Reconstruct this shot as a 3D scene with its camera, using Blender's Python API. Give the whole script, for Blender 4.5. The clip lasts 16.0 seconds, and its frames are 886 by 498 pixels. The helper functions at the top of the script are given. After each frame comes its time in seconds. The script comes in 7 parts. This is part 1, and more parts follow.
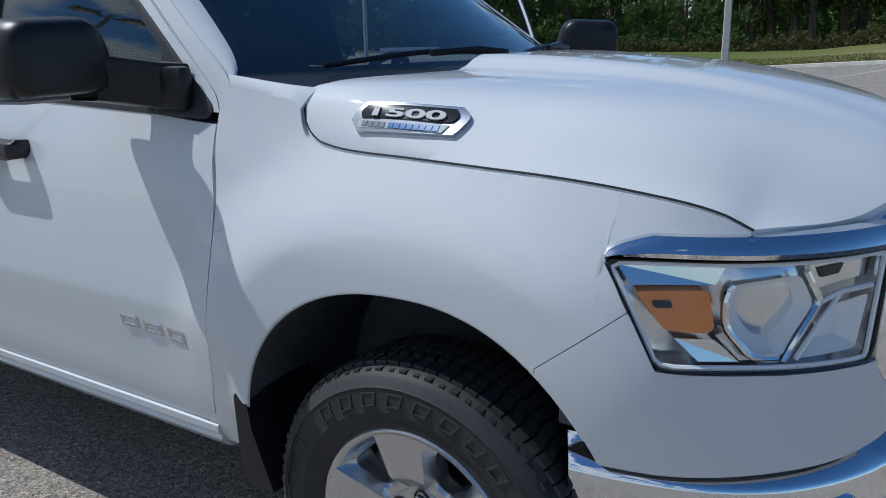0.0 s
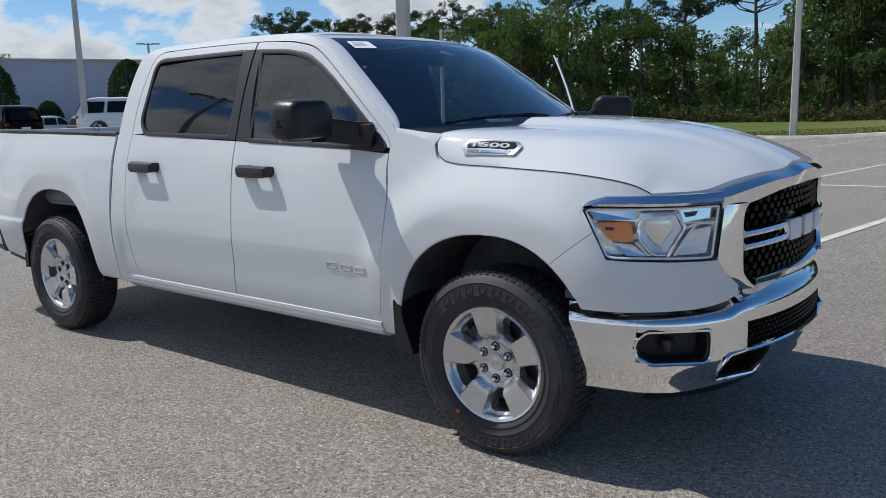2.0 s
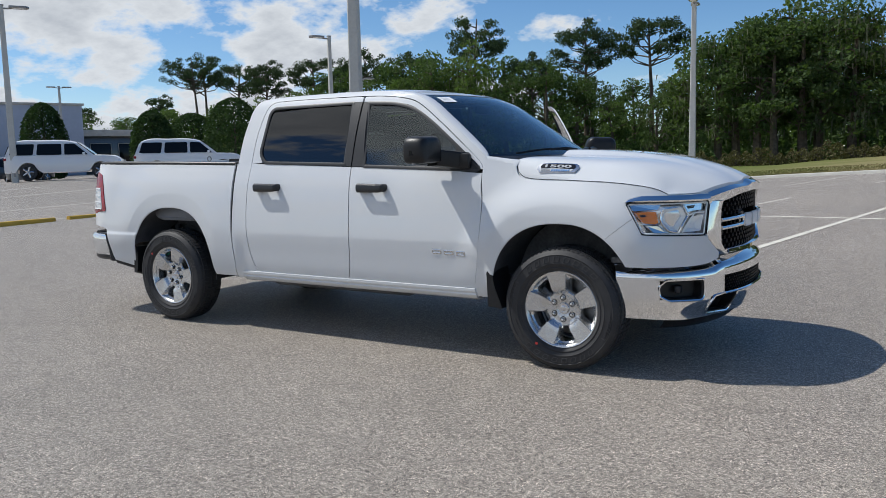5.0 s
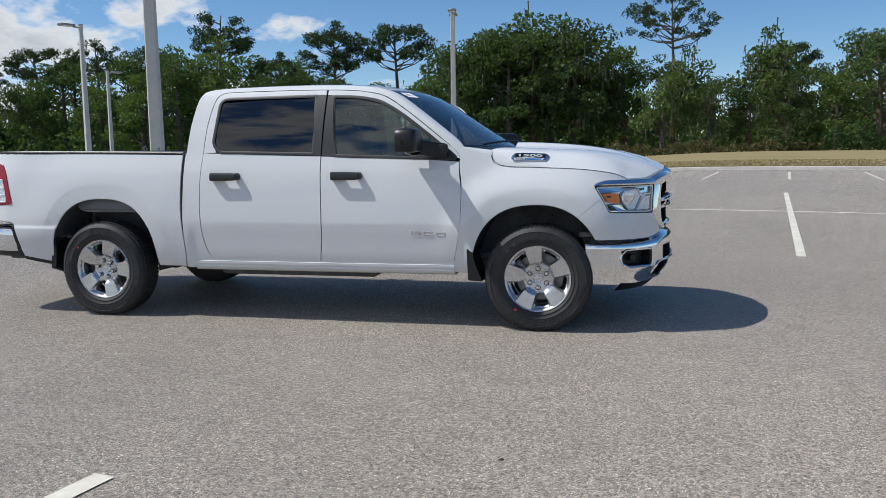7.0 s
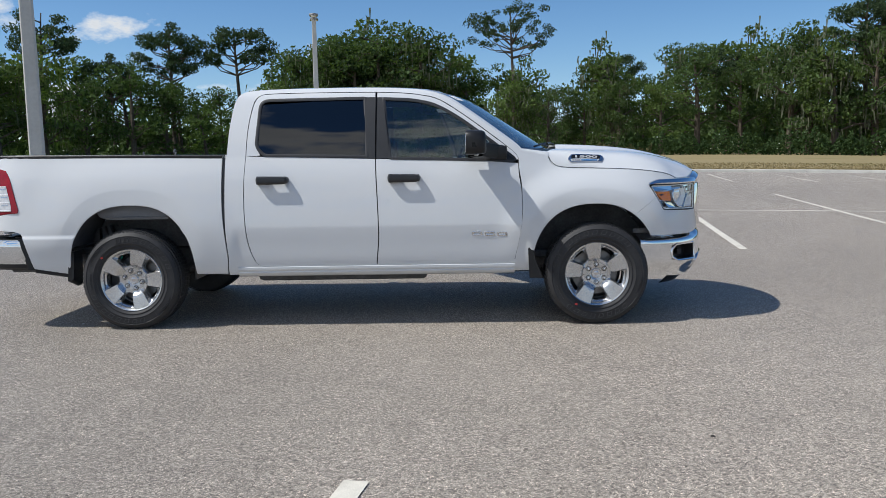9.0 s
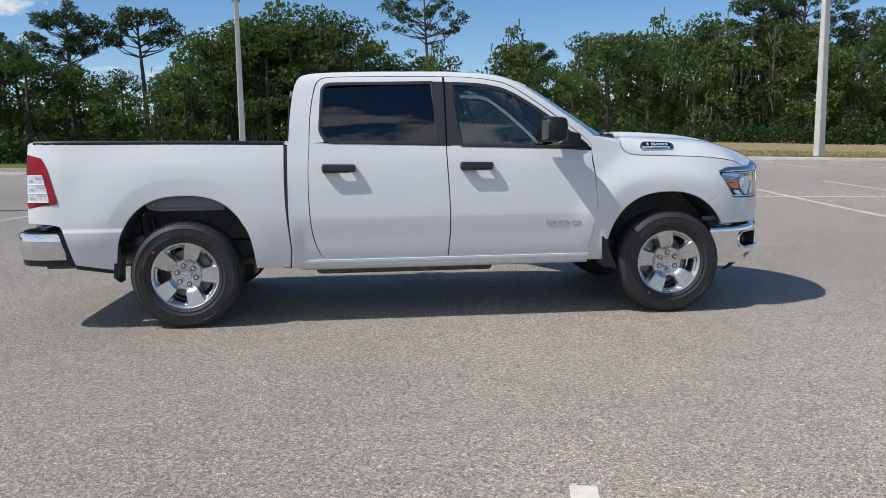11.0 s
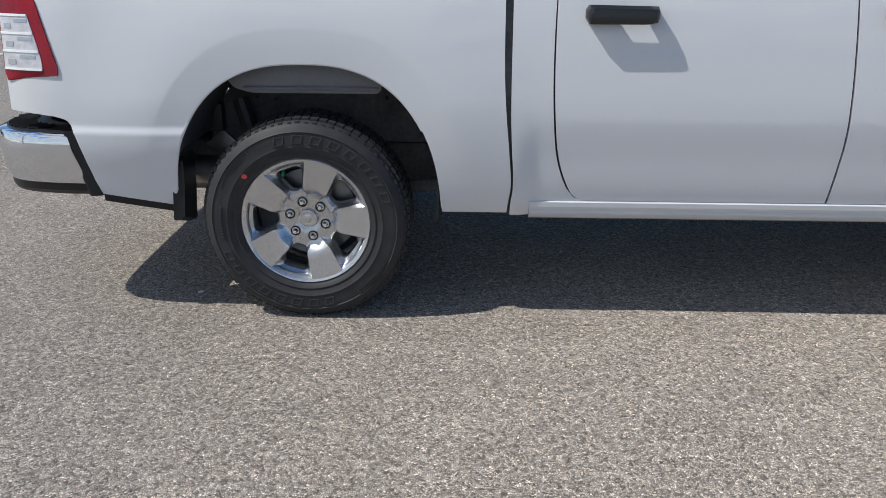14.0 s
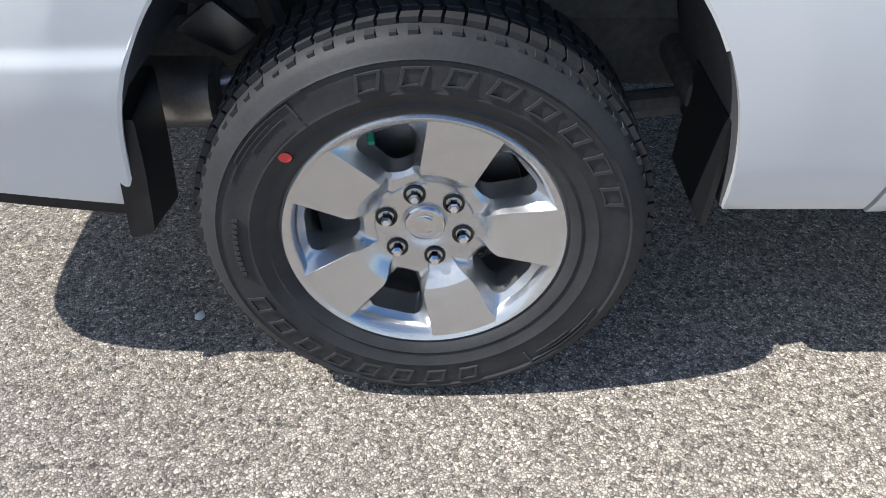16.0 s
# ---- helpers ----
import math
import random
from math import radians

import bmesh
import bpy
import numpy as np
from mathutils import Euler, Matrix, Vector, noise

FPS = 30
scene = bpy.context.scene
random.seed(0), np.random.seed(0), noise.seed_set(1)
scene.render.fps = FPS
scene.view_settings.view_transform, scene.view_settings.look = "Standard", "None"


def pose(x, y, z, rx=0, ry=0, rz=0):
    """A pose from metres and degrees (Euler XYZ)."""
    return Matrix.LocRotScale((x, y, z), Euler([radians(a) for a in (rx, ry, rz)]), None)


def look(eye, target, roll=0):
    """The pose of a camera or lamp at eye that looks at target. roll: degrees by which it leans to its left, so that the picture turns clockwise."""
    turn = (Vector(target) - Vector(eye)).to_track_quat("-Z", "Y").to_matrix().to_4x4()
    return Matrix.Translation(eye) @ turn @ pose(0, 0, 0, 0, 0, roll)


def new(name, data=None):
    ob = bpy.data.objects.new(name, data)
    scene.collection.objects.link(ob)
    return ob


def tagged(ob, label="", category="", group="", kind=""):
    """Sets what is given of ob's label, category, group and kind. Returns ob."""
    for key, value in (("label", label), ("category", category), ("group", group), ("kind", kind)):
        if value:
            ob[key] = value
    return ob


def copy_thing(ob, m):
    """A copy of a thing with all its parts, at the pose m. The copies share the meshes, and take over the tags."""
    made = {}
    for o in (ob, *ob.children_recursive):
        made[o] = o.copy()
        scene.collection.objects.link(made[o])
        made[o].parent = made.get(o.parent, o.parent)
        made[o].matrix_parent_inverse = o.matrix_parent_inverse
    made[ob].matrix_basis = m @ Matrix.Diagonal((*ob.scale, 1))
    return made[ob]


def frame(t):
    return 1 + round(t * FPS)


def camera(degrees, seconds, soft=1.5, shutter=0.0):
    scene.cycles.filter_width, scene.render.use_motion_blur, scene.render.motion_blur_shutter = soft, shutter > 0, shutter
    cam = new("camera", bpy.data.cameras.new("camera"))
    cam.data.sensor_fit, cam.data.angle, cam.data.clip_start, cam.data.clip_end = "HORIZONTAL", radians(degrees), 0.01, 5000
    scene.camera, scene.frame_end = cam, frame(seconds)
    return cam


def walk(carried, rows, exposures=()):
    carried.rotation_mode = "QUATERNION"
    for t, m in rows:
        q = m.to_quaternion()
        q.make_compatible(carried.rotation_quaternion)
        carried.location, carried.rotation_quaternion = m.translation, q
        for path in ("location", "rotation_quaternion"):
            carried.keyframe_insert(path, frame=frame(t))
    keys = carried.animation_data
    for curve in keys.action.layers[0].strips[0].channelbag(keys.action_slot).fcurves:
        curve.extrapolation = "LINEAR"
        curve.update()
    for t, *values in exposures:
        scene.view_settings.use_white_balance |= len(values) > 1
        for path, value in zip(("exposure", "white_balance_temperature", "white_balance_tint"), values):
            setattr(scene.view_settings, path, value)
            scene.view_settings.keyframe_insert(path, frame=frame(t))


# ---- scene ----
cam = camera(57.8, 16.0, soft=0.8)
PATH = [
    (0, (2.753, -2.250, 1.458), (1.693, -0.633, 0.945), -1.1),
    (0.5, (3.017, -2.609, 1.447), (1.927, -0.996, 0.987), -1.0),
    (1, (3.247, -2.964, 1.449), (2.107, -1.370, 1.049), -1.3),
    (1.5, (3.476, -3.317, 1.452), (2.310, -1.733, 1.092), -1.4),
    (2, (3.700, -3.645, 1.450), (2.475, -2.101, 1.110), -1.5),
    (2.5, (3.875, -3.968, 1.443), (2.633, -2.431, 1.137), -1.7),
    (3, (4.058, -4.293, 1.428), (2.811, -2.755, 1.151), -1.6),
    (5.5, (3.65, -6.031, 1.384), (2.755, -4.258, 1.147), -1.1),
    (6, (3.273, -6.376, 1.367), (2.562, -4.523, 1.125), -0.9),
    (6.5, (2.904, -6.664, 1.356), (2.33, -4.763, 1.118), -0.9),
    (7, (2.519, -6.871, 1.344), (2.059, -4.94, 1.102), -0.8),
    (7.5, (2.107, -6.994, 1.341), (1.727, -5.045, 1.101), -0.9),
    (8, (1.671, -7.141, 1.345), (1.438, -5.169, 1.109), -0.9),
    (8.5, (1.256, -7.213, 1.334), (1.113, -5.232, 1.102), -1.0),
    (11, (-0.42, -6.989, 1.363), (-0.256, -5.014, 1.093), -0.9),
    (11.5, (-0.532, -6.55, 1.352), (-0.399, -4.589, 0.986), -0.5),
    (12, (-0.653, -6.044, 1.385), (-0.571, -4.101, 0.92), -0.2),
    (12.5, (-0.762, -5.488, 1.369), (-0.726, -3.558, 0.847), 0.1),
    (13, (-0.918, -4.936, 1.376), (-0.912, -3.022, 0.797), 0.9),
    (13.5, (-1.085, -4.416, 1.385), (-1.092, -2.521, 0.746), 0.7),
    (14, (-1.199, -3.888, 1.378), (-1.271, -2.017, 0.676), 0.1),
    (14.5, (-1.47, -3.426, 1.395), (-1.472, -1.593, 0.594), 0.8),
    (15, (-1.591, -2.939, 1.35), (-1.604, -1.148, 0.46), 0.7),
    (15.5, (-1.719, -2.503, 1.293), (-1.729, -0.781, 0.276), 0.9),
    (16, (-1.804, -2.085, 1.275), (-1.804, -0.545, -0.001), 0.0),
]
# the clip's picture starts darker and bluer and warms on the way
EXPOSURES = [(0, -0.51, 5720, 6), (1.0, -0.46, 5800, 6), (2.5, -0.29, 6220, 8), (6.0, -0.23, 6200, 8), (8.5, -0.21, 6200, 8), (11.0, -0.17, 6250, 9), (13.0, -0.19, 6250, 9), (14.5, -0.32, 6150, 9), (15.5, 0.04, 6100, 8), (16.0, 0.32, 6100, 8)]
walk(cam, [(t, look(eye, target, roll)) for t, eye, target, roll in PATH], EXPOSURES)

# ---- world and sun ----
SUN = Vector((-0.695, -0.182, 1.0)).normalized()
world = bpy.data.worlds.new("sky")
scene.world = world
world.use_nodes = True
wn, wl = world.node_tree.nodes, world.node_tree.links
sky = wn.new("ShaderNodeTexSky")
sky.sky_type, sky.sun_disc = "NISHITA", False
sky.sun_elevation = math.asin(SUN.z)
sky.sun_rotation = math.atan2(SUN.x, SUN.y)
sky.air_density, sky.dust_density, sky.ozone_density = 0.8, 0.2, 3.0
back = wn["Background"]
back.inputs[1].default_value = 0.072
# broken cumulus low in the west and south, thin overhead and in the east
geo = wn.new("ShaderNodeTexCoord")
sep = wn.new("ShaderNodeSeparateXYZ")
wl.new(geo.outputs["Generated"], sep.inputs[0])
lift = wn.new("ShaderNodeMath"); lift.operation = "ADD"; lift.inputs[1].default_value = 0.40
wl.new(sep.outputs["Z"], lift.inputs[0])
flatx = wn.new("ShaderNodeMath"); flatx.operation = "DIVIDE"
flaty = wn.new("ShaderNodeMath"); flaty.operation = "DIVIDE"
for node, axis in ((flatx, "X"), (flaty, "Y")):
    wl.new(sep.outputs[axis], node.inputs[0])
    wl.new(lift.outputs[0], node.inputs[1])
comb = wn.new("ShaderNodeCombineXYZ")
wl.new(flatx.outputs[0], comb.inputs[0]); wl.new(flaty.outputs[0], comb.inputs[1])
puff = wn.new("ShaderNodeTexNoise")
puff.inputs["Scale"].default_value, puff.inputs["Detail"].default_value, puff.inputs["Roughness"].default_value = 4.4, 9.0, 0.58
wl.new(comb.outputs[0], puff.inputs["Vector"])
bias = wn.new("ShaderNodeMath"); bias.operation = "MULTIPLY_ADD"
bias.inputs[1].default_value, bias.inputs[2].default_value = -0.30, 0.015
east = wn.new("ShaderNodeMath"); east.operation = "MULTIPLY_ADD"; east.inputs[1].default_value = 0.55
wl.new(sep.outputs["Y"], east.inputs[0]); wl.new(sep.outputs["X"], east.inputs[2])
high = wn.new("ShaderNodeMath"); high.operation = "MULTIPLY_ADD"; high.inputs[1].default_value = 0.8
wl.new(sep.outputs["Z"], high.inputs[0]); wl.new(east.outputs[0], high.inputs[2])
wl.new(high.outputs[0], bias.inputs[0])
mass = wn.new("ShaderNodeMath"); mass.operation = "ADD"
lim = wn.new("ShaderNodeClamp"); lim.inputs["Min"].default_value, lim.inputs["Max"].default_value = -0.2, 0.075
wl.new(bias.outputs[0], lim.inputs[0])
wl.new(puff.outputs["Fac"], mass.inputs[0]); wl.new(lim.outputs[0], mass.inputs[1])
cover = wn.new("ShaderNodeValToRGB")
cover.color_ramp.elements[0].position, cover.color_ramp.elements[1].position = 0.497, 0.585
wl.new(mass.outputs[0], cover.inputs[0])
tone = wn.new("ShaderNodeValToRGB")
tone.color_ramp.elements[0].position, tone.color_ramp.elements[1].position = 0.52, 0.74
tone.color_ramp.elements[0].color, tone.color_ramp.elements[1].color = (13.2, 13.3, 13.5, 1), (8.2, 8.5, 9.1, 1)
wl.new(mass.outputs[0], tone.inputs[0])
mixsky = wn.new("ShaderNodeMixRGB")
deep = wn.new("ShaderNodeHueSaturation")
deep.inputs["Saturation"].default_value, deep.inputs["Value"].default_value = 1.16, 1.8
wl.new(sky.outputs[0], deep.inputs["Color"])
wl.new(cover.outputs[0], mixsky.inputs[0]); wl.new(deep.outputs[0], mixsky.inputs[1]); wl.new(tone.outputs[0], mixsky.inputs[2])
wl.new(mixsky.outputs[0], back.inputs[0])
sun = new("sun", bpy.data.lights.new("sun", "SUN"))
sun.data.energy, sun.data.angle, sun.data.color = 4.9, radians(0.53), (1.0, 0.95, 0.88)
sun.matrix_world = look(SUN * 30, (0, 0, 0))


# ---- materials ----
def material(name, col, rough=0.6, metal=0.0, coat=0.0, coat_rough=0.03, vary=0.0, scale=8.0, bump=0.0, bump_scale=60.0, spec=0.5, trans=0.0, island=0.0, obj=0.0):
    """A principled material; vary: light and dark mottling, bump: fine relief, island and obj: spread of tone from piece to piece."""
    m = bpy.data.materials.new(name)
    m.use_nodes = True
    n, l = m.node_tree.nodes, m.node_tree.links
    b = n["Principled BSDF"]
    b.inputs["Base Color"].default_value = (*col, 1)
    b.inputs["Roughness"].default_value, b.inputs["Metallic"].default_value = rough, metal
    b.inputs["Coat Weight"].default_value, b.inputs["Coat Roughness"].default_value = coat, coat_rough
    b.inputs["Specular IOR Level"].default_value = spec
    out = None
    if vary or island or obj:
        tc = n.new("ShaderNodeTexCoord")
        val = n.new("ShaderNodeValue"); val.outputs[0].default_value = 1.0
        out = val.outputs[0]
        def times(socket, amount, what):
            rng = n.new("ShaderNodeMapRange")
            rng.inputs["To Min"].default_value, rng.inputs["To Max"].default_value = 1 - amount, 1 + amount
            if what == "noise":
                rng.inputs["From Min"].default_value, rng.inputs["From Max"].default_value = 0.3, 0.7
            l.new(socket, rng.inputs["Value"])
            mul = n.new("ShaderNodeMath"); mul.operation = "MULTIPLY"
            l.new(out, mul.inputs[0]); l.new(rng.outputs[0], mul.inputs[1])
            return mul.outputs[0]
        if vary:
            for sc, am in ((scale, vary), (scale * 9, vary * 0.6)):
                t = n.new("ShaderNodeTexNoise")
                t.inputs["Scale"].default_value, t.inputs["Detail"].default_value = sc, 5
                l.new(tc.outputs["Object"], t.inputs["Vector"])
                out = times(t.outputs["Fac"], am, "noise")
        if island:
            g = n.new("ShaderNodeNewGeometry")
            out = times(g.outputs["Random Per Island"], island, "random")
        if obj:
            g = n.new("ShaderNodeObjectInfo")
            out = times(g.outputs["Random"], obj, "random")
        hue = n.new("ShaderNodeHueSaturation")
        hue.inputs["Color"].default_value = (*col, 1)
        l.new(out, hue.inputs["Value"])
        l.new(hue.outputs[0], b.inputs["Base Color"])
    if bump:
        tc = n.new("ShaderNodeTexCoord")
        t = n.new("ShaderNodeTexNoise")
        t.inputs["Scale"].default_value, t.inputs["Detail"].default_value = bump_scale, 4
        l.new(tc.outputs["Object"], t.inputs["Vector"])
        bn = n.new("ShaderNodeBump")
        bn.inputs["Strength"].default_value, bn.inputs["Distance"].default_value = bump, 0.004
        l.new(t.outputs["Fac"], bn.inputs["Height"])
        l.new(bn.outputs[0], b.inputs["Normal"])
    if trans:
        tr = n.new("ShaderNodeBsdfTranslucent")
        mix = n.new("ShaderNodeMixShader"); mix.inputs[0].default_value = trans
        tr.inputs[0].default_value = (col[0] * 1.3, col[1] * 1.5, col[2] * 0.6, 1)
        l.new(b.outputs[0], mix.inputs[1]); l.new(tr.outputs[0], mix.inputs[2])
        l.new(mix.outputs[0], n["Material Output"].inputs[0])
    return m


def glass(name, tint, gloss_tint=(1, 1, 1), ior=1.5):
    """A thin pane: what passes is tinted, gloss follows the angle."""
    m = bpy.data.materials.new(name)
    m.use_nodes = True
    n, l = m.node_tree.nodes, m.node_tree.links
    n.remove(n["Principled BSDF"])
    tr, gl, fr, mix = (n.new("ShaderNode" + k) for k in ("BsdfTransparent", "BsdfGlossy", "LayerWeight", "MixShader"))
    tr.inputs[0].default_value, gl.inputs[0].default_value = (*tint, 1), (*gloss_tint, 1)
    gl.inputs["Roughness"].default_value, fr.inputs[0].default_value = 0.0, 0.5
    pw = n.new("ShaderNodeMath"); pw.operation = "POWER"; pw.inputs[1].default_value = 4.5
    f0 = ((ior - 1) / (ior + 1)) ** 2
    ma = n.new("ShaderNodeMath"); ma.operation = "MULTIPLY_ADD"; ma.inputs[1].default_value, ma.inputs[2].default_value = 1 - f0, f0
    l.new(fr.outputs["Facing"], pw.inputs[0]); l.new(pw.outputs[0], ma.inputs[0])
    l.new(ma.outputs[0], mix.inputs[0]); l.new(tr.outputs[0], mix.inputs[1]); l.new(gl.outputs[0], mix.inputs[2])
    l.new(mix.outputs[0], n["Material Output"].inputs[0])
    return m


def asphalt():
    """Worn chip-seal: pale and dark stones a centimetre across in a dark binder, with broad stains."""
    m = bpy.data.materials.new("asphalt")
    m.use_nodes = True
    n, l = m.node_tree.nodes, m.node_tree.links
    b = n["Principled BSDF"]
    tc = n.new("ShaderNodeTexCoord")
    v = n.new("ShaderNodeTexVoronoi"); v.inputs["Scale"].default_value = 160.0
    e = n.new("ShaderNodeTexVoronoi"); e.feature = "DISTANCE_TO_EDGE"; e.inputs["Scale"].default_value = 160.0
    bend = n.new("ShaderNodeTexNoise"); bend.inputs["Scale"].default_value = 60.0
    add = n.new("ShaderNodeVectorMath"); add.operation = "MULTIPLY_ADD"
    add.inputs[1].default_value = (0.012, 0.012, 0.012)
    l.new(tc.outputs["Object"], bend.inputs["Vector"])
    l.new(bend.outputs["Color"], add.inputs[0]); l.new(tc.outputs["Object"], add.inputs[2])
    for t in (v, e):
        l.new(add.outputs[0], t.inputs["Vector"])
    stone = n.new("ShaderNodeValToRGB")
    cr = stone.color_ramp
    cr.elements[0].position, cr.elements[0].color = 0.0, (0.131, 0.117, 0.103, 1)
    cr.elements[1].position, cr.elements[1].color = 1.0, (0.931, 0.850, 0.742, 1)
    for p, c in ((0.13, (0.289, 0.255, 0.217)), (0.40, (0.463, 0.410, 0.350)), (0.75, (0.615, 0.545, 0.462)), (0.92, (0.738, 0.657, 0.560))):
        cr.elements.new(p).color = (*c, 1)
    sepc = n.new("ShaderNodeSeparateColor")
    l.new(v.outputs["Color"], sepc.inputs[0]); l.new(sepc.outputs[0], stone.inputs[0])
    gap = n.new("ShaderNodeValToRGB")
    gap.color_ramp.elements[0].position, gap.color_ramp.elements[1].position = 0.03, 0.2
    gap.color_ramp.elements[0].color = (0.33, 0.315, 0.30, 1)
    l.new(e.outputs["Distance"], gap.inputs[0])
    mul = n.new("ShaderNodeMixRGB"); mul.blend_type = "MULTIPLY"; mul.inputs[0].default_value = 1.0
    l.new(stone.outputs[0], mul.inputs[1]); l.new(gap.outputs[0], mul.inputs[2])
    last = mul.outputs[0]
    for sc, lo, hi, det in ((0.09, 0.93, 1.07, 3), (0.5, 0.95, 1.05, 5), (5.0, 0.94, 1.06, 6), (40.0, 0.76, 1.24, 3)):
        t = n.new("ShaderNodeTexNoise"); t.inputs["Scale"].default_value, t.inputs["Detail"].default_value = sc, det
        l.new(tc.outputs["Object"], t.inputs["Vector"])
        r = n.new("ShaderNodeMapRange"); r.inputs[1].default_value, r.inputs[2].default_value, r.inputs[3].default_value, r.inputs[4].default_value = 0.35, 0.65, lo, hi
        l.new(t.outputs["Fac"], r.inputs[0])
        mm = n.new("ShaderNodeMixRGB"); mm.blend_type = "MULTIPLY"; mm.inputs[0].default_value = 1.0
        l.new(last, mm.inputs[1]); l.new(r.outputs[0], mm.inputs[2])
        last = mm.outputs[0]
    l.new(last, b.inputs["Base Color"])
    b.inputs["Roughness"].default_value, b.inputs["Specular IOR Level"].default_value = 0.58, 0.34
    b.inputs["Diffuse Roughness"].default_value = 0.4
    bn = n.new("ShaderNodeBump"); bn.inputs["Strength"].default_value, bn.inputs["Distance"].default_value = 0.85, 0.005
    l.new(e.outputs["Distance"], bn.inputs["Height"]); l.new(bn.outputs[0], b.inputs["Normal"])
    return m


def tread_water_paint(name, col):
    """Road paint, worn through in specks."""
    m = material(name, col, 0.7, vary=0.12, scale=3.0, bump=0.5, bump_scale=130)
    return m


def turf(name, relief, trans):
    """Mown grass, green in the west and dried to straw in the east, in uneven patches."""
    m = material(name, (0.5, 0.5, 0.5), 0.95, bump=0.9 if relief else 0.0, bump_scale=relief or 60.0, spec=0.1, trans=trans)
    n, l = m.node_tree.nodes, m.node_tree.links
    geo = n.new("ShaderNodeNewGeometry")
    sep = n.new("ShaderNodeSeparateXYZ"); l.new(geo.outputs["Position"], sep.inputs[0])
    dry = n.new("ShaderNodeMapRange"); dry.inputs[1].default_value, dry.inputs[2].default_value = -16.0, 6.0
    l.new(sep.outputs["X"], dry.inputs[0])
    last = dry.outputs[0]
    for sc, amount in ((0.12, 0.9), (0.9, 0.5), (14.0, 0.5)):
        t = n.new("ShaderNodeTexNoise"); t.inputs["Scale"].default_value, t.inputs["Detail"].default_value = sc, 4.0
        l.new(geo.outputs["Position"], t.inputs["Vector"])
        mv = n.new("ShaderNodeMath"); mv.operation = "MULTIPLY_ADD"; mv.inputs[1].default_value = amount
        l.new(t.outputs["Fac"], mv.inputs[0]); l.new(last, mv.inputs[2])
        low = n.new("ShaderNodeMath"); low.operation = "SUBTRACT"; low.inputs[1].default_value = amount / 2
        l.new(mv.outputs[0], low.inputs[0])
        last = low.outputs[0]
    ramp = n.new("ShaderNodeValToRGB")
    ramp.color_ramp.elements[0].color, ramp.color_ramp.elements[1].color = (0.105, 0.135, 0.036, 1), (0.29, 0.235, 0.125, 1)
    ramp.color_ramp.elements.new(0.5).color = (0.165, 0.165, 0.06, 1)
    l.new(last, ramp.inputs[0])
    for node in list(n):
        if node.type in ("BSDF_PRINCIPLED", "BSDF_TRANSLUCENT"):
            l.new(ramp.outputs[0], node.inputs[0])
    return m


PAINT = material("white_paint", (0.66, 0.675, 0.69), 0.5, coat=1.0, coat_rough=0.02, spec=0.08)
# white body paint in shade, the darkness put into its colour
SHADED_PAINT = material("shaded_white_paint", (0.17, 0.175, 0.19), 0.5, vary=0.08, scale=8)
BADGE = material("bright_badge", (0.80, 0.81, 0.83), 0.3, 0.0)
PLATE = material("brushed_plate", (0.50, 0.53, 0.57), 0.5, 0.0, spec=0.2)
NUMERAL = material("numeral_silver", (0.46, 0.47, 0.49), 0.5, 0.0, spec=0.2)
CHROME = material("chrome", (0.78, 0.80, 0.83), 0.06, 1.0)
CHROME_SOFT = material("satin_chrome", (0.62, 0.63, 0.65), 0.22, 1.0)
ALLOY = material("painted_alloy", (0.60, 0.605, 0.61), 0.27, 0.85, coat=0.4, vary=0.03, scale=30)
BLACK = material("black_plastic", (0.014, 0.0145, 0.016), 0.36, vary=0.1, scale=20, bump=0.12, bump_scale=500, spec=0.35)
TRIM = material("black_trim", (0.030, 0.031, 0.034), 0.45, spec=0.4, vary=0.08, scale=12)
HANDLE = material("satin_black_handle", (0.016, 0.017, 0.019), 0.28, spec=0.5)
GLOSS_BLACK = material("gloss_black", (0.012, 0.012, 0.013), 0.16)
MESH = material("mesh_black", (0.005, 0.005, 0.006), 0.5, spec=0.12)
DARK = material("underbody", (0.105, 0.107, 0.112), 0.85, vary=0.3, scale=6, spec=0.2)
LINER = material("arch_liner", (0.080, 0.082, 0.090), 0.85, vary=0.2, scale=9, bump=0.4, bump_scale=200, spec=0.25)
STEEL = material("brake_steel", (0.25, 0.25, 0.25), 0.4, 0.9, vary=0.15, scale=20)
EXHAUST = material("exhaust_steel", (0.50, 0.48, 0.46), 0.35, 0.9, vary=0.2, scale=12)
RUBBER = material("tyre_rubber", (0.036, 0.036, 0.038), 0.6, vary=0.15, scale=14, bump=0.08, bump_scale=260, spec=0.3)
LETTER = material("tyre_moulding", (0.040, 0.040, 0.042), 0.5)
RED_DOT = material("red_mark", (0.65, 0.06, 0.05), 0.6)
AMBER = material("amber_lens", (0.85, 0.24, 0.02), 0.25, coat=0.6, bump=0.3, bump_scale=300)
RED_LENS = material("red_lens", (0.25, 0.002, 0.012), 0.2, spec=0.3, coat=0.3, vary=0.25, scale=9)
LAMP_CLEAR = material("clear_lens", (0.64, 0.64, 0.66), 0.2, 0.2, vary=0.14, scale=35, bump=0.5, bump_scale=120)
CLEAR_LAMP = material("reflector", (0.80, 0.80, 0.82), 0.16, 0.85)
LAMP_WHITE = material("lamp_bowl", (0.88, 0.89, 0.90), 0.25, 0.0)
SEAT = material("seat_cloth", (0.035, 0.036, 0.04), 0.9, vary=0.2, scale=30, bump=0.5, bump_scale=400)
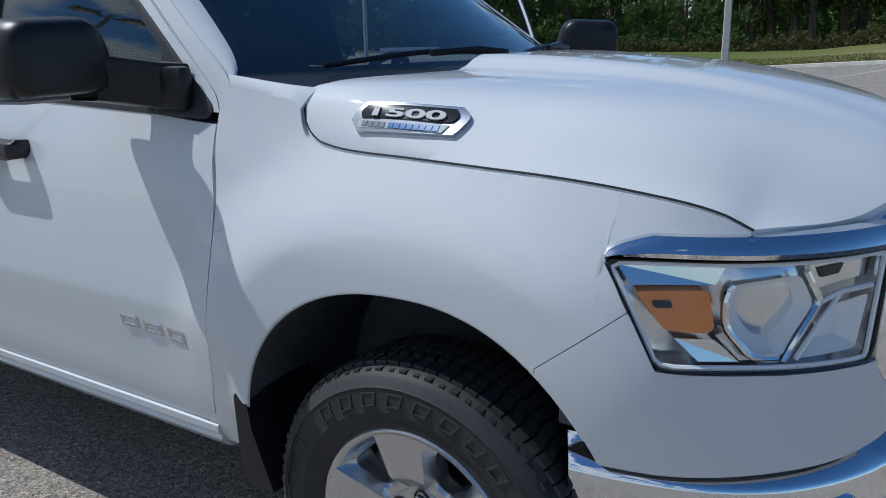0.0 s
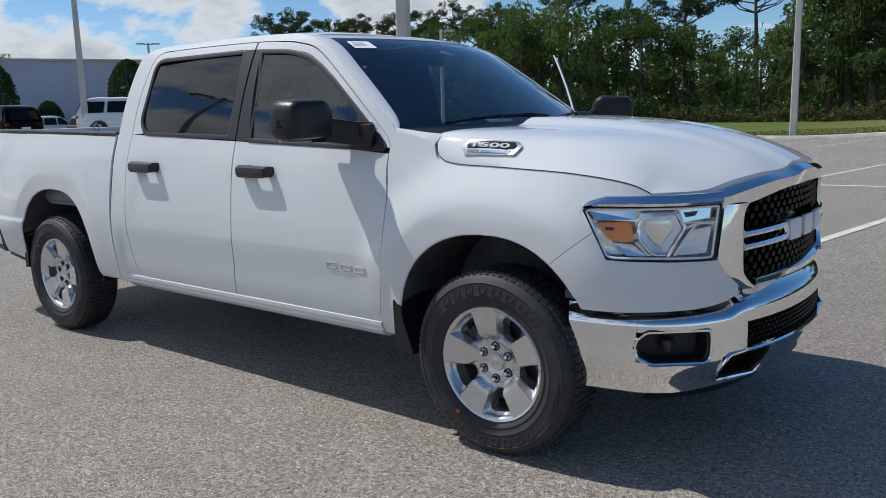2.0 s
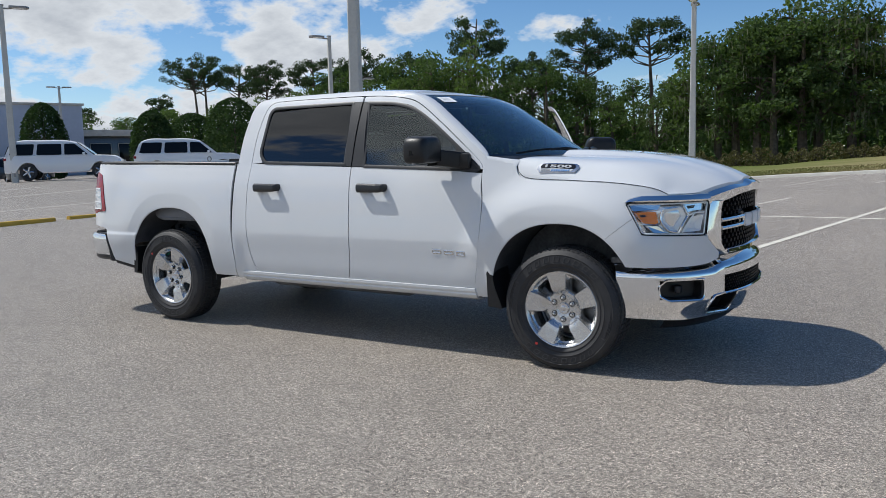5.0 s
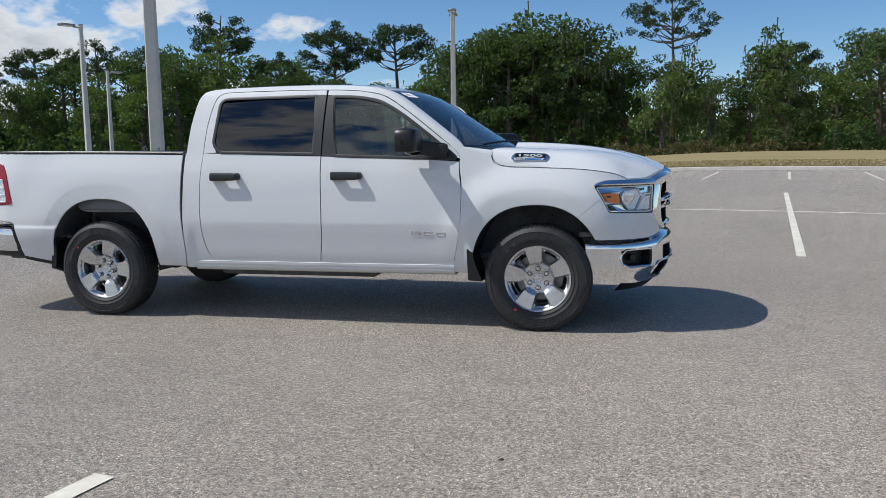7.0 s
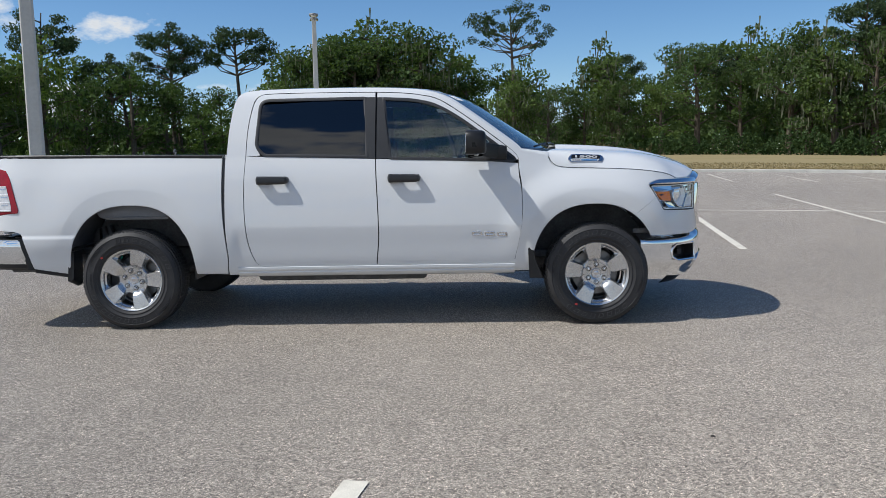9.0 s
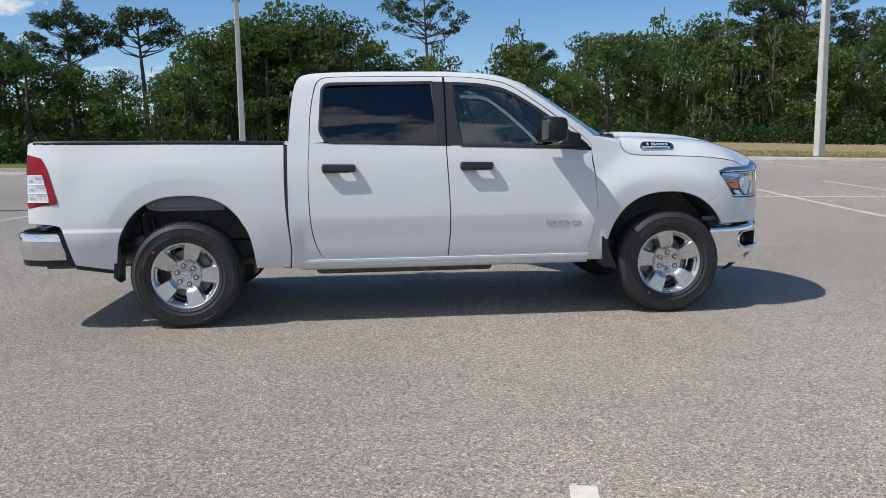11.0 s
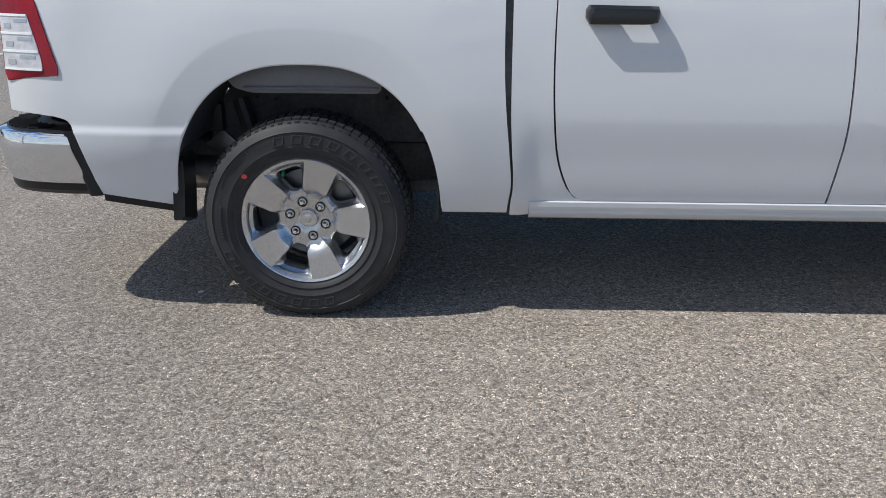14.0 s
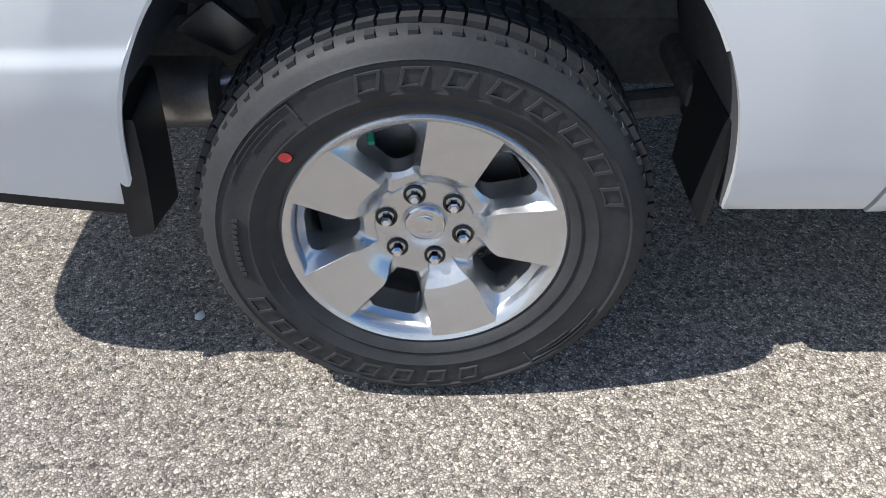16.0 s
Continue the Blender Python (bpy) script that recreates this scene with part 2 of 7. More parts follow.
CABIN = material("cabin_plastic", (0.030, 0.031, 0.034), 0.6, vary=0.1, scale=8)
PAPER = material("paper_label", (0.82, 0.83, 0.84), 0.7, vary=0.05, scale=60)
GREY_PRINT = material("grey_print", (0.25, 0.26, 0.28), 0.8)
BLUE_PRINT = material("blue_print", (0.03, 0.16, 0.42), 0.4)
GREEN_CAP = material("green_cap", (0.02, 0.28, 0.17), 0.5)
GLASS_FRONT = glass("clear_glass", (0.60, 0.67, 0.66), ior=1.75)
GLASS_WIND = glass("windshield_glass", (0.58, 0.65, 0.67), ior=1.8)
GLASS_DARK = glass("privacy_glass", (0.05, 0.054, 0.06), ior=1.75)
GLASS_LAMP = glass("lamp_lens", (0.97, 0.98, 0.98), ior=1.35)
ASPHALT = asphalt()
WHITE_LINE = tread_water_paint("white_road_paint", (0.66, 0.62, 0.53))
YELLOW_LINE = tread_water_paint("yellow_road_paint", (0.62, 0.38, 0.05))
CONCRETE = material("concrete", (0.48, 0.46, 0.42), 0.85, vary=0.12, scale=1.5, bump=0.4, bump_scale=80, obj=0.06)
POLE = material("pole_concrete", (0.50, 0.50, 0.47), 0.75, vary=0.08, scale=2.0, bump=0.3, bump_scale=120)
LAMP_METAL = material("lamp_housing", (0.30, 0.30, 0.30), 0.5, 0.3)
GRASS = turf("grass_ground", 22.0, 0.0)
BLADES = turf("grass_blades", 0.0, 0.25)
LEAF = material("oak_leaves", (0.075, 0.113, 0.043), 0.75, island=0.5, obj=0.25, trans=0.38, spec=0.2)
LEAF_LIGHT = material("young_leaves", (0.100, 0.145, 0.044), 0.75, island=0.45, obj=0.2, trans=0.3, spec=0.2)
NEEDLE = material("pine_needles", (0.052, 0.080, 0.038), 0.8, island=0.5, obj=0.2, trans=0.2, spec=0.2)
MOSS = material("hanging_moss", (0.15, 0.16, 0.11), 0.95, island=0.3, trans=0.3, spec=0.1)
DRY = material("dry_scrub", (0.115, 0.105, 0.055), 0.9, island=0.5, trans=0.25, spec=0.1)
BARK = material("bark", (0.115, 0.095, 0.075), 0.95, vary=0.3, scale=3.0, bump=1.0, bump_scale=20, spec=0.1)
SHRUB = material("clipped_shrub", (0.038, 0.068, 0.022), 0.8, island=0.5, trans=0.2, spec=0.2)
WALL_GREY = material("painted_wall", (0.43, 0.47, 0.56), 0.8, vary=0.05, scale=0.4)
CAR_WHITE = material("car_white", (0.76, 0.77, 0.78), 0.35, coat=1.0)
CAR_BLACK = material("car_black", (0.004, 0.004, 0.005), 0.2, spec=0.10)
CAR_GREY = material("car_grey", (0.06, 0.065, 0.07), 0.35, 0.3, coat=1.0)
CAR_GLASS = material("car_glass", (0.006, 0.007, 0.009), 0.08, spec=0.22)
SPECK = material("dark_speck", (0.05, 0.045, 0.04), 0.9)


# ---- shaping helpers ----
def finish(name, bm, mat, parent=None, label="", smooth=32.0, category="", group="", kind=""):
    """Links a bmesh as one mesh object, smooth but for edges sharper than smooth degrees."""
    bmesh.ops.recalc_face_normals(bm, faces=bm.faces[:])
    me = bpy.data.meshes.new(name)
    bm.to_mesh(me)
    bm.free()
    me.materials.append(mat)
    if smooth:
        me.shade_smooth()
        me.set_sharp_from_angle(angle=radians(smooth))
    ob = new(name, me)
    ob.parent = parent
    return tagged(ob, label, category, group, kind)


def part(name, bm, mat, parent, label="", smooth=32.0):
    return finish(name, bm, mat, parent, label, smooth)


def thing(name, label, category, group="", at=None):
    ob = new(name)
    ob.empty_display_size = 0.2
    if at is not None:
        ob.matrix_basis = at
    return tagged(ob, label, category, group)


def curve(points):
    """A smooth function through the points (x rising)."""
    xs = np.array([p[0] for p in points], float)
    ys = np.array([p[1] for p in points], float)
    d = np.diff(ys) / np.diff(xs)
    m = np.r_[d[0], (d[1:] + d[:-1]) / 2, d[-1]]
    for i in range(1, len(xs) - 1):
        if d[i - 1] * d[i] <= 0:
            m[i] = 0.0
    def f(x):
        if x <= xs[0]:
            return float(ys[0])
        if x >= xs[-1]:
            return float(ys[-1])
        i = int(np.searchsorted(xs, x)) - 1
        h = xs[i + 1] - xs[i]
        t = (x - xs[i]) / h
        a, b, c = ys[i], ys[i + 1], t * t
        return float((2 * t * c - 3 * c + 1) * a + (t * c - 2 * c + t) * h * m[i] + (3 * c - 2 * t * c) * b + (t * c - c) * h * m[i + 1])
    return f


def step(a, b, x):
    x = min(max((x - a) / (b - a), 0.0), 1.0)
    return x * x * (3 - 2 * x)


def spread(a, b, n):
    return [a + (b - a) * i / (n - 1) for i in range(n)]


def sheet(rows, bm=None, close_u=False, close_v=False):
    """Quads over rows of points."""
    bm = bm or bmesh.new()
    vs = [[bm.verts.new(p) for p in row] for row in rows]
    nr, nc = len(vs), len(vs[0])
    for i in range(nr if close_v else nr - 1):
        for j in range(nc if close_u else nc - 1):
            a, b, c, d = vs[i][j], vs[i][(j + 1) % nc], vs[(i + 1) % nr][(j + 1) % nc], vs[(i + 1) % nr][j]
            if len({a, b, c, d}) == 4:
                try:
                    bm.faces.new((a, b, c, d))
                except ValueError:
                    pass
    return bm


def thicken(bm, way):
    """Gives a sheet a body by pushing a copy of it along way."""
    r = bmesh.ops.extrude_face_region(bm, geom=bm.faces[:], use_keep_orig=True)
    for v in r["geom"]:
        if isinstance(v, bmesh.types.BMVert):
            v.co += Vector(way)
    return bm


def tube(points, radius, bm=None, n=8, closed=False, cap=True, squash=1.0):
    """A round bar along the points; radius may be a list."""
    bm = bm or bmesh.new()
    pts = [Vector(p) for p in points]
    k = len(pts)
    rad = radius if isinstance(radius, (list, tuple)) else [radius] * k
    rows = []
    side = None
    for i, p in enumerate(pts):
        a = pts[(i - 1) % k] if (closed or i > 0) else p
        b = pts[(i + 1) % k] if (closed or i < k - 1) else p
        d = (b - a).normalized()
        if side is None:
            ref = Vector((0, 0, 1)) if abs(d.z) < 0.9 else Vector((1, 0, 0))
            side = d.cross(ref).normalized()
        side = (side - d * side.dot(d)).normalized()
        up = d.cross(side)
        rows.append([p + (side * math.cos(q) + up * math.sin(q) * squash) * rad[i] for q in (2 * math.pi * j / n for j in range(n))])
    sheet(rows, bm, close_u=True, close_v=closed)
    if cap and not closed:
        bm.verts.ensure_lookup_table()
        first = len(bm.verts) - k * n
        bm.faces.new([bm.verts[first + j] for j in range(n)][::-1])
        bm.faces.new([bm.verts[first + (k - 1) * n + j] for j in range(n)])
    return bm


def lathe(profile, n=64, centre=(0, 0, 0), bm=None):
    """Turns (radius, y) pairs round the y axis."""
    c = Vector(centre)
    rows = [[c + Vector((r * math.cos(a), y, r * math.sin(a))) for a in (2 * math.pi * j / n for j in range(n))] for r, y in profile]
    return sheet(rows, bm, close_u=True)


def box(lo, hi, bevel=0.0, bm=None, seg=2, turn=None):
    """A block with rounded edges; turn: a matrix laid on it."""
    own = bmesh.new()
    bmesh.ops.create_cube(own, size=1)
    for v in own.verts:
        v.co = [lo[i] + (v.co[i] + 0.5) * (hi[i] - lo[i]) for i in range(3)]
    if bevel:
        bmesh.ops.bevel(own, geom=own.edges[:], offset=bevel, segments=seg, profile=0.5, affect="EDGES")
    if turn is not None:
        own.transform(turn)
    return join(bm, own)


def join(bm, own):
    if bm is None:
        return own
    me = bpy.data.meshes.new("tmp")
    own.to_mesh(me)
    own.free()
    bm.from_mesh(me)
    bpy.data.meshes.remove(me)
    return bm


def prism(outline, way, bevel=0.0, bm=None, seg=2):
    """A plate: an outline of 3D points pushed along way, edges rounded."""
    own = bmesh.new()
    f = own.faces.new([own.verts.new(p) for p in outline])
    r = bmesh.ops.extrude_face_region(own, geom=[f], use_keep_orig=True)
    for v in r["geom"]:
        if isinstance(v, bmesh.types.BMVert):
            v.co += Vector(way)
    bmesh.ops.recalc_face_normals(own, faces=own.faces[:])
    if bevel:
        bmesh.ops.bevel(own, geom=own.edges[:], offset=bevel, segments=seg, profile=0.5, affect="EDGES")
    return join(bm, own)


def rounded(corners, radius, n=5):
    """The outline through the corners with each one rounded off (2D or 3D)."""
    cs = [Vector(c) for c in corners]
    out = []
    k = len(cs)
    for i, c in enumerate(cs):
        a, b = cs[i - 1], cs[(i + 1) % k]
        r = radius[i] if isinstance(radius, (list, tuple)) else radius
        la, lb = (a - c).length, (b - c).length
        r1, r2 = min(r, la * 0.48), min(r, lb * 0.48)
        p, q = c + (a - c) / la * r1, c + (b - c) / lb * r2
        for j in range(n):
            t = j / (n - 1)
            out.append(p * (1 - t) ** 2 + c * 2 * t * (1 - t) + q * t * t)
    return out


def even(points, n, closed=False):
    """n points evenly along a line."""
    ps = [Vector(p) for p in points]
    if closed:
        ps = ps + [ps[0]]
    ls = [0.0]
    for a, b in zip(ps, ps[1:]):
        ls.append(ls[-1] + (b - a).length)
    out = []
    for i in range(n):
        s = ls[-1] * i / (n if closed else n - 1)
        k = min(max(int(np.searchsorted(ls, s)) - 1, 0), len(ps) - 2)
        t = (s - ls[k]) / max(ls[k + 1] - ls[k], 1e-9)
        out.append(ps[k].lerp(ps[k + 1], t))
    return out


# ---- the pickup truck: x forward, its flank facing the camera at negative y ----
WHEEL_X, HUB_Z = 1.836, 0.395
NOSE_X, NOSE_L = 1.55, 1.25

base_half = curve([(0.36, 0.90), (0.40, 0.935), (0.45, 0.968), (0.50, 0.984), (0.60, 0.996), (0.70, 0.999), (0.80, 0.996), (0.90, 0.988), (1.0, 0.977), (1.1, 0.963), (1.2, 0.944),
                   (1.28, 0.921), (1.33, 0.905), (1.40, 0.885), (1.5, 0.855), (1.6, 0.82), (1.7, 0.78), (1.8, 0.735), (1.84, 0.71), (1.87, 0.68), (1.90, 0.64)])


def arch_field(x, z):
    """1 on the edge of a wheel arch, more outside it; the smaller of the two arches' values."""
    best = 9.0
    for cx, h, al, pl, ar, pr in ((WHEEL_X, 0.588, 0.512, 2.45, 0.490, 2.20), (-1.825, 0.63, 0.507, 2.5, 0.508, 2.5)):
        dx = x - cx
        a, p = (al, pl) if dx < 0 else (ar, pr)
        best = min(best, (abs(dx / a) ** p + abs(max(z - 0.36, 0) / h) ** p) ** (1 / p))
    return best


def arch_edge(cx):
    """The arch's edge as x, z from its rear foot to its front one."""
    h, al, pl, ar, pr = (0.588, 0.512, 2.45, 0.490, 2.20) if cx > 0 else (0.63, 0.507, 2.5, 0.508, 2.5)
    out = []
    for i in range(49):
        q = math.pi * (1 - i / 48)
        c, d = math.cos(q), math.sin(q)
        a, p = (al, pl) if c < 0 else (ar, pr)
        out.append((cx + a * math.copysign(abs(c) ** (2 / p), c), 0.36 + h * d ** (2 / p)))
    return [p for p in out if p[1] > 0.40]


def arch_top(x, cx):
    h, al, pl, ar, pr = (0.588, 0.512, 2.45, 0.490, 2.20) if cx > 0 else (0.63, 0.507, 2.5, 0.508, 2.5)
    dx = x - cx
    a, p = (al, pl) if dx < 0 else (ar, pr)
    u = abs(dx) / a
    return 0.36 + h * (1 - u ** p) ** (1 / p) if u < 1 else -1.0


def flare(f, z, most=0.035, wide=1.60):
    """How far the body swells round a wheel arch: a crest outside the edge, tucked in again towards it."""
    if f > wide:
        return 0.0
    g = most * step(wide, 1.19, f) if f > 1.19 else most - 0.010 * min((1.19 - f) / 0.19, 1.0)
    return g * step(0.45, 0.88, z)


def half(x, z):
    """Half the truck's width at x and height z."""
    w = base_half(z)
    if x < 1.34 and z < 1.1 and x > -1.06:
        w -= 0.013 * min(max((0.792 - z) / 0.14, 0.0), 1.0) * step(1.34, 1.27, x) * step(-1.04, -0.96, x)
    if z < 1.45:
        w += flare(arch_field(x, z), z) if x > 0 else flare(arch_field(x, z), z, 0.020, 1.85)
    if x < -2.2:
        w += 0.011 * step(0.762, 0.730, z) * step(0.54, 0.70, z) * step(-2.235, -2.262, x)
    if x > 1.12 and z > 0.98:
        w -= 0.044 * step(0.98, 1.29, z) * step(1.12, 1.62, x)
    if x > NOSE_X:
        u = min((x - NOSE_X) / NOSE_L, 0.9999)
        w *= (1 - u ** 5.4) ** 0.5
    if x < -2.55:
        w *= 1 - 0.07 * ((-x - 2.55) / 0.40) ** 3
    return w


def sp(x, z, s, off=0.0):
    return Vector((x, s * (half(x, z) + off), z))


def nose(q, z, s, off=0.0):
    """The front's surface: q degrees from the middle (0) to the flank (90)."""
    c, d = math.cos(radians(q)), math.sin(radians(q))
    w = base_half(z)
    if z < 1.2:
        x = NOSE_X + NOSE_L * c ** (2 / 5.4)
        f = arch_field(x, z)
        w += flare(f, z)
    return Vector((NOSE_X + (NOSE_L + off) * c ** (2 / 5.4), s * (w + off) * d, z))


def nose_y(y, z, off=0.0):
    w = base_half(z)
    return Vector((NOSE_X + (NOSE_L + off) * max(1 - (y / w) ** 2, 1e-6) ** (1 / 5.4), y, z))


def seam(x):
    """The joint from the front arch up to the headlight."""
    return 0.858 + (x - 2.134) * 0.79


def side_panel(s, zs, xl, xr, nx, th=0.012, top=None):
    rows = []
    z0, z1 = zs[0], zs[-1]
    for z in zs:
        row = []
        for x in spread(xl(z), xr(z), nx):
            zz = z if top is None else z0 + (z - z0) / (z1 - z0) * (top(x) - z0)
            row.append(sp(x, zz, s))
        rows.append(row)
    return thicken(sheet(rows), (0, -s * th, 0))


def columns(s, xs, zlo, zhi, nz, th=0.012, base=9.0):
    """A panel of upright columns; their levels are shared above the lower edge."""
    rows = []
    for x in xs:
        if callable(x):
            rows.append([sp(x(z), z, s) for z in spread(zlo(-1.08), zhi(-1.08), nz)])
        else:
            rows.append([sp(x, max(z, zlo(x)), s) for z in spread(min(base, zlo(x)), zhi(x), nz)])
    bm = sheet(rows)
    bmesh.ops.remove_doubles(bm, verts=bm.verts[:], dist=0.00005)
    return thicken(bm, (0, -s * th, 0))


def loop_rows(loop, nz, nx):
    """Rows of x, z that fill a convex loop."""
    zs = [p[1] for p in loop]
    lo, hi = min(zs) + 1e-4, max(zs) - 1e-4
    rows = []
    for z in spread(lo, hi, nz):
        hits = []
        for (xa, za), (xb, zb) in zip(loop, loop[1:] + loop[:1]):
            if (za <= z) != (zb <= z):
                hits.append(xa + (xb - xa) * (z - za) / (zb - za))
        rows.append([(x, z) for x in spread(min(hits), max(hits), nx)])
    return rows


def inset(loop, d):
    out = []
    k = len(loop)
    area = sum(a[0] * b[1] - b[0] * a[1] for a, b in zip(loop, loop[1:] + loop[:1]))
    sg = 1 if area > 0 else -1
    for i in range(k):
        a, b = Vector(loop[i - 1]), Vector(loop[(i + 1) % k])
        t = (b - a).normalized()
        out.append((loop[i][0] - sg * t.y * d, loop[i][1] + sg * t.x * d))
    return out


belt = lambda x: 1.320 - 0.036 * x - 0.012 * step(0.9, 1.25, x)
front_door_front = curve([(0.487, 1.160), (0.50, 1.185), (0.56, 1.206), (0.7, 1.236), (0.9, 1.258), (1.1, 1.256), (1.23, 1.238), (1.30, 1.236)])
rear_door_rear = curve([(0.487, -0.785), (0.50, -0.815), (0.55, -0.850), (0.65, -0.885), (0.75, -0.900), (1.0, -0.912), (1.16, -0.910), (1.35, -0.900)])
door_split = curve([(0.487, 0.118), (0.75, 0.140), (0.9, 0.138), (1.25, 0.124), (1.35, 0.122)])
ROW_Z = [0.487, 0.493, 0.50, 0.515, 0.54, 0.57, 0.60, 0.64, 0.68, 0.72, 0.75, 0.775, 0.79, 0.80, 0.81, 0.82, 0.835, 0.86, 0.90, 0.95, 1.0, 1.05, 1.1, 1.15, 1.2, 1.24, 1.27, 1.295, 1.32]

# outlines of the upper cab as x, z: windows, door shut line, outer edge
W_REAR = [tuple(p) for p in rounded([(-0.770, 1.803), (0.040, 1.806), (0.064, 1.328), (-0.760, 1.350), (-0.832, 1.420), (-0.812, 1.765)], [0.05, 0.012, 0.012, 0.03, 0.05, 0.04], 6)]
W_FRONT = [tuple(p) for p in rounded([(0.172, 1.799), (0.43, 1.785), (0.62, 1.735), (0.80, 1.622), (1.0, 1.474), (1.222, 1.300), (1.208, 1.277), (0.232, 1.313)], [0.012, 0.1, 0.1, 0.06, 0.06, 0.03, 0.02, 0.012], 6)]
SHUT = [(-0.900, 1.352), (-0.897, 1.45), (-0.888, 1.584), (-0.866, 1.72), (-0.840, 1.800), (-0.795, 1.836), (-0.70, 1.845), (-0.40, 1.847), (-0.10, 1.845), (0.122, 1.841), (0.30, 1.833), (0.46, 1.815), (0.62, 1.772), (0.82, 1.643), (1.03, 1.485), (1.20, 1.352), (1.242, 1.290)]
GLASS_EDGE = [(-0.790, 1.358), (-0.828, 1.45), (-0.820, 1.584), (-0.810, 1.72), (-0.800, 1.770), (-0.765, 1.801), (-0.70, 1.804), (-0.40, 1.806), (-0.10, 1.807), (0.122, 1.804), (0.30, 1.792), (0.43, 1.782), (0.60, 1.742), (0.795, 1.622), (1.0, 1.472), (1.17, 1.338), (1.214, 1.292)]
OUTER = [(-1.056, 1.352), (-1.050, 1.45), (-1.040, 1.584), (-1.018, 1.74), (-0.990, 1.825), (-0.93, 1.868), (-0.76, 1.884), (-0.40, 1.888), (-0.10, 1.887), (0.122, 1.884), (0.33, 1.873), (0.51, 1.852), (0.68, 1.792), (0.87, 1.662), (1.075, 1.510), (1.235, 1.390), (1.262, 1.345)]


def band(s, a, b, n, lo=0, hi=None, th=0.012, off=0.0, k=4):
    """A strip of the cab's flank between two outlines, keys lo to hi."""
    hi = len(a) - 1 if hi is None else hi
    fa = [curve([(i, p[j]) for i, p in enumerate(a)]) for j in (0, 1)]
    fb = [curve([(i, p[j]) for i, p in enumerate(b)]) for j in (0, 1)]
    rows = []
    for i in spread(lo, hi, n):
        pa, pb = (fa[0](i), fa[1](i)), (fb[0](i), fb[1](i))
        rows.append([sp(pa[0] + (pb[0] - pa[0]) * t, pa[1] + (pb[1] - pa[1]) * t, s, off) for t in spread(0, 1, k)])
    return thicken(sheet(rows), (0, -s * th, 0))


truck = thing("pickup_truck", "white four-door pickup truck with chrome grille and bumpers on asphalt", "pickup truck")


def build_handle(s, x, door):
    """A strap handle over a dished cup, with its dark keyed front end."""
    z = 1.166
    y = half(x, z)
    own = bmesh.new()
    rows = []
    for i in range(25):
        t = i / 24
        end = min(t, 1 - t)
        lip = 1 - 0.55 * (1 - min(end / 0.05, 1)) ** 2
        top, low = 0.031 * lip - 0.005 * t, -(0.034 - 0.006 * step(0.80, 0.97, t)) * lip
        o = 0.026 + 0.038 * min(1, end / 0.07) ** 0.5
        i0 = 0.043 if 0.30 < t < 0.84 else -0.004
        px = x - 0.128 + 0.256 * t
        rows.append([Vector((px, s * (y + dy), z + dz)) for dy, dz in ((i0, top * 0.9), (o * 0.62, top), (o * 0.93, top * 0.62), (o, top * 0.25), (o * 0.97, low * 0.6), (o * 0.80, low), (i0, low))])
    sheet(rows, own, close_u=True)
    own.verts.ensure_lookup_table()
    own.faces.new(own.verts[:7])
    own.faces.new(own.verts[-7:][::-1])
    bmesh.ops.recalc_face_normals(own, faces=own.faces[:])
    part("handle", own, HANDLE, door, "black plastic strap handle")



def rotated(door, s, degrees, hinge):
    """Swings a door about its upright hinge."""
    door.matrix_basis = Matrix.Translation(hinge) @ Matrix.Rotation(radians(degrees), 4, "Z") @ Matrix.Translation(-Vector(hinge))


OPEN, HINGE = 62, (1.22, 0.93, 1.0)


def window(s, loop, door, pane, name="window_glass"):
    inner = inset(loop, 0.014)
    rows = [[sp(x, z, s, -0.006) for x, z in row] for row in loop_rows(inner, 14, 16)]
    g = part(name, thicken(sheet(rows), (0, -s * 0.004, 0)), pane, door, "dark tinted glass" if pane is GLASS_DARK else "clear tinted glass")
    outer = inset(loop, -0.004)
    inner2 = inset(loop, 0.020)
    rows = []
    for (xa, za), (xb, zb) in zip(outer, inner2):
        rows.append([sp(xa, za, s, -0.002), sp(xa, za, s, 0.004), sp(xa + (xb - xa) * 0.5, za + (zb - za) * 0.5, s, 0.007), sp(xb, zb, s, 0.003), sp(xb, zb, s, -0.012)])
    part("window_trim", sheet(rows, close_v=True), TRIM, door, "matt black rubber window surround")
    return g


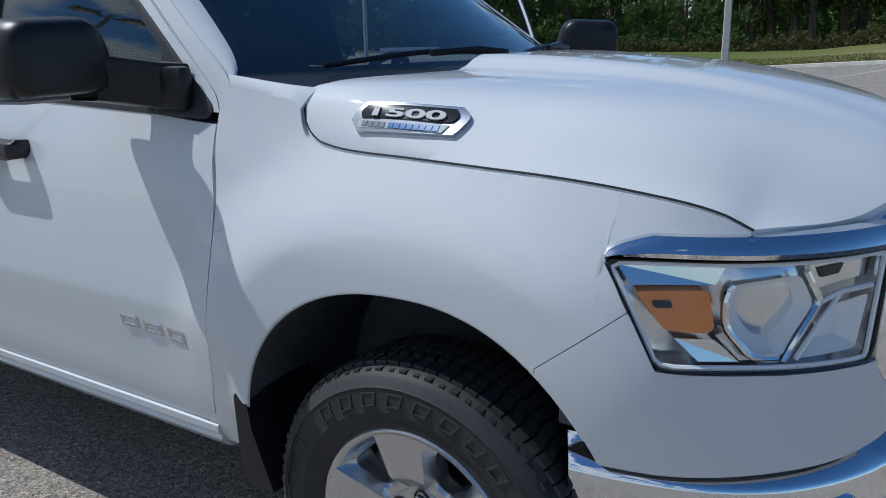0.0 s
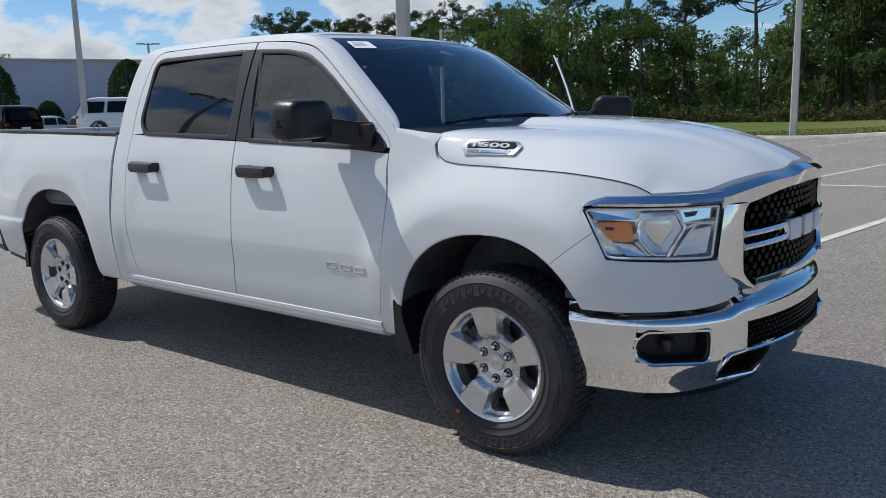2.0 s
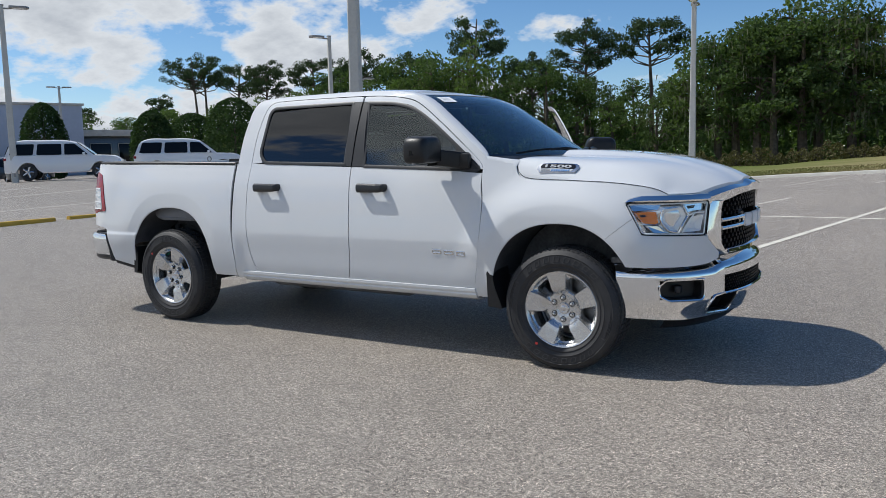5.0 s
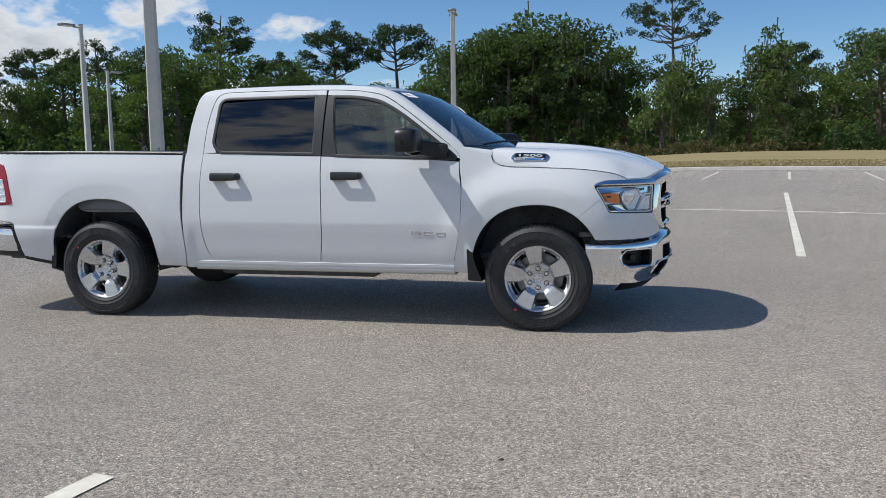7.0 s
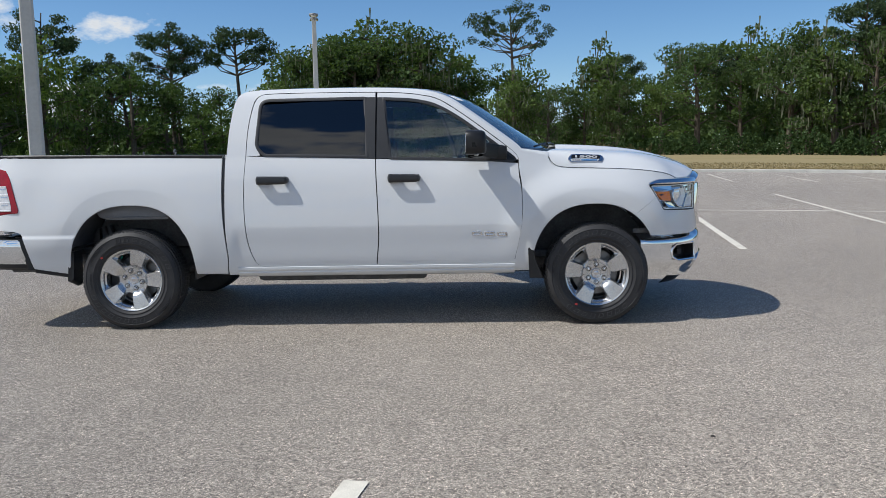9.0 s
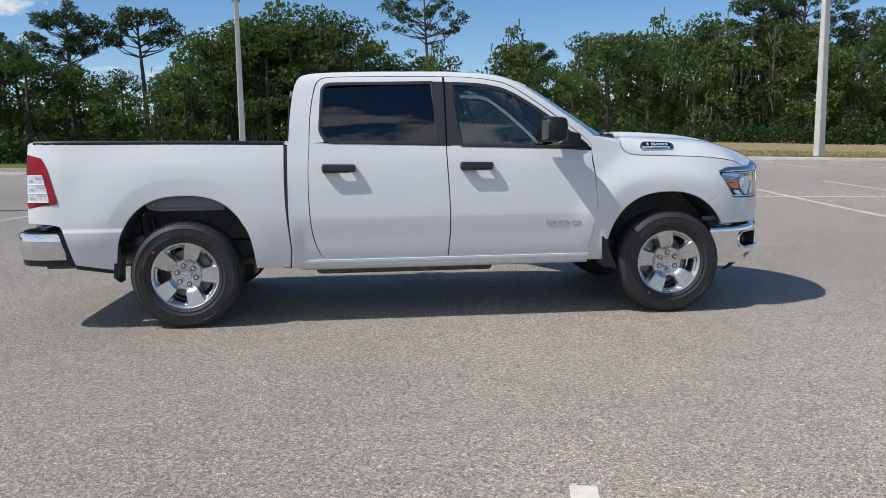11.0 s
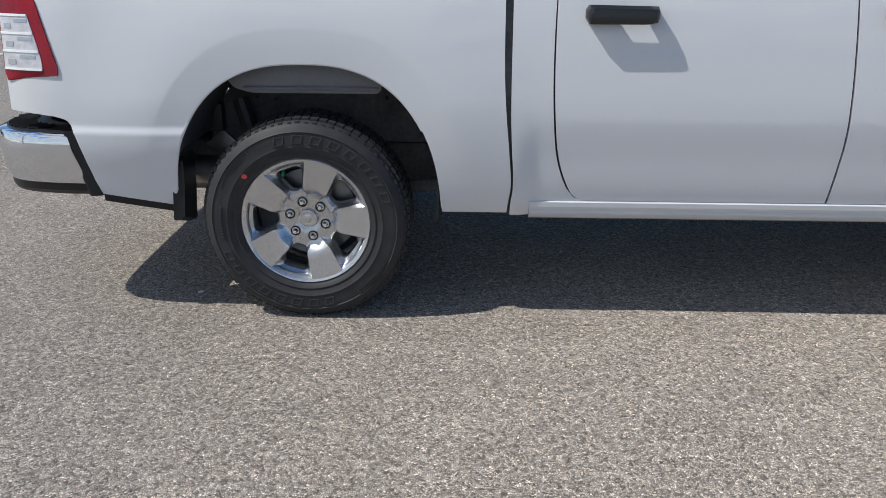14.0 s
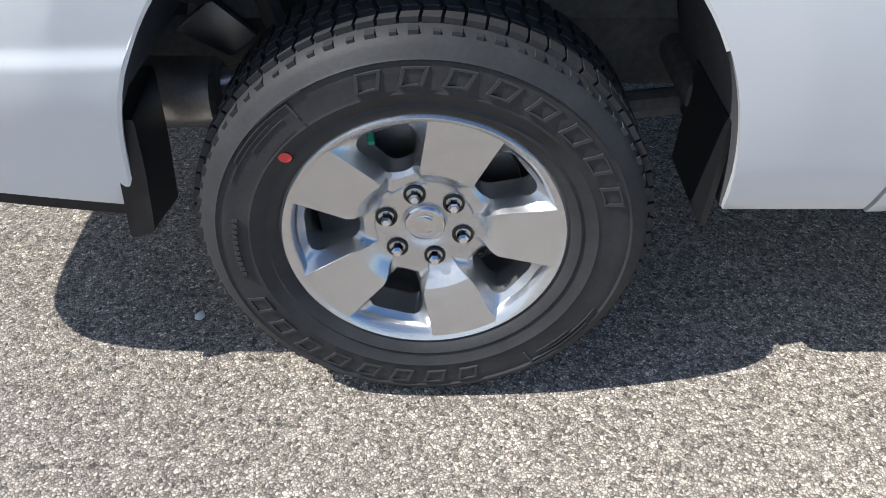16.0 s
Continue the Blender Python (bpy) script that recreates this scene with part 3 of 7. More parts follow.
def build_side(s):
    """Doors, cab flank, fender and bed side of one flank."""
    gap = 0.0040
    # front door
    bm = side_panel(s, ROW_Z, lambda z: door_split(z) + gap, front_door_front, 26, top=belt)
    fd = part("front_door", bm, PAINT, truck, "white door, closed" if s < 0 else "white door, swung open")
    part("door_frame", band(s, SHUT, GLASS_EDGE, 40, 9.04, 16), PAINT, fd)
    window(s, W_FRONT, fd, GLASS_FRONT)
    sail = [(1.012, 1.462), (1.196, 1.322), (1.208, 1.296), (1.198, 1.286), (1.012, 1.290)]
    part("sail_panel", prism([sp(x, z, s, -0.004) for x, z in sail], (0, s * 0.010, 0), 0.003), BLACK, fd)
    pil = [(0.132, 1.802), (0.178, 1.797), (0.236, 1.318), (0.129, 1.321)]
    rows = [[sp(pil[0][0] + (pil[3][0] - pil[0][0]) * t + ((pil[1][0] - pil[0][0]) * (1 - t) + (pil[2][0] - pil[3][0]) * t) * u, 1.80 - 0.481 * t, s, 0.003) for u in spread(0, 1, 4)] for t in spread(0, 1, 10)]
    part("pillar_cover", thicken(sheet(rows), (0, -s * 0.01, 0)), TRIM, fd, "satin black pillar cover")
    build_handle(s, 0.346, fd)
    inner = side_panel(s, [0.50, 0.7, 0.9, 1.1, 1.30], lambda z: door_split(z) + 0.03, lambda z: front_door_front(z) - 0.03, 6, 0.05)
    inner.transform(Matrix.Translation((0, -s * 0.05, 0)))
    part("door_card", inner, CABIN, fd)
    # moulded name on the door, as plain blocks
    for i in range(3):
        x0 = 0.866 + i * 0.098
        ring = [(p.x, p.y) for p in rounded([(0.004, 0.0), (0.0, 0.034), (0.078, 0.034), (0.082, 0.0)], 0.006, 4)]
        core = [(0.041 + (x - 0.041) * 0.60, 0.017 + (z - 0.017) * 0.36) for x, z in ring]
        def on(q, off):
            return sp(x0 + q[0], 0.711 + q[1] - 0.004 * i, s, off)
        rows = [[on(a, 0.0), on(a, 0.0015), on(((a[0] + b[0]) / 2, (a[1] + b[1]) / 2), 0.0035), on(b, 0.0015), on(b, 0.0)] for a, b in zip(ring, core)]
        part("badge_block", sheet(rows, close_v=True), CHROME_SOFT, fd, "chrome badge block", smooth=20)
    # rear door
    bm = side_panel(s, ROW_Z, rear_door_rear, lambda z: door_split(z) - gap, 26, top=belt)
    rd = part("rear_door", bm, PAINT, truck, "white rear door, closed")
    part("door_frame", band(s, SHUT, GLASS_EDGE, 40, 0, 8.96), PAINT, rd)
    window(s, W_REAR, rd, GLASS_DARK)
    pil = [(0.036, 1.805), (0.118, 1.803), (0.119, 1.322), (0.060, 1.325)]
    rows = [[sp(pil[0][0] + (pil[3][0] - pil[0][0]) * t + ((pil[1][0] - pil[0][0]) * (1 - t) + (pil[2][0] - pil[3][0]) * t) * u, 1.804 - 0.482 * t, s, 0.003) for u in spread(0, 1, 4)] for t in spread(0, 1, 10)]
    part("pillar_cover", thicken(sheet(rows), (0, -s * 0.01, 0)), TRIM, rd, "satin black pillar cover")
    build_handle(s, -0.686, rd)
    if s > 0:
        rotated(fd, s, -OPEN, HINGE)
    # cab flank: upper frame, rear corner, rocker
    shut_out = [(x - (0.006 if x < -0.8 else 0) + (0.004 if x > 0.5 else 0), z + 0.006 if z > 1.4 else z) for x, z in SHUT]
    cs = part("cab_side", band(s, OUTER, shut_out, 70, k=5), PAINT, truck)
    back_edge = curve([(0.42, -1.058), (0.47, -1.057), (0.55, -1.049), (0.69, -1.058), (0.8, -1.064), (1.0, -1.066), (1.352, -1.064)])
    zs = [0.42, 0.44, 0.46, 0.487] + spread(0.50, 1.352, 24)
    part("cab_corner", side_panel(s, zs, back_edge, lambda z: (rear_door_rear(z) - 0.006) if z > 0.487 else -0.785, 8), PAINT, cs)
    rk = sheet([[Vector((x, s * y, z)) for y, z in ((0.975, 0.480), (0.974, 0.462), (0.962, 0.446), (0.966, 0.436), (0.950, 0.415), (0.925, 0.402), (0.86, 0.398))] for x in spread(-0.985, 1.200, 12)])
    part("rocker", thicken(rk, (0, -s * 0.02, 0.01)), PAINT, truck)
    # front fender
    top = curve([(1.244, 1.352), (1.30, 1.345), (1.40, 1.330), (1.455, 1.318), (1.475, 1.298), (1.49, 1.258), (1.52, 1.236), (1.58, 1.221), (1.8, 1.211), (1.966, 1.204), (2.138, 1.194), (2.292, 1.176), (2.38, 1.159), (2.43, 1.142), (2.47, 1.121)])
    def low(x):
        if x < 1.302:
            return 0.425
        if x < 2.134:
            return max(arch_top(x, WHEEL_X), 0.425)
        if x < 2.243:
            return max(seam(x), arch_top(x, WHEEL_X)) + 0.002
        return 1.070 + 0.044 * min(1.0, (x - 2.243) / 0.06) ** 0.5
    xs = [front_door_front(0.9) - 0.012 + 0.004] + spread(1.262, 1.30, 5) + spread(1.303, 1.36, 16) + spread(1.37, 2.133, 60) + spread(2.135, 2.242, 12) + spread(2.244, 2.31, 12) + spread(2.32, 2.465, 12)
    rows = []
    for x in xs:
        lo, hi = low(x), top(x)
        if hi - lo < 0.004:
            hi = lo + 0.004
        rows.append([(x, z) for z in spread(lo, hi, 30)])
    lead = [[(front_door_front(z) + 0.004 if z < 1.3 else 1.242, z) for z in spread(0.425, 1.352, 30)]]
    rows = lead + rows[2:]
    skin = sheet([[sp(x, z, s) for x, z in r] for r in rows])
    sheet([[sp(x, z, s) for z in spread(seam(x) + 0.002, 1.074 - (x - 2.242) * 1.72, 6)] for x in spread(2.242, 2.295, 8)], skin)
    bmesh.ops.remove_doubles(skin, verts=skin.verts[:], dist=0.0008)
    part("front_fender", thicken(skin, (0, -s * 0.012, 0)), PAINT, truck)
    # apron between fender top and windshield foot
    rows = []
    foot, corner = shield(1.0, s * 0.985), hood(0.0, s * 0.955)
    for t in spread(0, 1, 10):
        x = 1.240 + 0.232 * t
        o = sp(x, top(x), s)
        i2 = foot.lerp(corner, t ** 1.2) + Vector((-0.004 + 0.022 * t, 0, -0.005))
        rows.append([o.lerp(i2, u) + Vector((0, 0, 0.018 * math.sin(math.pi * u) * (1 - 0.5 * t))) for u in spread(0, 1, 7)])
    part("fender_apron", thicken(sheet(rows), (0, 0, -0.01)), PAINT, truck)
    # painted corner under the headlight
    foot_z = curve([(35.0, 0.722), (40, 0.702), (55, 0.687), (82.6, 0.690)])
    head_z = curve([(35.0, 0.790), (37, 0.840), (39.5, 0.862), (45, 0.867), (60, 0.874), (70, 0.881), (72.6, 0.885)])
    def along(q):
        return NOSE_X + NOSE_L * math.cos(radians(q)) ** (2 / 5.4)
    def zl(q):
        return max(foot_z(q), arch_top(along(q), WHEEL_X) if along(q) < 2.32 else 0)
    def zh(q):
        if q < 72.6:
            return head_z(q)
        return max(min(0.884 + (q - 72.6) / 5.8 * 0.19, seam(along(q)) - 0.0015), zl(q) + 0.002)
    rows = [[nose(q, z, s) for z in spread(zl(q), zh(q), 12)] for q in spread(35.0, 72.5, 36) + spread(72.7, 82.55, 44)]
    part("front_corner", thicken(sheet(rows), (-0.008, -s * 0.010, 0)), PAINT, truck)
    # bed side
    tail_edge = curve([(-2.95, 0.805), (-2.80, 0.795), (-2.73, 0.785), (-2.698, 0.768), (-2.675, 0.715), (-2.620, 0.494)])
    def blow(x):
        if x < -2.620:
            return tail_edge(x)
        if x < -2.325:
            return max(0.500 - (x + 2.655) * 0.165, arch_top(x, -1.825))
        return max(arch_top(x, -1.825), 0.432)
    btop = curve([(-2.94, 1.372), (-2.90, 1.378), (-2.0, 1.368), (-1.08, 1.352)])
    xs = spread(-2.945, -2.73, 14) + spread(-2.72, -2.62, 24) + spread(-2.605, -2.36, 15) + spread(-2.355, -2.20, 34) + spread(-2.19, -1.46, 60) + spread(-1.45, -1.296, 34) + spread(-1.29, -1.11, 10) + [curve([(0.43, -1.070), (0.466, -1.067), (0.55, -1.058), (0.69, -1.069), (0.8, -1.080), (0.945, -1.090), (1.37, -1.092)])]
    bs = part("bed_side", columns(s, xs, blow, btop, 120, base=0.43), PAINT, truck)
    cap = sheet([[Vector((x, s * (half(x, btop(x)) - dy), btop(x) + dz)) for dy, dz in ((-0.003, -0.012), (-0.004, 0.008), (0.004, 0.016), (0.085, 0.018), (0.095, -0.03))] for x in spread(-2.90, -1.09, 20)])
    part("bed_rail", thicken(cap, (0, 0, -0.006)), BLACK, bs, "black plastic bed rail cap")
    part("bed_inner", box((-2.9, min(s * 0.80, s * 0.815), 0.92), (-1.09, max(s * 0.80, s * 0.815), 1.36)), PAINT, bs)
    val = sheet([[Vector((x, s * (half(x, blow(x)) - 0.012 - dy), blow(x) + dz)) for dy, dz in ((0.0, 0.01), (0.002, -0.032), (0.05, -0.036))] for x in spread(-2.618, -2.36, 10)])
    part("valance", thicken(val, (0, -s * 0.006, 0)), BLACK, bs, "black plastic lower strip")
    # tail lamp
    red = rounded([(-2.946, 1.300), (-2.845, 1.292), (-2.790, 1.215), (-2.712, 0.955), (-2.726, 0.922), (-2.944, 0.914)], [0.01, 0.03, 0.05, 0.02, 0.02, 0.01], 5)
    loop = [tuple(p) for p in red]
    rows = [[sp(x, z, s, 0.007) for x, z in r] for r in loop_rows(loop, 16, 10)]
    tl = part("tail_lamp", thicken(sheet(rows), (0, -s * 0.03, 0)), RED_LENS, truck, "red tail lamp with clear middle")
    clear_right = curve([(0.95, -2.772), (1.0, -2.776), (1.15, -2.818)])
    rows = [[sp(-2.940 + (clear_right(z) + 2.940) * u, z, s, 0.0095) for u in spread(0, 1, 8)] for z in spread(0.958, 1.152, 10)]
    clear = part("clear_lens", thicken(sheet(rows), (0, -s * 0.006, 0)), LAMP_CLEAR, tl, "clear ribbed lamp middle")
    for k in range(4):
        zz = 0.960 + 0.063 * k
        rows = [[sp(-2.940 + (clear_right(zz) + 2.938) * u, zz + dz, s, 0.0125) for u in spread(0, 1, 6)] for dz in (-0.004, 0.004)]
        part("lamp_rib", thicken(sheet(rows), (0, -s * 0.004, 0)), LAMP_WHITE, clear)
        if k < 3:
            for u0, u1, lo, hi in ((0.12, 0.34, 0.016, 0.034), (0.46, 0.86, 0.038, 0.050)):
                rows = [[sp(-2.940 + (clear_right(zz) + 2.940) * u, zz + dz, s, 0.0110) for u in spread(u0, u1, 4)] for dz in (lo, hi)]
                part("bulb_recess", thicken(sheet(rows), (0, -s * 0.002, 0)), CHROME_SOFT, clear)
    # arch liners
    for cx in (WHEEL_X, -1.825):
        edge = arch_edge(cx)
        inner_y = 0.56
        rows = []
        for x, z in edge:
            if cx < 0 and x < cx and z < 0.64:
                continue
            w = half(x, z) - 0.010 - (0.06 if x > 2.15 and z < 0.72 else 0)
            rows.append([Vector((x + (cx - x) * -0.004, s * y, z - 0.002 + (0.012 if y < w - 0.05 else 0))) for y in (w, w - 0.03, w - 0.06, 0.75, inner_y)])
        part("arch_liner", thicken(sheet(rows), (0, 0, 0.006)), LINER, truck)
        wall = bmesh.new()
        wall.faces.new([wall.verts.new((x, s * (inner_y + 0.01), z)) for x, z in edge if cx > 0 or z > 0.60])
        part("arch_wall", thicken(wall, (0, -s * 0.01, 0)), DARK, truck)
        lip = tube([sp(x, z, s, -0.006) for x, z in edge if z > 0.73 or x < cx], 0.006, n=6)
        part("arch_lip", lip, PAINT, truck)
    # bed floor side seen inside the rear arch, its shade put into the colour
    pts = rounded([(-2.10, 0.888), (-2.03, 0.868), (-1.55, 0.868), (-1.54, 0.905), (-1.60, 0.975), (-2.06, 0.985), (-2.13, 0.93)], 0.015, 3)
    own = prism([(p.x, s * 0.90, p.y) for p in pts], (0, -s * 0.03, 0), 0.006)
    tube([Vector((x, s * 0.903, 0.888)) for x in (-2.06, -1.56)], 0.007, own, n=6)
    part("inner_panel", own, SHADED_PAINT, truck, "white panel inside the arch, coloured dark for its shade")
    # added black plate, keeps sun from leaking past the tyre into the shadow
    foot = sheet([[Vector((x, s * y, z)) for y in (0.945, 0.86, 0.72)] for x, z in ((-1.335, 0.60), (-1.338, 0.50), (-1.343, 0.385))])
    part("liner_foot", thicken(foot, (0.012, 0, 0)), BLACK, truck)
    # mud flaps
    flap = rounded([(-2.330, 0.622), (-2.290, 0.630), (-2.294, 0.53), (-2.306, 0.405), (-2.352, 0.388), (-2.342, 0.50)], 0.010, 3)
    own = bmesh.new()
    secs = [[Vector((p.x - 0.02 * k, s * y, p.y - 0.065 * k * step(0.64, 0.42, p.y))) for p in flap] for y, k in ((0.978, 0.0), (0.986, 0.0), (0.986, 0.02), (0.90, 0.45), (0.80, 1.0))]
    secs[0] = [p + (Vector((-2.32, 0, 0.51)) - Vector((p.x, 0, p.z))) * 0.3 + Vector((0, s * 0.006, 0)) for p in secs[0]]
    sheet(secs, own, close_u=True)
    own.verts.ensure_lookup_table()
    own.faces.new([own.verts[q] for q in range(len(flap))])
    part("mud_flap", own, BLACK, truck, "black plastic mud flap")
    a = WHEEL_X - 0.512
    flap = rounded([(a - 0.022, 0.606), (a + 0.016, 0.628), (a + 0.034, 0.52), (a + 0.095, 0.365), (a - 0.012, 0.372)], 0.008, 3)
    y0 = half(a - 0.01, 0.55)
    secs = [[Vector((p.x + 0.012 * k, s * y, p.y)) for p in flap] for y, k in ((y0 - 0.01, 0.0), (y0 + 0.010, 0.0), (y0 + 0.006, 0.1), (0.90, 0.5), (0.78, 1.0))]
    own = sheet(secs, close_u=True)
    own.verts.ensure_lookup_table()
    own.faces.new([own.verts[q + len(flap)] for q in range(len(flap))])
    part("mud_flap", own, BLACK, truck, "black plastic mud flap")
    # dark shell behind the doors and gaps
    own = bmesh.new()
    rows = [[sp(x, z, s, -0.045) for x in spread(-1.03, 1.25, 10)] for z in (0.45, 0.6, 0.8, 1.0, 1.2, 1.27)]
    if s < 0:
        part("door_shell", thicken(sheet(rows, own), (0, -s * 0.02, 0)), DARK, truck)
        rows = [[sp(x, z, s, -0.04) for x in (0.06, 0.11, 0.16)] for z in spread(1.25, 1.84, 8)]
        part("centre_pillar", thicken(sheet(rows), (0, -s * 0.03, 0)), CABIN, truck)
    # lining behind the rear wheel and its bolts
    for x, z in ((-2.10, 0.80), (-2.10, 0.86), (-2.02, 0.79), (-1.56, 0.80)):
        part("liner_bolt", lathe([(0.0, 0.006), (0.008, 0.004), (0.009, 0.0)], 10, (x, s * 0.58, z)), TRIM, truck)
    # dark sheet added behind the gap between cab and bed, so it reads dark
    own = sheet([[Vector((x, s * (half(-1.06, z) - 0.022), z)) for x in (-1.12, -1.02)] for z in spread(0.42, 1.345, 12)])
    part("bed_gap_seal", thicken(own, (0, -s * 0.02, 0)), DARK, truck)


# roof, lofted between the two flanks' upper edges
keys = [curve([(i, p[j]) for i, p in enumerate(OUTER)]) for j in (0, 1)]
roof_mid = curve([(-1.0, 1.880), (-0.93, 1.900), (-0.76, 1.914), (-0.4, 1.922), (0.0, 1.920), (0.3, 1.908), (0.5, 1.888), (0.66, 1.862)])
rows = []
for k in spread(4.6, 11.0, 44):
    x, z = keys[0](k), keys[1](k)
    ye = half(x, z)
    front = step(0.1, 0.51, x)
    row = []
    for f in spread(-1, 1, 33):
        xx = x + 0.15 * front * (1 - f * f)
        zm = roof_mid(xx)
        row.append(Vector((xx, ye * f, zm - (zm - z) * abs(f) ** 2.6)))
    rows.append(row)
part("roof", thicken(sheet(rows), (0, 0, -0.015)), PAINT, truck)
# rear wall of the cab and its window
rows = []
for k in spread(4.6, 0, 16):
    x, z = keys[0](k), keys[1](k)
    rows.append([Vector((x - 0.02 * (1 - f * f), half(x, z) * f, z)) for f in spread(-1, 1, 13)])
for z in (1.1, 0.8, 0.5):
    rows.append([Vector((-1.05 - 0.02 * (1 - f * f), (half(-1.05, z) - 0.01) * f, z)) for f in spread(-1, 1, 13)])
part("cab_back", thicken(sheet(rows), (0.012, 0, 0)), PAINT, truck)
part("back_window", prism([Vector((-1.055 - 0.025 + (z - 1.4) * 0.06, y, z)) for y, z in rounded([(-0.66, 1.40), (0.66, 1.40), (0.60, 1.76), (-0.60, 1.76)], 0.05, 5)], (-0.006, 0, 0)), GLASS_DARK, truck)

# windshield with its black edge band
def shield(v, f, off=0.0):
    k = 11.0 + 4.25 * v
    x, z = keys[0](k), keys[1](k)
    ye = half(x, z) - 0.006
    return Vector((x + (0.15 + 0.14 * v) * (1 - f * f) + off, ye * f, z + 0.008 * (1 - f * f) * (1 - v) + off * 0.8))


glass_edge = curve([(0, 0.912), (0.5, 0.925), (0.8, 0.945), (1, 0.985)])


rows = [[shield(v, f * glass_edge(v)) for f in spread(-1, 1, 33)] for v in spread(0.112, 1, 20)]
ws = part("windshield", thicken(sheet(rows), (-0.006, 0, -0.004)), GLASS_WIND, truck, "raked tinted windshield")
ws.visible_shadow = False
own = bmesh.new()
sheet([[shield(v, f * glass_edge(v), -0.008) for f in spread(-1, 1, 21)] for v in spread(0.108, 0.15, 3)], own)
for sg in (-1, 1):
    sheet([[shield(v, sg * (glass_edge(v) - f), -0.008) for f in spread(0.035, -0.01, 3)] for v in spread(0.108, 1, 14)], own)
sheet([[shield(v, f, -0.008) for f in spread(-0.98, 0.98, 21)] for v in spread(0.93, 1.0, 3)], own)
part("edge_band", own, GLOSS_BLACK, ws)
for sg in (-1, 1):
    rows = [[shield(v, sg * (glass_edge(v) + (1.0 - glass_edge(v)) * t), 0.004 * math.sin(math.pi * t) + 0.002) for t in spread(0, 1, 5)] for v in spread(0, 1, 20)]
    part("front_pillar", thicken(sheet(rows), (-0.012, 0, -0.008)), PAINT, truck)
rows = [[shield(v, f * 0.985, 0.003) for f in spread(-1, 1, 33)] for v in (0.0, 0.03, 0.06, 0.09, 0.112, 0.116)]
part("roof_front", thicken(sheet(rows), (-0.012, 0, -0.008)), PAINT, truck)
lab = [shield(v, f, 0.003) for v, f in ((0.19, -0.845), (0.19, -0.69), (0.285, -0.69), (0.285, -0.845))]
part("paper_label", prism(lab, (-0.002, 0, 0)), PAPER, ws, "white paper label on the glass")
for v in (0.21, 0.23, 0.25):
    part("print_bar", prism([shield(v + a, f, 0.0036) for a, f in ((0, -0.83), (0, -0.74), (0.005, -0.74), (0.005, -0.83))], (-0.0008, 0, 0)), GREY_PRINT, ws)
part("mirror_inside", box((0.74, -0.13, 1.70), (0.77, 0.11, 1.77), 0.02), BLACK, truck)

# hood
hood_edge_z = curve([(1.46, 1.335), (1.475, 1.318), (1.49, 1.278), (1.51, 1.256), (1.54, 1.238), (1.57, 1.2285), (1.6, 1.2265), (1.8, 1.218), (1.966, 1.211), (2.138, 1.201), (2.292, 1.183), (2.38, 1.166), (2.43, 1.149), (2.468, 1.128), (2.9, 1.09)])
_e = [1.46, 1.475, 1.49, 1.51, 1.54, 1.6, 1.7, 1.8, 1.9, 2.0, 2.1, 2.2, 2.29, 2.36, 2.42, 2.46]
virtual_z = curve([(1.40, 1.262), (1.46, 1.250), (1.54, 1.2365), (1.6, 1.2265), (1.8, 1.218), (1.966, 1.211), (2.138, 1.201), (2.292, 1.183), (2.38, 1.166), (2.43, 1.149), (2.468, 1.128), (2.9, 1.09)])
hood_edge_y = curve([(x, half(x, virtual_z(x)) - 0.003) for x in _e] + [(2.9, 0.80)])
hood_mid = curve([(1.45, 1.405), (1.62, 1.408), (2.0, 1.390), (2.27, 1.358), (2.5, 1.318), (2.64, 1.285), (2.75, 1.243), (2.83, 1.200)])
hood_fall = curve([(0, 0), (0.35, 0.03), (0.55, 0.07), (0.75, 0.16), (0.84, 0.27), (0.90, 0.44), (0.96, 0.76), (1.0, 1.0)])
hood_fall_rear = curve([(0, 0), (0.6, 0.0), (0.8, 0.02), (0.88, 0.07), (0.93, 0.18), (0.96, 0.40), (0.98, 0.66), (1.0, 1.0)])


def hood_section(x, a):
    """The hood's height at x, a of the way from its middle to its edge."""
    w = step(1.45, 2.05, x)
    fall = hood_fall_rear(a) * (1 - w) + hood_fall(a) * w
    y = a * hood_edge_y(x)
    dome = (0.038 - 0.022 * step(1.6, 2.5, x)) * step(0.26, 0.38, y)
    top = hood_mid(x) - dome
    return top - (top - virtual_z(x)) * fall


def hood_trim(x):
    """Where the rear corner is cut off along the gap to the fender."""
    if x > 1.56:
        return 1.0
    lo, hi = 0.8, 1.0
    for _ in range(24):
        m = (lo + hi) / 2
        if hood_section(x, m) > hood_edge_z(x):
            lo = m
        else:
            hi = m
    return lo


hood_back = curve([(0, 1.60), (0.4, 1.585), (0.7, 1.545), (0.9, 1.49), (1, 1.46)])
hood_front = curve([(0, 2.757), (0.15, 2.754), (0.5, 2.718), (0.69, 2.664), (0.75, 2.636), (0.9, 2.556), (1, 2.468)])
hood_lip = curve([(0, 1.204), (0.12, 1.202), (0.16, 1.190), (0.5, 1.178), (0.68, 1.160), (0.73, 1.150), (0.79, 1.134), (1, 1.128)])


def hood(u, f):
    a = abs(f)
    x = hood_back(a) + (hood_front(a) - hood_back(a)) * u
    b = a * hood_trim(x)
    y = b * hood_edge_y(x)
    z = hood_section(x, b)
    w = max(0.0, (u - 0.45) / 0.55) ** 2.4
    z += (hood_lip(a) - hood_section(hood_front(a), a)) * w
    return Vector((x, math.copysign(y, f), z))


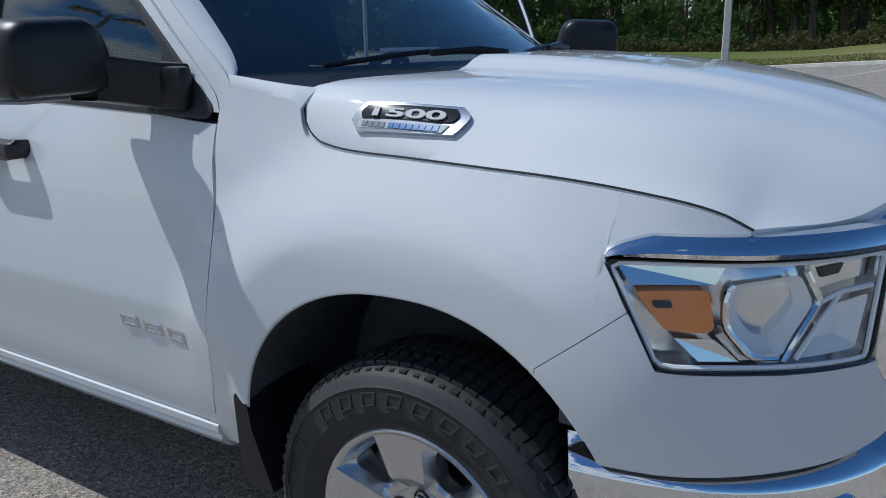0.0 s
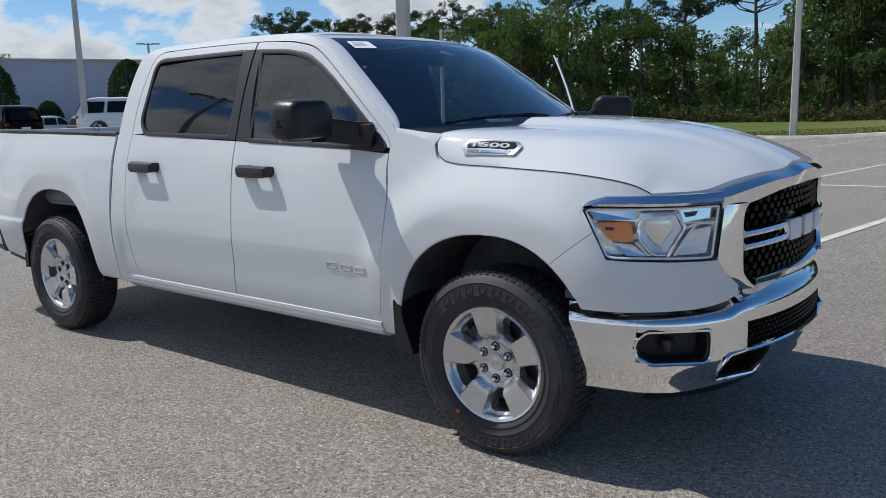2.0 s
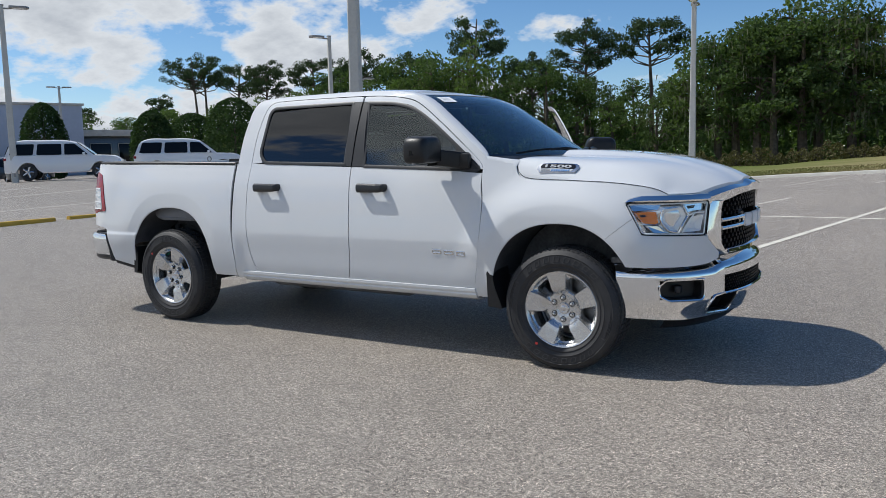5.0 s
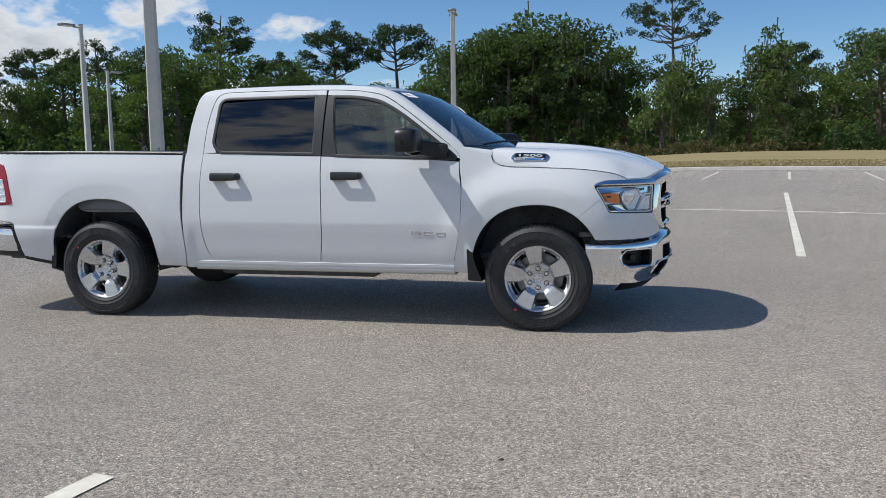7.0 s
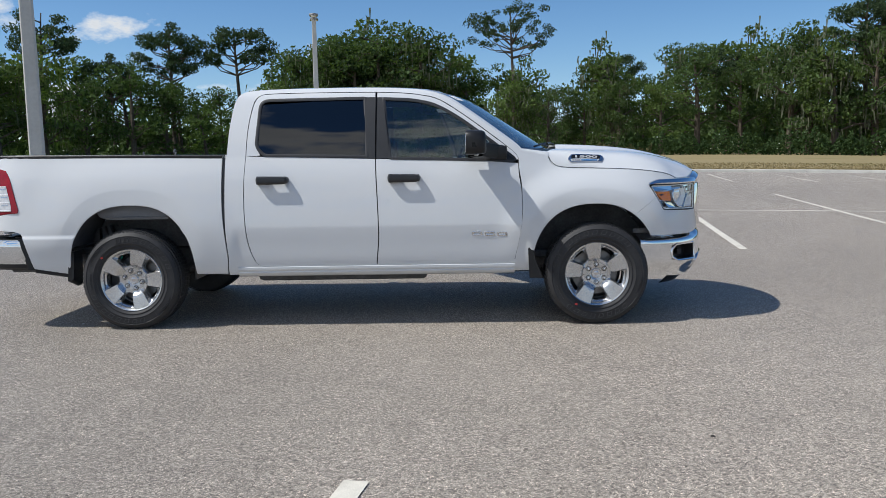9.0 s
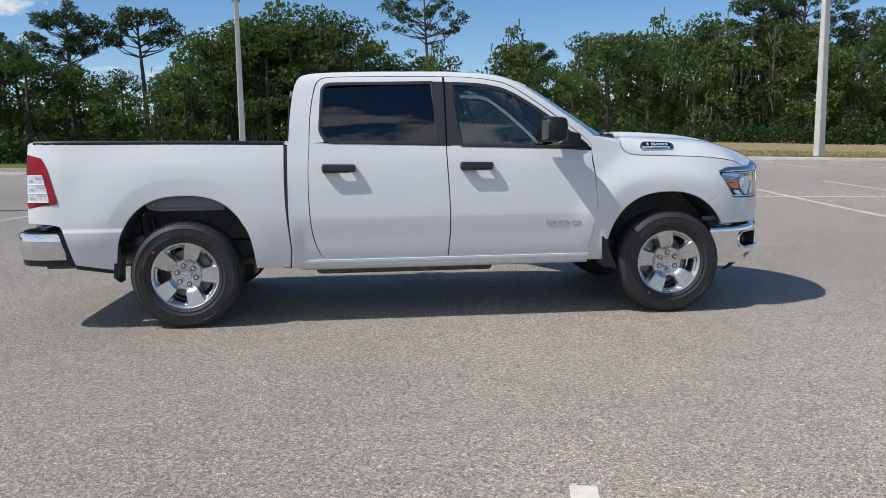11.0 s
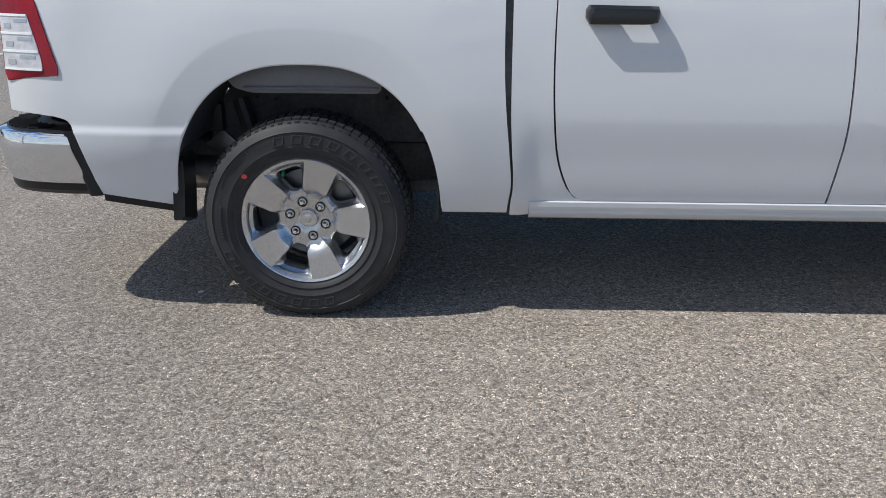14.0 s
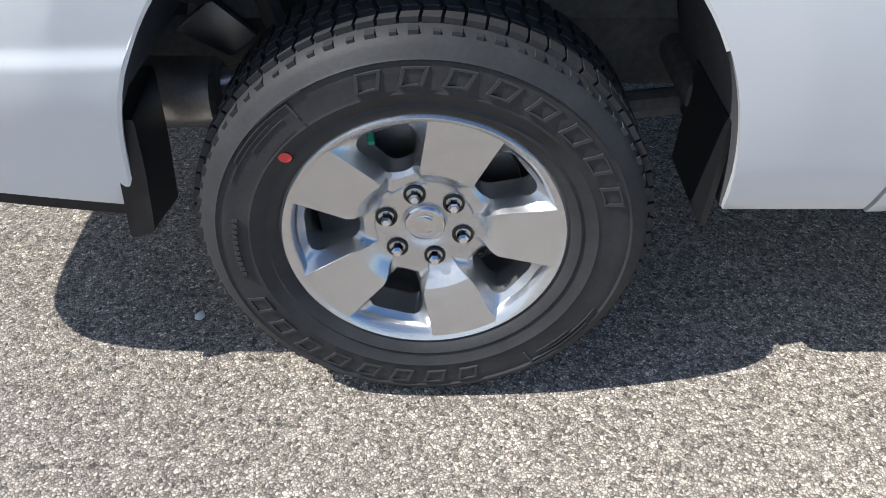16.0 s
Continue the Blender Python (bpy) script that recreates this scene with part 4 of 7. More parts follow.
fs = [-1, -0.985, -0.97, -0.95, -0.93, -0.91, -0.89, -0.87] + spread(-0.84, 0.84, 41) + [0.87, 0.89, 0.91, 0.93, 0.95, 0.97, 0.985, 1]
rows = [[hood(u, f) for f in fs] for u in [0, 0.005, 0.012, 0.02, 0.03, 0.045] + spread(0.06, 0.9, 34) + spread(0.915, 1, 9)]
hood_part = part("hood", thicken(sheet(rows), (0, 0, -0.018)), PAINT, truck, "white hood with a raised middle")
# thin dark bars along the hood's edges draw the shaded gap to the fenders
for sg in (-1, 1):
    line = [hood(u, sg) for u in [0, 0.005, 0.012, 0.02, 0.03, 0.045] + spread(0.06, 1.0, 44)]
    part("hood_seal", tube([p + Vector((0, sg * 0.0005, -0.0015)) for p in line], 0.0022, n=6), TRIM, hood_part, "dark line drawn for the shaded gap beside the hood")
# cowl and wipers
rows = []
for f in spread(-0.985, 0.985, 25):
    a = shield(1.0, f, 0.0)
    b = hood(0.0, f * 0.985) + Vector((0.02, 0, -0.02))
    rows.append([a + Vector((-0.02, 0, 0.004)), a.lerp(b, 0.3) + Vector((0, 0, -0.006)), a.lerp(b, 0.7) + Vector((0, 0, -0.008)), b])
part("cowl", thicken(sheet(rows), (0, 0, -0.02)), BLACK, truck, "black plastic cowl below the windshield")
for f0, f1, sg in ((-0.78, -0.12, 1), (-0.02, 0.62, 1)):
    w0 = shield(0.985, f0, 0.03)
    pts = [shield(0.985 - 0.10 * math.sin(math.pi * t) * 0.25 - 0.05 * t, f0 + (f1 - f0) * t, 0.018 + 0.012 * math.sin(math.pi * t)) for t in spread(0, 1, 14)]
    wp = part("wiper", tube(pts, 0.008, n=6), BLACK, truck, "black wiper resting on the glass")
    arm = [shield(1.02, f0 + (f1 - f0) * 0.98, 0.05), shield(0.96, f0 + (f1 - f0) * 0.8, 0.045), shield(0.965, f0 + (f1 - f0) * 0.5, 0.04)]
    part("wiper_arm", tube(arm, 0.010, n=6), BLACK, wp)

# hood side badge, on both flanks
def hood_at(x, f, s, off):
    u = (x - hood_back(f)) / (hood_front(f) - hood_back(f))
    p = hood(u, f)
    q, r = hood(u + 0.01, f), hood(u, f - 0.02)
    nrm = (q - p).cross(p - r).normalized()
    if nrm.y < 0:
        nrm = -nrm
    p = p + nrm * off
    return Vector((p.x, s * p.y, p.z))


def hood_xz(x, z):
    """x and the share f at which the hood's flank has the height z."""
    lo, hi = 0.70, 1.0
    for _ in range(26):
        m = (lo + hi) / 2
        if hood((x - hood_back(m)) / (hood_front(m) - hood_back(m)), m).z > z:
            lo = m
        else:
            hi = m
    return x, lo


def hood_plate(s, loop, o0, o1):
    rows = loop_rows(list(loop), 9, 15)
    c = rows[4][7]
    back = hood_at(c[0], c[1], s, o0) - hood_at(c[0], c[1], s, o1)
    return thicken(sheet([[hood_at(x, f, s, o1) for x, f in r] for r in rows]), back)


for s in (-1, 1):
    outer = [hood_xz(*p) for p in rounded([(1.622, 1.287), (1.652, 1.318), (1.883, 1.308), (1.908, 1.290), (1.884, 1.256), (1.636, 1.261)], 0.012, 4)]
    badge = part("hood_badge", hood_plate(s, outer, -0.004, 0.009), CHROME_SOFT, truck, "chrome model badge with numerals")
    dark = [hood_xz(*p) for p in rounded([(1.648, 1.297), (1.662, 1.311), (1.872, 1.302), (1.883, 1.290), (1.870, 1.278), (1.652, 1.285)], 0.006, 4)]
    part("badge_field", hood_plate(s, dark, 0.007, 0.0125), GLOSS_BLACK, badge, "gloss black badge field")
    light = [hood_xz(*p) for p in ((1.645, 1.2825), (1.868, 1.2745), (1.858, 1.261), (1.652, 1.266))]
    part("badge_strip", hood_plate(s, light, 0.007, 0.0115), PLATE, badge)
    for x0, n, mt in ((1.660, 4, GREY_PRINT), (1.728, 8, BLUE_PRINT)):
        for i in range(n):
            xa = x0 + i * 0.0155
            zt = 1.2800 - 0.036 * (xa - 1.645)
            bar = [hood_xz(*p) for p in ((xa, zt), (xa + 0.0125, zt - 0.0004), (xa + 0.0115, zt - 0.0104), (xa - 0.001, zt - 0.010))]
            part("print_bar", hood_plate(s, bar, 0.0095, 0.0128), mt, badge)
    txt = bpy.data.curves.new("badge_number", "FONT")
    txt.body, txt.size, txt.extrude, txt.offset = "1500", 0.031, 0.0016, 0.0008
    txt.align_x, txt.align_y = "CENTER", "CENTER"
    a, b = hood_at(*hood_xz(1.69, 1.2957), s, 0.0135), hood_at(*hood_xz(1.83, 1.2897), s, 0.0135)
    c = hood_at(*hood_xz(1.765, 1.304), s, 0.0135) - hood_at(*hood_xz(1.765, 1.284), s, 0.0135)
    ex = (b - a).normalized() * (-s)
    ez = ex.cross(c).normalized()
    ey = ez.cross(ex)
    ob = new("badge_number", txt)
    ob.parent = badge
    mid = (a + b) / 2 + ez * 0.0015 - ey * 0.001
    ob.matrix_basis = Matrix(((ex.x * 3.1, ey.x, ez.x, mid.x), (ex.y * 3.1, ey.y, ez.y, mid.y), (ex.z * 3.1, ey.z, ez.z, mid.z), (0, 0, 0, 1)))
    txt.materials.append(NUMERAL)

for s in (-1, 1):
    build_side(s)

# ---- front end ----
gr = thing("grille", "", "")
gr.parent = truck
open_top = curve([(0, 1.118), (0.3, 1.105), (0.5, 1.075), (0.57, 1.064)])
ys = spread(-0.655, 0.655, 53)
rows = []
for y in ys:
    a = abs(y)
    f = min(a / 0.815, 0.80)
    h = hood(1.0, f)
    h = Vector((h.x - 0.012, y, h.z - 0.012))
    zo = open_top(a) if a < 0.57 else 1.062
    e = nose_y(y, zo + 0.012, 0.006)
    m = Vector((max(h.x, e.x) + 0.004, y, h.z * 0.62 + e.z * 0.38))
    rows.append([h, h.lerp(m, 0.5) + Vector((0.006, 0, 0.006)), m, e, nose_y(y, zo, 0.004), nose_y(y, zo, -0.03)])
part("grille_cap", thicken(sheet(rows), (-0.006, 0, -0.002)), CHROME, gr, "bright chrome grille cap")
for s in (-1, 1):
    out_y = curve([(0.735, 0.545), (0.78, 0.600), (0.87, 0.672), (0.95, 0.662), (1.075, 0.642)])
    in_y = curve([(0.735, 0.468), (0.775, 0.522), (0.85, 0.553), (1.0, 0.553), (1.055, 0.538), (1.075, 0.52)])
    rows = []
    for z in spread(0.74, 1.074, 18):
        o, i2 = out_y(z), in_y(z)
        rows.append([nose_y(s * o, z, -0.03), nose_y(s * o, z, 0.002), nose_y(s * (o * 0.82 + i2 * 0.18), z, 0.014), nose_y(s * (o * 0.6 + i2 * 0.4), z, 0.022), nose_y(s * (o * 0.35 + i2 * 0.65), z, 0.022), nose_y(s * (i2 + 0.012), z, 0.012), nose_y(s * i2, z, -0.002), nose_y(s * i2, z, -0.04)])
    part("grille_side", thicken(sheet(rows), (-0.004, 0, 0)), CHROME, gr, "chrome grille side")
    # twin rails towards the middle
    for zz in (0.955, 0.905):
        pts = [nose_y(s * y, zz + 0.012 * (1 - abs(y) / 0.5), 0.004) for y in spread(0.552, 0.262, 10)]
        part("grille_rail", tube(pts, 0.015, n=8), CHROME, gr)
    part("rail_end", tube([nose_y(s * 0.262, 0.905, 0.004), nose_y(s * 0.252, 0.93, 0.006), nose_y(s * 0.262, 0.962, 0.004)], 0.014, n=8), CHROME, gr)
rows = [[nose_y(y, z, off) for z, off in ((0.735, -0.03), (0.737, 0.0), (0.748, 0.010), (0.765, 0.006), (0.772, -0.004), (0.775, -0.04))] for y in spread(-0.47, 0.47, 25)]
part("grille_sill", thicken(sheet(rows), (-0.004, 0, 0)), CHROME, gr)
rows = [[nose_y(y, z, -0.075) for z in spread(0.75, 1.10, 6)] for y in spread(-0.57, 0.57, 19)]
part("grille_back", thicken(sheet(rows), (-0.01, 0, 0)), GLOSS_BLACK, gr)
own = bmesh.new()
r = 0
z = 0.785
while z < 1.10:
    half_w = in_y(z) - 0.012
    n = int(half_w / 0.058)
    for i in range(-n, n + 1):
        y = (i + (0.5 if r % 2 else 0)) * 0.058
        if abs(y) > half_w or z > open_top(abs(y)) - 0.012 or (abs(y) < 0.25 and 0.895 < z < 0.985):
            continue
        c = nose_y(y, z, -0.022)
        pts = [c + Vector((0, dy, dz)) for dy, dz in ((-0.0255, 0), (-0.016, 0.0115), (0.016, 0.0115), (0.0255, 0), (0.016, -0.0115), (-0.016, -0.0115))]
        vs = [own.verts.new(p) for p in pts]
        bk = [own.verts.new(c + (p - c) * 1.0 + Vector((-0.05, 0, 0))) for p in pts]
        own.faces.new(vs)
        for k in range(6):
            own.faces.new((vs[k], vs[(k + 1) % 6], bk[(k + 1) % 6], bk[k]))
    z += 0.0285
    r += 1
part("grille_mesh", own, MESH, gr, "gloss black grille mesh", smooth=0)
for i in range(3):
    y0 = -0.232 + i * 0.166
    block = rounded([(0.0, 0.0), (0.0, 0.086), (0.124, 0.086), (0.124, 0.0)], 0.014, 4)
    part("badge_block", prism([nose_y(y0 + p.x, 0.890 + p.y, 0.0) for p in block], (0.018, 0, 0), 0.003), BADGE, gr, "bright plain badge block")

HL = ((78.4, 1.076), (42.6, 1.080), (44.2, 0.872), (72.6, 0.886))


def lamp(u, v, s, off=0.0):
    """A point of the headlight: u from its rear end to the grille, v from top to bottom."""
    q = (HL[0][0] * (1 - u) + HL[1][0] * u) * (1 - v) + (HL[3][0] * (1 - u) + HL[2][0] * u) * v
    z = (HL[0][1] * (1 - u) + HL[1][1] * u) * (1 - v) + (HL[3][1] * (1 - u) + HL[2][1] * u) * v
    return nose(q, z, s, off)


def lamp_plate(s, loop, o0, o1):
    own = bmesh.new()
    fr = [own.verts.new(lamp(u, v, s, o1)) for u, v in loop]
    bk = [own.verts.new(lamp(u, v, s, o0)) for u, v in loop]
    own.faces.new(fr)
    own.faces.new(bk[::-1])
    for i in range(len(loop)):
        own.faces.new((fr[i], fr[(i + 1) % len(loop)], bk[(i + 1) % len(loop)], bk[i]))
    return own


for s in (-1, 1):
    rim = [tuple(p) for p in rounded([(0, 0), (1, 0), (1, 1), (0, 1)], [0.05, 0.03, 0.03, 0.07], 6)]
    rim = [tuple(p) for p in even([(*p, 0) for p in rim], 72, closed=True)]
    rows = []
    for u, v, _ in rim:
        iu, iv = u + (0.5 - u) * 0.012, v + (0.5 - v) * 0.028
        rows.append([lamp(u, v, s, -0.02), lamp(u, v, s, 0.003), lamp(iu, iv, s, 0.002), lamp(iu, iv, s, -0.02)])
    hl = part("headlight", sheet(rows, close_v=True), GLOSS_BLACK, truck, "clear headlight with amber side marker")
    rows = [[lamp(u, v, s, 0.0015) for u in spread(0.02, 0.98, 20)] for v in spread(0.03, 0.97, 8)]
    part("lens", sheet(rows), GLASS_LAMP, hl, "clear lamp lens").visible_shadow = False
    rows = [[lamp(u, v, s, -0.052 - 0.012 * math.sin(u * 9) + 0.010 * math.sin(v * 5)) for u in spread(0, 1, 24)] for v in spread(0, 1, 10)]
    part("housing", thicken(sheet(rows), (-0.006, -s * 0.006, 0)), CLEAR_LAMP, hl)
    rows = []
    for u, v, _ in rim:
        rows.append([lamp(u, v, s, -0.004), lamp(u + (0.5 - u) * 0.06, v + (0.5 - v) * 0.1, s, -0.06)])
    part("housing_wall", sheet(rows, close_v=True), CLEAR_LAMP, hl)
    edge = [lamp(u + (0.5 - u) * 0.03, v + (0.5 - v) * 0.07, s, -0.006) for u, v, _ in rim]
    part("inner_rim", tube(edge, 0.005, n=6, closed=True), LAMP_WHITE, hl)
    amber = [tuple(p) for p in rounded([(0.045, 0.30), (0.262, 0.28), (0.255, 0.62), (0.225, 0.67), (0.085, 0.64)], 0.03, 4)]
    am = part("side_marker", lamp_plate(s, amber, -0.045, -0.012), AMBER, hl, "amber side marker")
    part("marker_catch", lamp_plate(s, [tuple(p) for p in rounded([(0.08, 0.38), (0.135, 0.375), (0.135, 0.435), (0.08, 0.44)], 0.012, 3)], -0.02, -0.0095), TRIM, am)
    part("upper_strip", lamp_plate(s, [(0.03, 0.07), (0.34, 0.05), (0.29, 0.23), (0.04, 0.25)], -0.05, -0.014), CHROME, hl)
    part("lower_strip", lamp_plate(s, [(0.11, 0.72), (0.25, 0.73), (0.33, 0.93), (0.17, 0.93)], -0.05, -0.016), CHROME, hl)
    part("lower_facet", lamp_plate(s, [(0.26, 0.70), (0.31, 0.66), (0.44, 0.93), (0.34, 0.93)], -0.05, -0.022), CHROME_SOFT, hl)
    # two wide dished reflectors, parted by a bright ridge
    def dish(name, corners, radius, deep, label):
        loop = even([(*p, 0) for p in rounded(corners, radius, 5)], 44, closed=True)
        mu, mv = sum(p.x for p in loop) / 44, sum(p.y for p in loop) / 44
        rows = []
        for t in spread(0, 1, 7):
            k = 1 - 0.62 * t
            rows.append([lamp(mu + (p.x - mu) * k + 0.02 * t, mv + (p.y - mv) * k + 0.04 * t, s, -0.012 - deep * t ** 0.8) for p in loop])
        own = sheet(rows, close_u=True)
        own.verts.ensure_lookup_table()
        own.faces.new(own.verts[-44:])
        ob = part(name, own, LAMP_WHITE, hl, label, smooth=14)
        return ob, [lamp(p.x, p.y, s, -0.011) for p in loop]
    bowl, rim_line = dish("bowl", [(0.345, 0.22), (0.60, 0.15), (0.665, 0.42), (0.61, 0.58), (0.50, 0.90), (0.38, 0.88), (0.295, 0.62), (0.305, 0.40)], [0.05, 0.03, 0.05, 0.05, 0.03, 0.05, 0.08, 0.08], 0.045, "silvery dished reflector")
    part("bowl_rim", tube(rim_line[26:] + rim_line[:2], 0.008, n=8), CHROME, bowl)
    dish("turn_bowl", [(0.74, 0.45), (0.95, 0.40), (0.925, 0.88), (0.57, 0.91)], 0.03, 0.030, "pale ribbed reflector")
    for pipe, r in (([(0.625, 0.13), (0.695, 0.40), (0.64, 0.57), (0.525, 0.93)], 0.0065), ([(0.70, 0.41), (0.80, 0.335), (0.96, 0.33)], 0.005), ([(0.80, 0.34), (0.72, 0.55), (0.59, 0.92)], 0.0045)):
        part("light_pipe", tube([lamp(p.x, p.y, s, -0.012) for p in even([(*p, 0) for p in pipe], 20)], r, n=6), CHROME if r > 0.006 else LAMP_WHITE, hl)
    part("inner_bezel", lamp_plate(s, [(0.66, 0.08), (0.97, 0.06), (0.96, 0.26), (0.80, 0.28), (0.70, 0.32)], -0.06, -0.026), CHROME, hl)
    part("bezel_slot", lamp_plate(s, [(0.70, 0.13), (0.82, 0.12), (0.80, 0.20), (0.72, 0.22)], -0.03, -0.024), TRIM, hl)
    # chrome brow above the lamp
    rows = []
    for t in spread(0, 1, 26):
        t = t ** 1.5
        q = 78.1 + (42.6 - 78.1) * t
        zb, zt = 1.080, 1.117 + 0.006 * t
        if t < 0.12:
            zt = zb + (zt - zb) * (0.12 + 0.88 * (t / 0.12) ** 0.5)
        rows.append([nose(q, zb, s, -0.012), nose(q, zb + 0.002, s, 0.008), nose(q, zb * 0.7 + zt * 0.3, s, 0.014), nose(q, zb * 0.3 + zt * 0.7, s, 0.010), nose(q, zt, s, 0.0), nose(q, zt + 0.002, s, -0.02)])
    part("brow", thicken(sheet(rows), (-0.004, 0, 0)), CHROME, truck, "chrome strip above the headlight")

# chrome front bumper
B_L = 1.275


def bump(q, z, off=0.0):
    c, d = math.cos(radians(abs(q))), math.sin(radians(abs(q)))
    w = 0.958 - 0.012 * step(0.50, 0.36, z)
    return Vector((NOSE_X + (B_L + off) * c ** (2 / 5.4), math.copysign((w + off) * d, q), z))


def bump_z(q, v):
    a = abs(q)
    zt = 0.692 + 0.030 * step(41, 35, a)
    zb = 0.350 + 0.012 * step(55, 78, a)
    return zt + (zb - zt) * v


def bump_off(q, v):
    return -0.050 * step(0.16, 0.0, v) + 0.004 * math.sin(v * 3.1) - 0.060 * step(0.62, 1.0, v) * (1 - 0.85 * step(35, 70, abs(q)))


def bump_at(q, v, off=0.0):
    return bump(q, bump_z(q, v), bump_off(q, v) + off)


fb = thing("front_bumper", "", "")
fb.parent = truck
FOG = (0.27, 0.62, 47.5, 68.0)
HOOK = (0.60, 0.95, 24.0, 43.0)
MOUTH = (0.30, 0.60, 0.0, 34.0)
vs = [0, 0.04, 0.08, 0.13, 0.18, 0.24, 0.27, 0.30, 0.36, 0.45, 0.55, 0.60, 0.62, 0.64, 0.70, 0.78, 0.86, 0.90, 0.95, 1.0]
qs = [-81.0, -80.2, -79, -77.5, -75.5, -73, -70.5, -68, -65, -62, -59, -56, -53, -50, -47.5, -45, -43, -40, -37, -34, -31, -28, -24, -18, -13, -8, -4]
qs = qs + [0] + [-q for q in qs[::-1]]
own = bmesh.new()
grid = [[own.verts.new(bump_at(q, v)) for q in qs] for v in vs]
for i in range(len(vs) - 1):
    for j in range(len(qs) - 1):
        vm, qm = (vs[i] + vs[i + 1]) / 2, abs(qs[j] + qs[j + 1]) / 2
        if any(a < vm < b and c < qm < d for a, b, c, d in (FOG, HOOK, MOUTH)):
            continue
        own.faces.new((grid[i][j], grid[i][j + 1], grid[i + 1][j + 1], grid[i + 1][j]))
loose = [v for v in own.verts if not v.link_faces]
for v in loose:
    own.verts.remove(v)
part("bumper_shell", thicken(own, (-0.010, 0, 0)), CHROME, fb, "bright chrome bumper shell", smooth=40)
for s in (-1, 1):
    for (v0, v1, q0, q1), nm in ((FOG, "fog_recess"), (HOOK, "hook_opening")):
        cs = [(q1 + 0.3, v0 + 0.10), (q1 - 2.5, v0 - 0.01), (q0 - 0.4, v0 - 0.01), (q0 - 0.4, v1 - 0.05), (q0 + 1.5, v1 + 0.015), (q1 - 3.5, v1 + 0.015), (q1 + 0.3, v1 - 0.07)]
        if nm == "hook_opening":
            cs = [(q1 + 0.5, v0 + 0.14), (q1 - 2.0, v0 - 0.01), (q0 - 0.3, v0 - 0.01), (q0 - 0.3, v1 - 0.08), (q0 + 2.0, v1 + 0.02), (q1 + 0.5, v1 - 0.02)]
        loop = [tuple(p) for p in rounded(cs, [0.9] * len(cs), 5)]
        own = bmesh.new()
        rows = [[bump_at(s * q, v, 0.004), bump_at(s * (q + ((q0 + q1) / 2 - q) * 0.10), v + ((v0 + v1) / 2 - v) * 0.16, -0.006), bump_at(s * (q + ((q0 + q1) / 2 - q) * 0.14), v + ((v0 + v1) / 2 - v) * 0.2, -0.07)] for q, v in loop]
        sheet(rows, own, close_v=True)
        own.faces.new([r[2] for r in [[own.verts.new(p) for p in row] for row in rows]])
        ob = part(nm, own, BLACK, fb, "black recess in the bumper")
        edge = [bump_at(s * q, v, 0.003) for q, v in loop]
        part("chrome_lip", tube(edge, 0.008, n=6, closed=True), CHROME, ob)
    ax = bump_at(s * 58, 0.45, -0.055)
    part("fog_pod", box((ax.x - 0.02, ax.y - 0.03, ax.z - 0.025), (ax.x + 0.02, ax.y + 0.03, ax.z + 0.025), 0.012), TRIM, fb)
rows = [[bump_at(q, v, -0.045) for v in spread(0.27, 0.64, 5)] for q in spread(-36, 36, 25)]
part("lower_mesh_back", thicken(sheet(rows), (-0.01, 0, 0)), DARK, fb)
own = bmesh.new()
for i, v in enumerate(spread(0.325, 0.58, 6)):
    for k in range(-16, 17):
        q = (k + (0.5 if i % 2 else 0)) * 2.1
        if abs(q) < 33.3:
            c = bump_at(q, v, -0.015)
            box((c.x - 0.03, c.y - 0.017, c.z - 0.006), (c.x, c.y + 0.017, c.z + 0.006), 0, own)
part("lower_mesh", own, MESH, fb, "gloss black lower mesh", smooth=0)
edge = [bump_at(q, v, 0.003) for q, v in [(q, 0.605) for q in spread(-34, 34, 24)]]
part("mouth_lip", tube(edge, 0.009, n=6), CHROME, fb)
rows = [[bump(q, z, off) for z, off in ((0.385, -0.075), (0.33, -0.10), (0.27, -0.16))] for q in spread(-62, 62, 31)]
part("air_dam", thicken(sheet(rows), (-0.01, 0, 0)), BLACK, fb, "black air dam under the bumper")
own = sheet([[bump(q, z, -0.055 + o) for z, o in ((0.70, 0), (0.735, 0.0))] for q in spread(-81, 81, 41)])
part("bumper_gap", thicken(own, (-0.03, 0, 0)), DARK, fb)

# rear bumper, tailgate, bed
rb = thing("rear_bumper", "", "")
rb.parent = truck
def rear_plan(t):
    """The rear bumper's plan, from the middle round to the flank."""
    pts = [(-3.085, 0.0), (-3.08, 0.55), (-3.07, 0.78), (-3.04, 0.885), (-2.965, 0.957), (-2.85, 0.990), (-2.725, 1.000)]
    fx, fy = curve([(i, p[0]) for i, p in enumerate(pts)]), curve([(i, p[1]) for i, p in enumerate(pts)])
    return fx(t * 6), fy(t * 6)


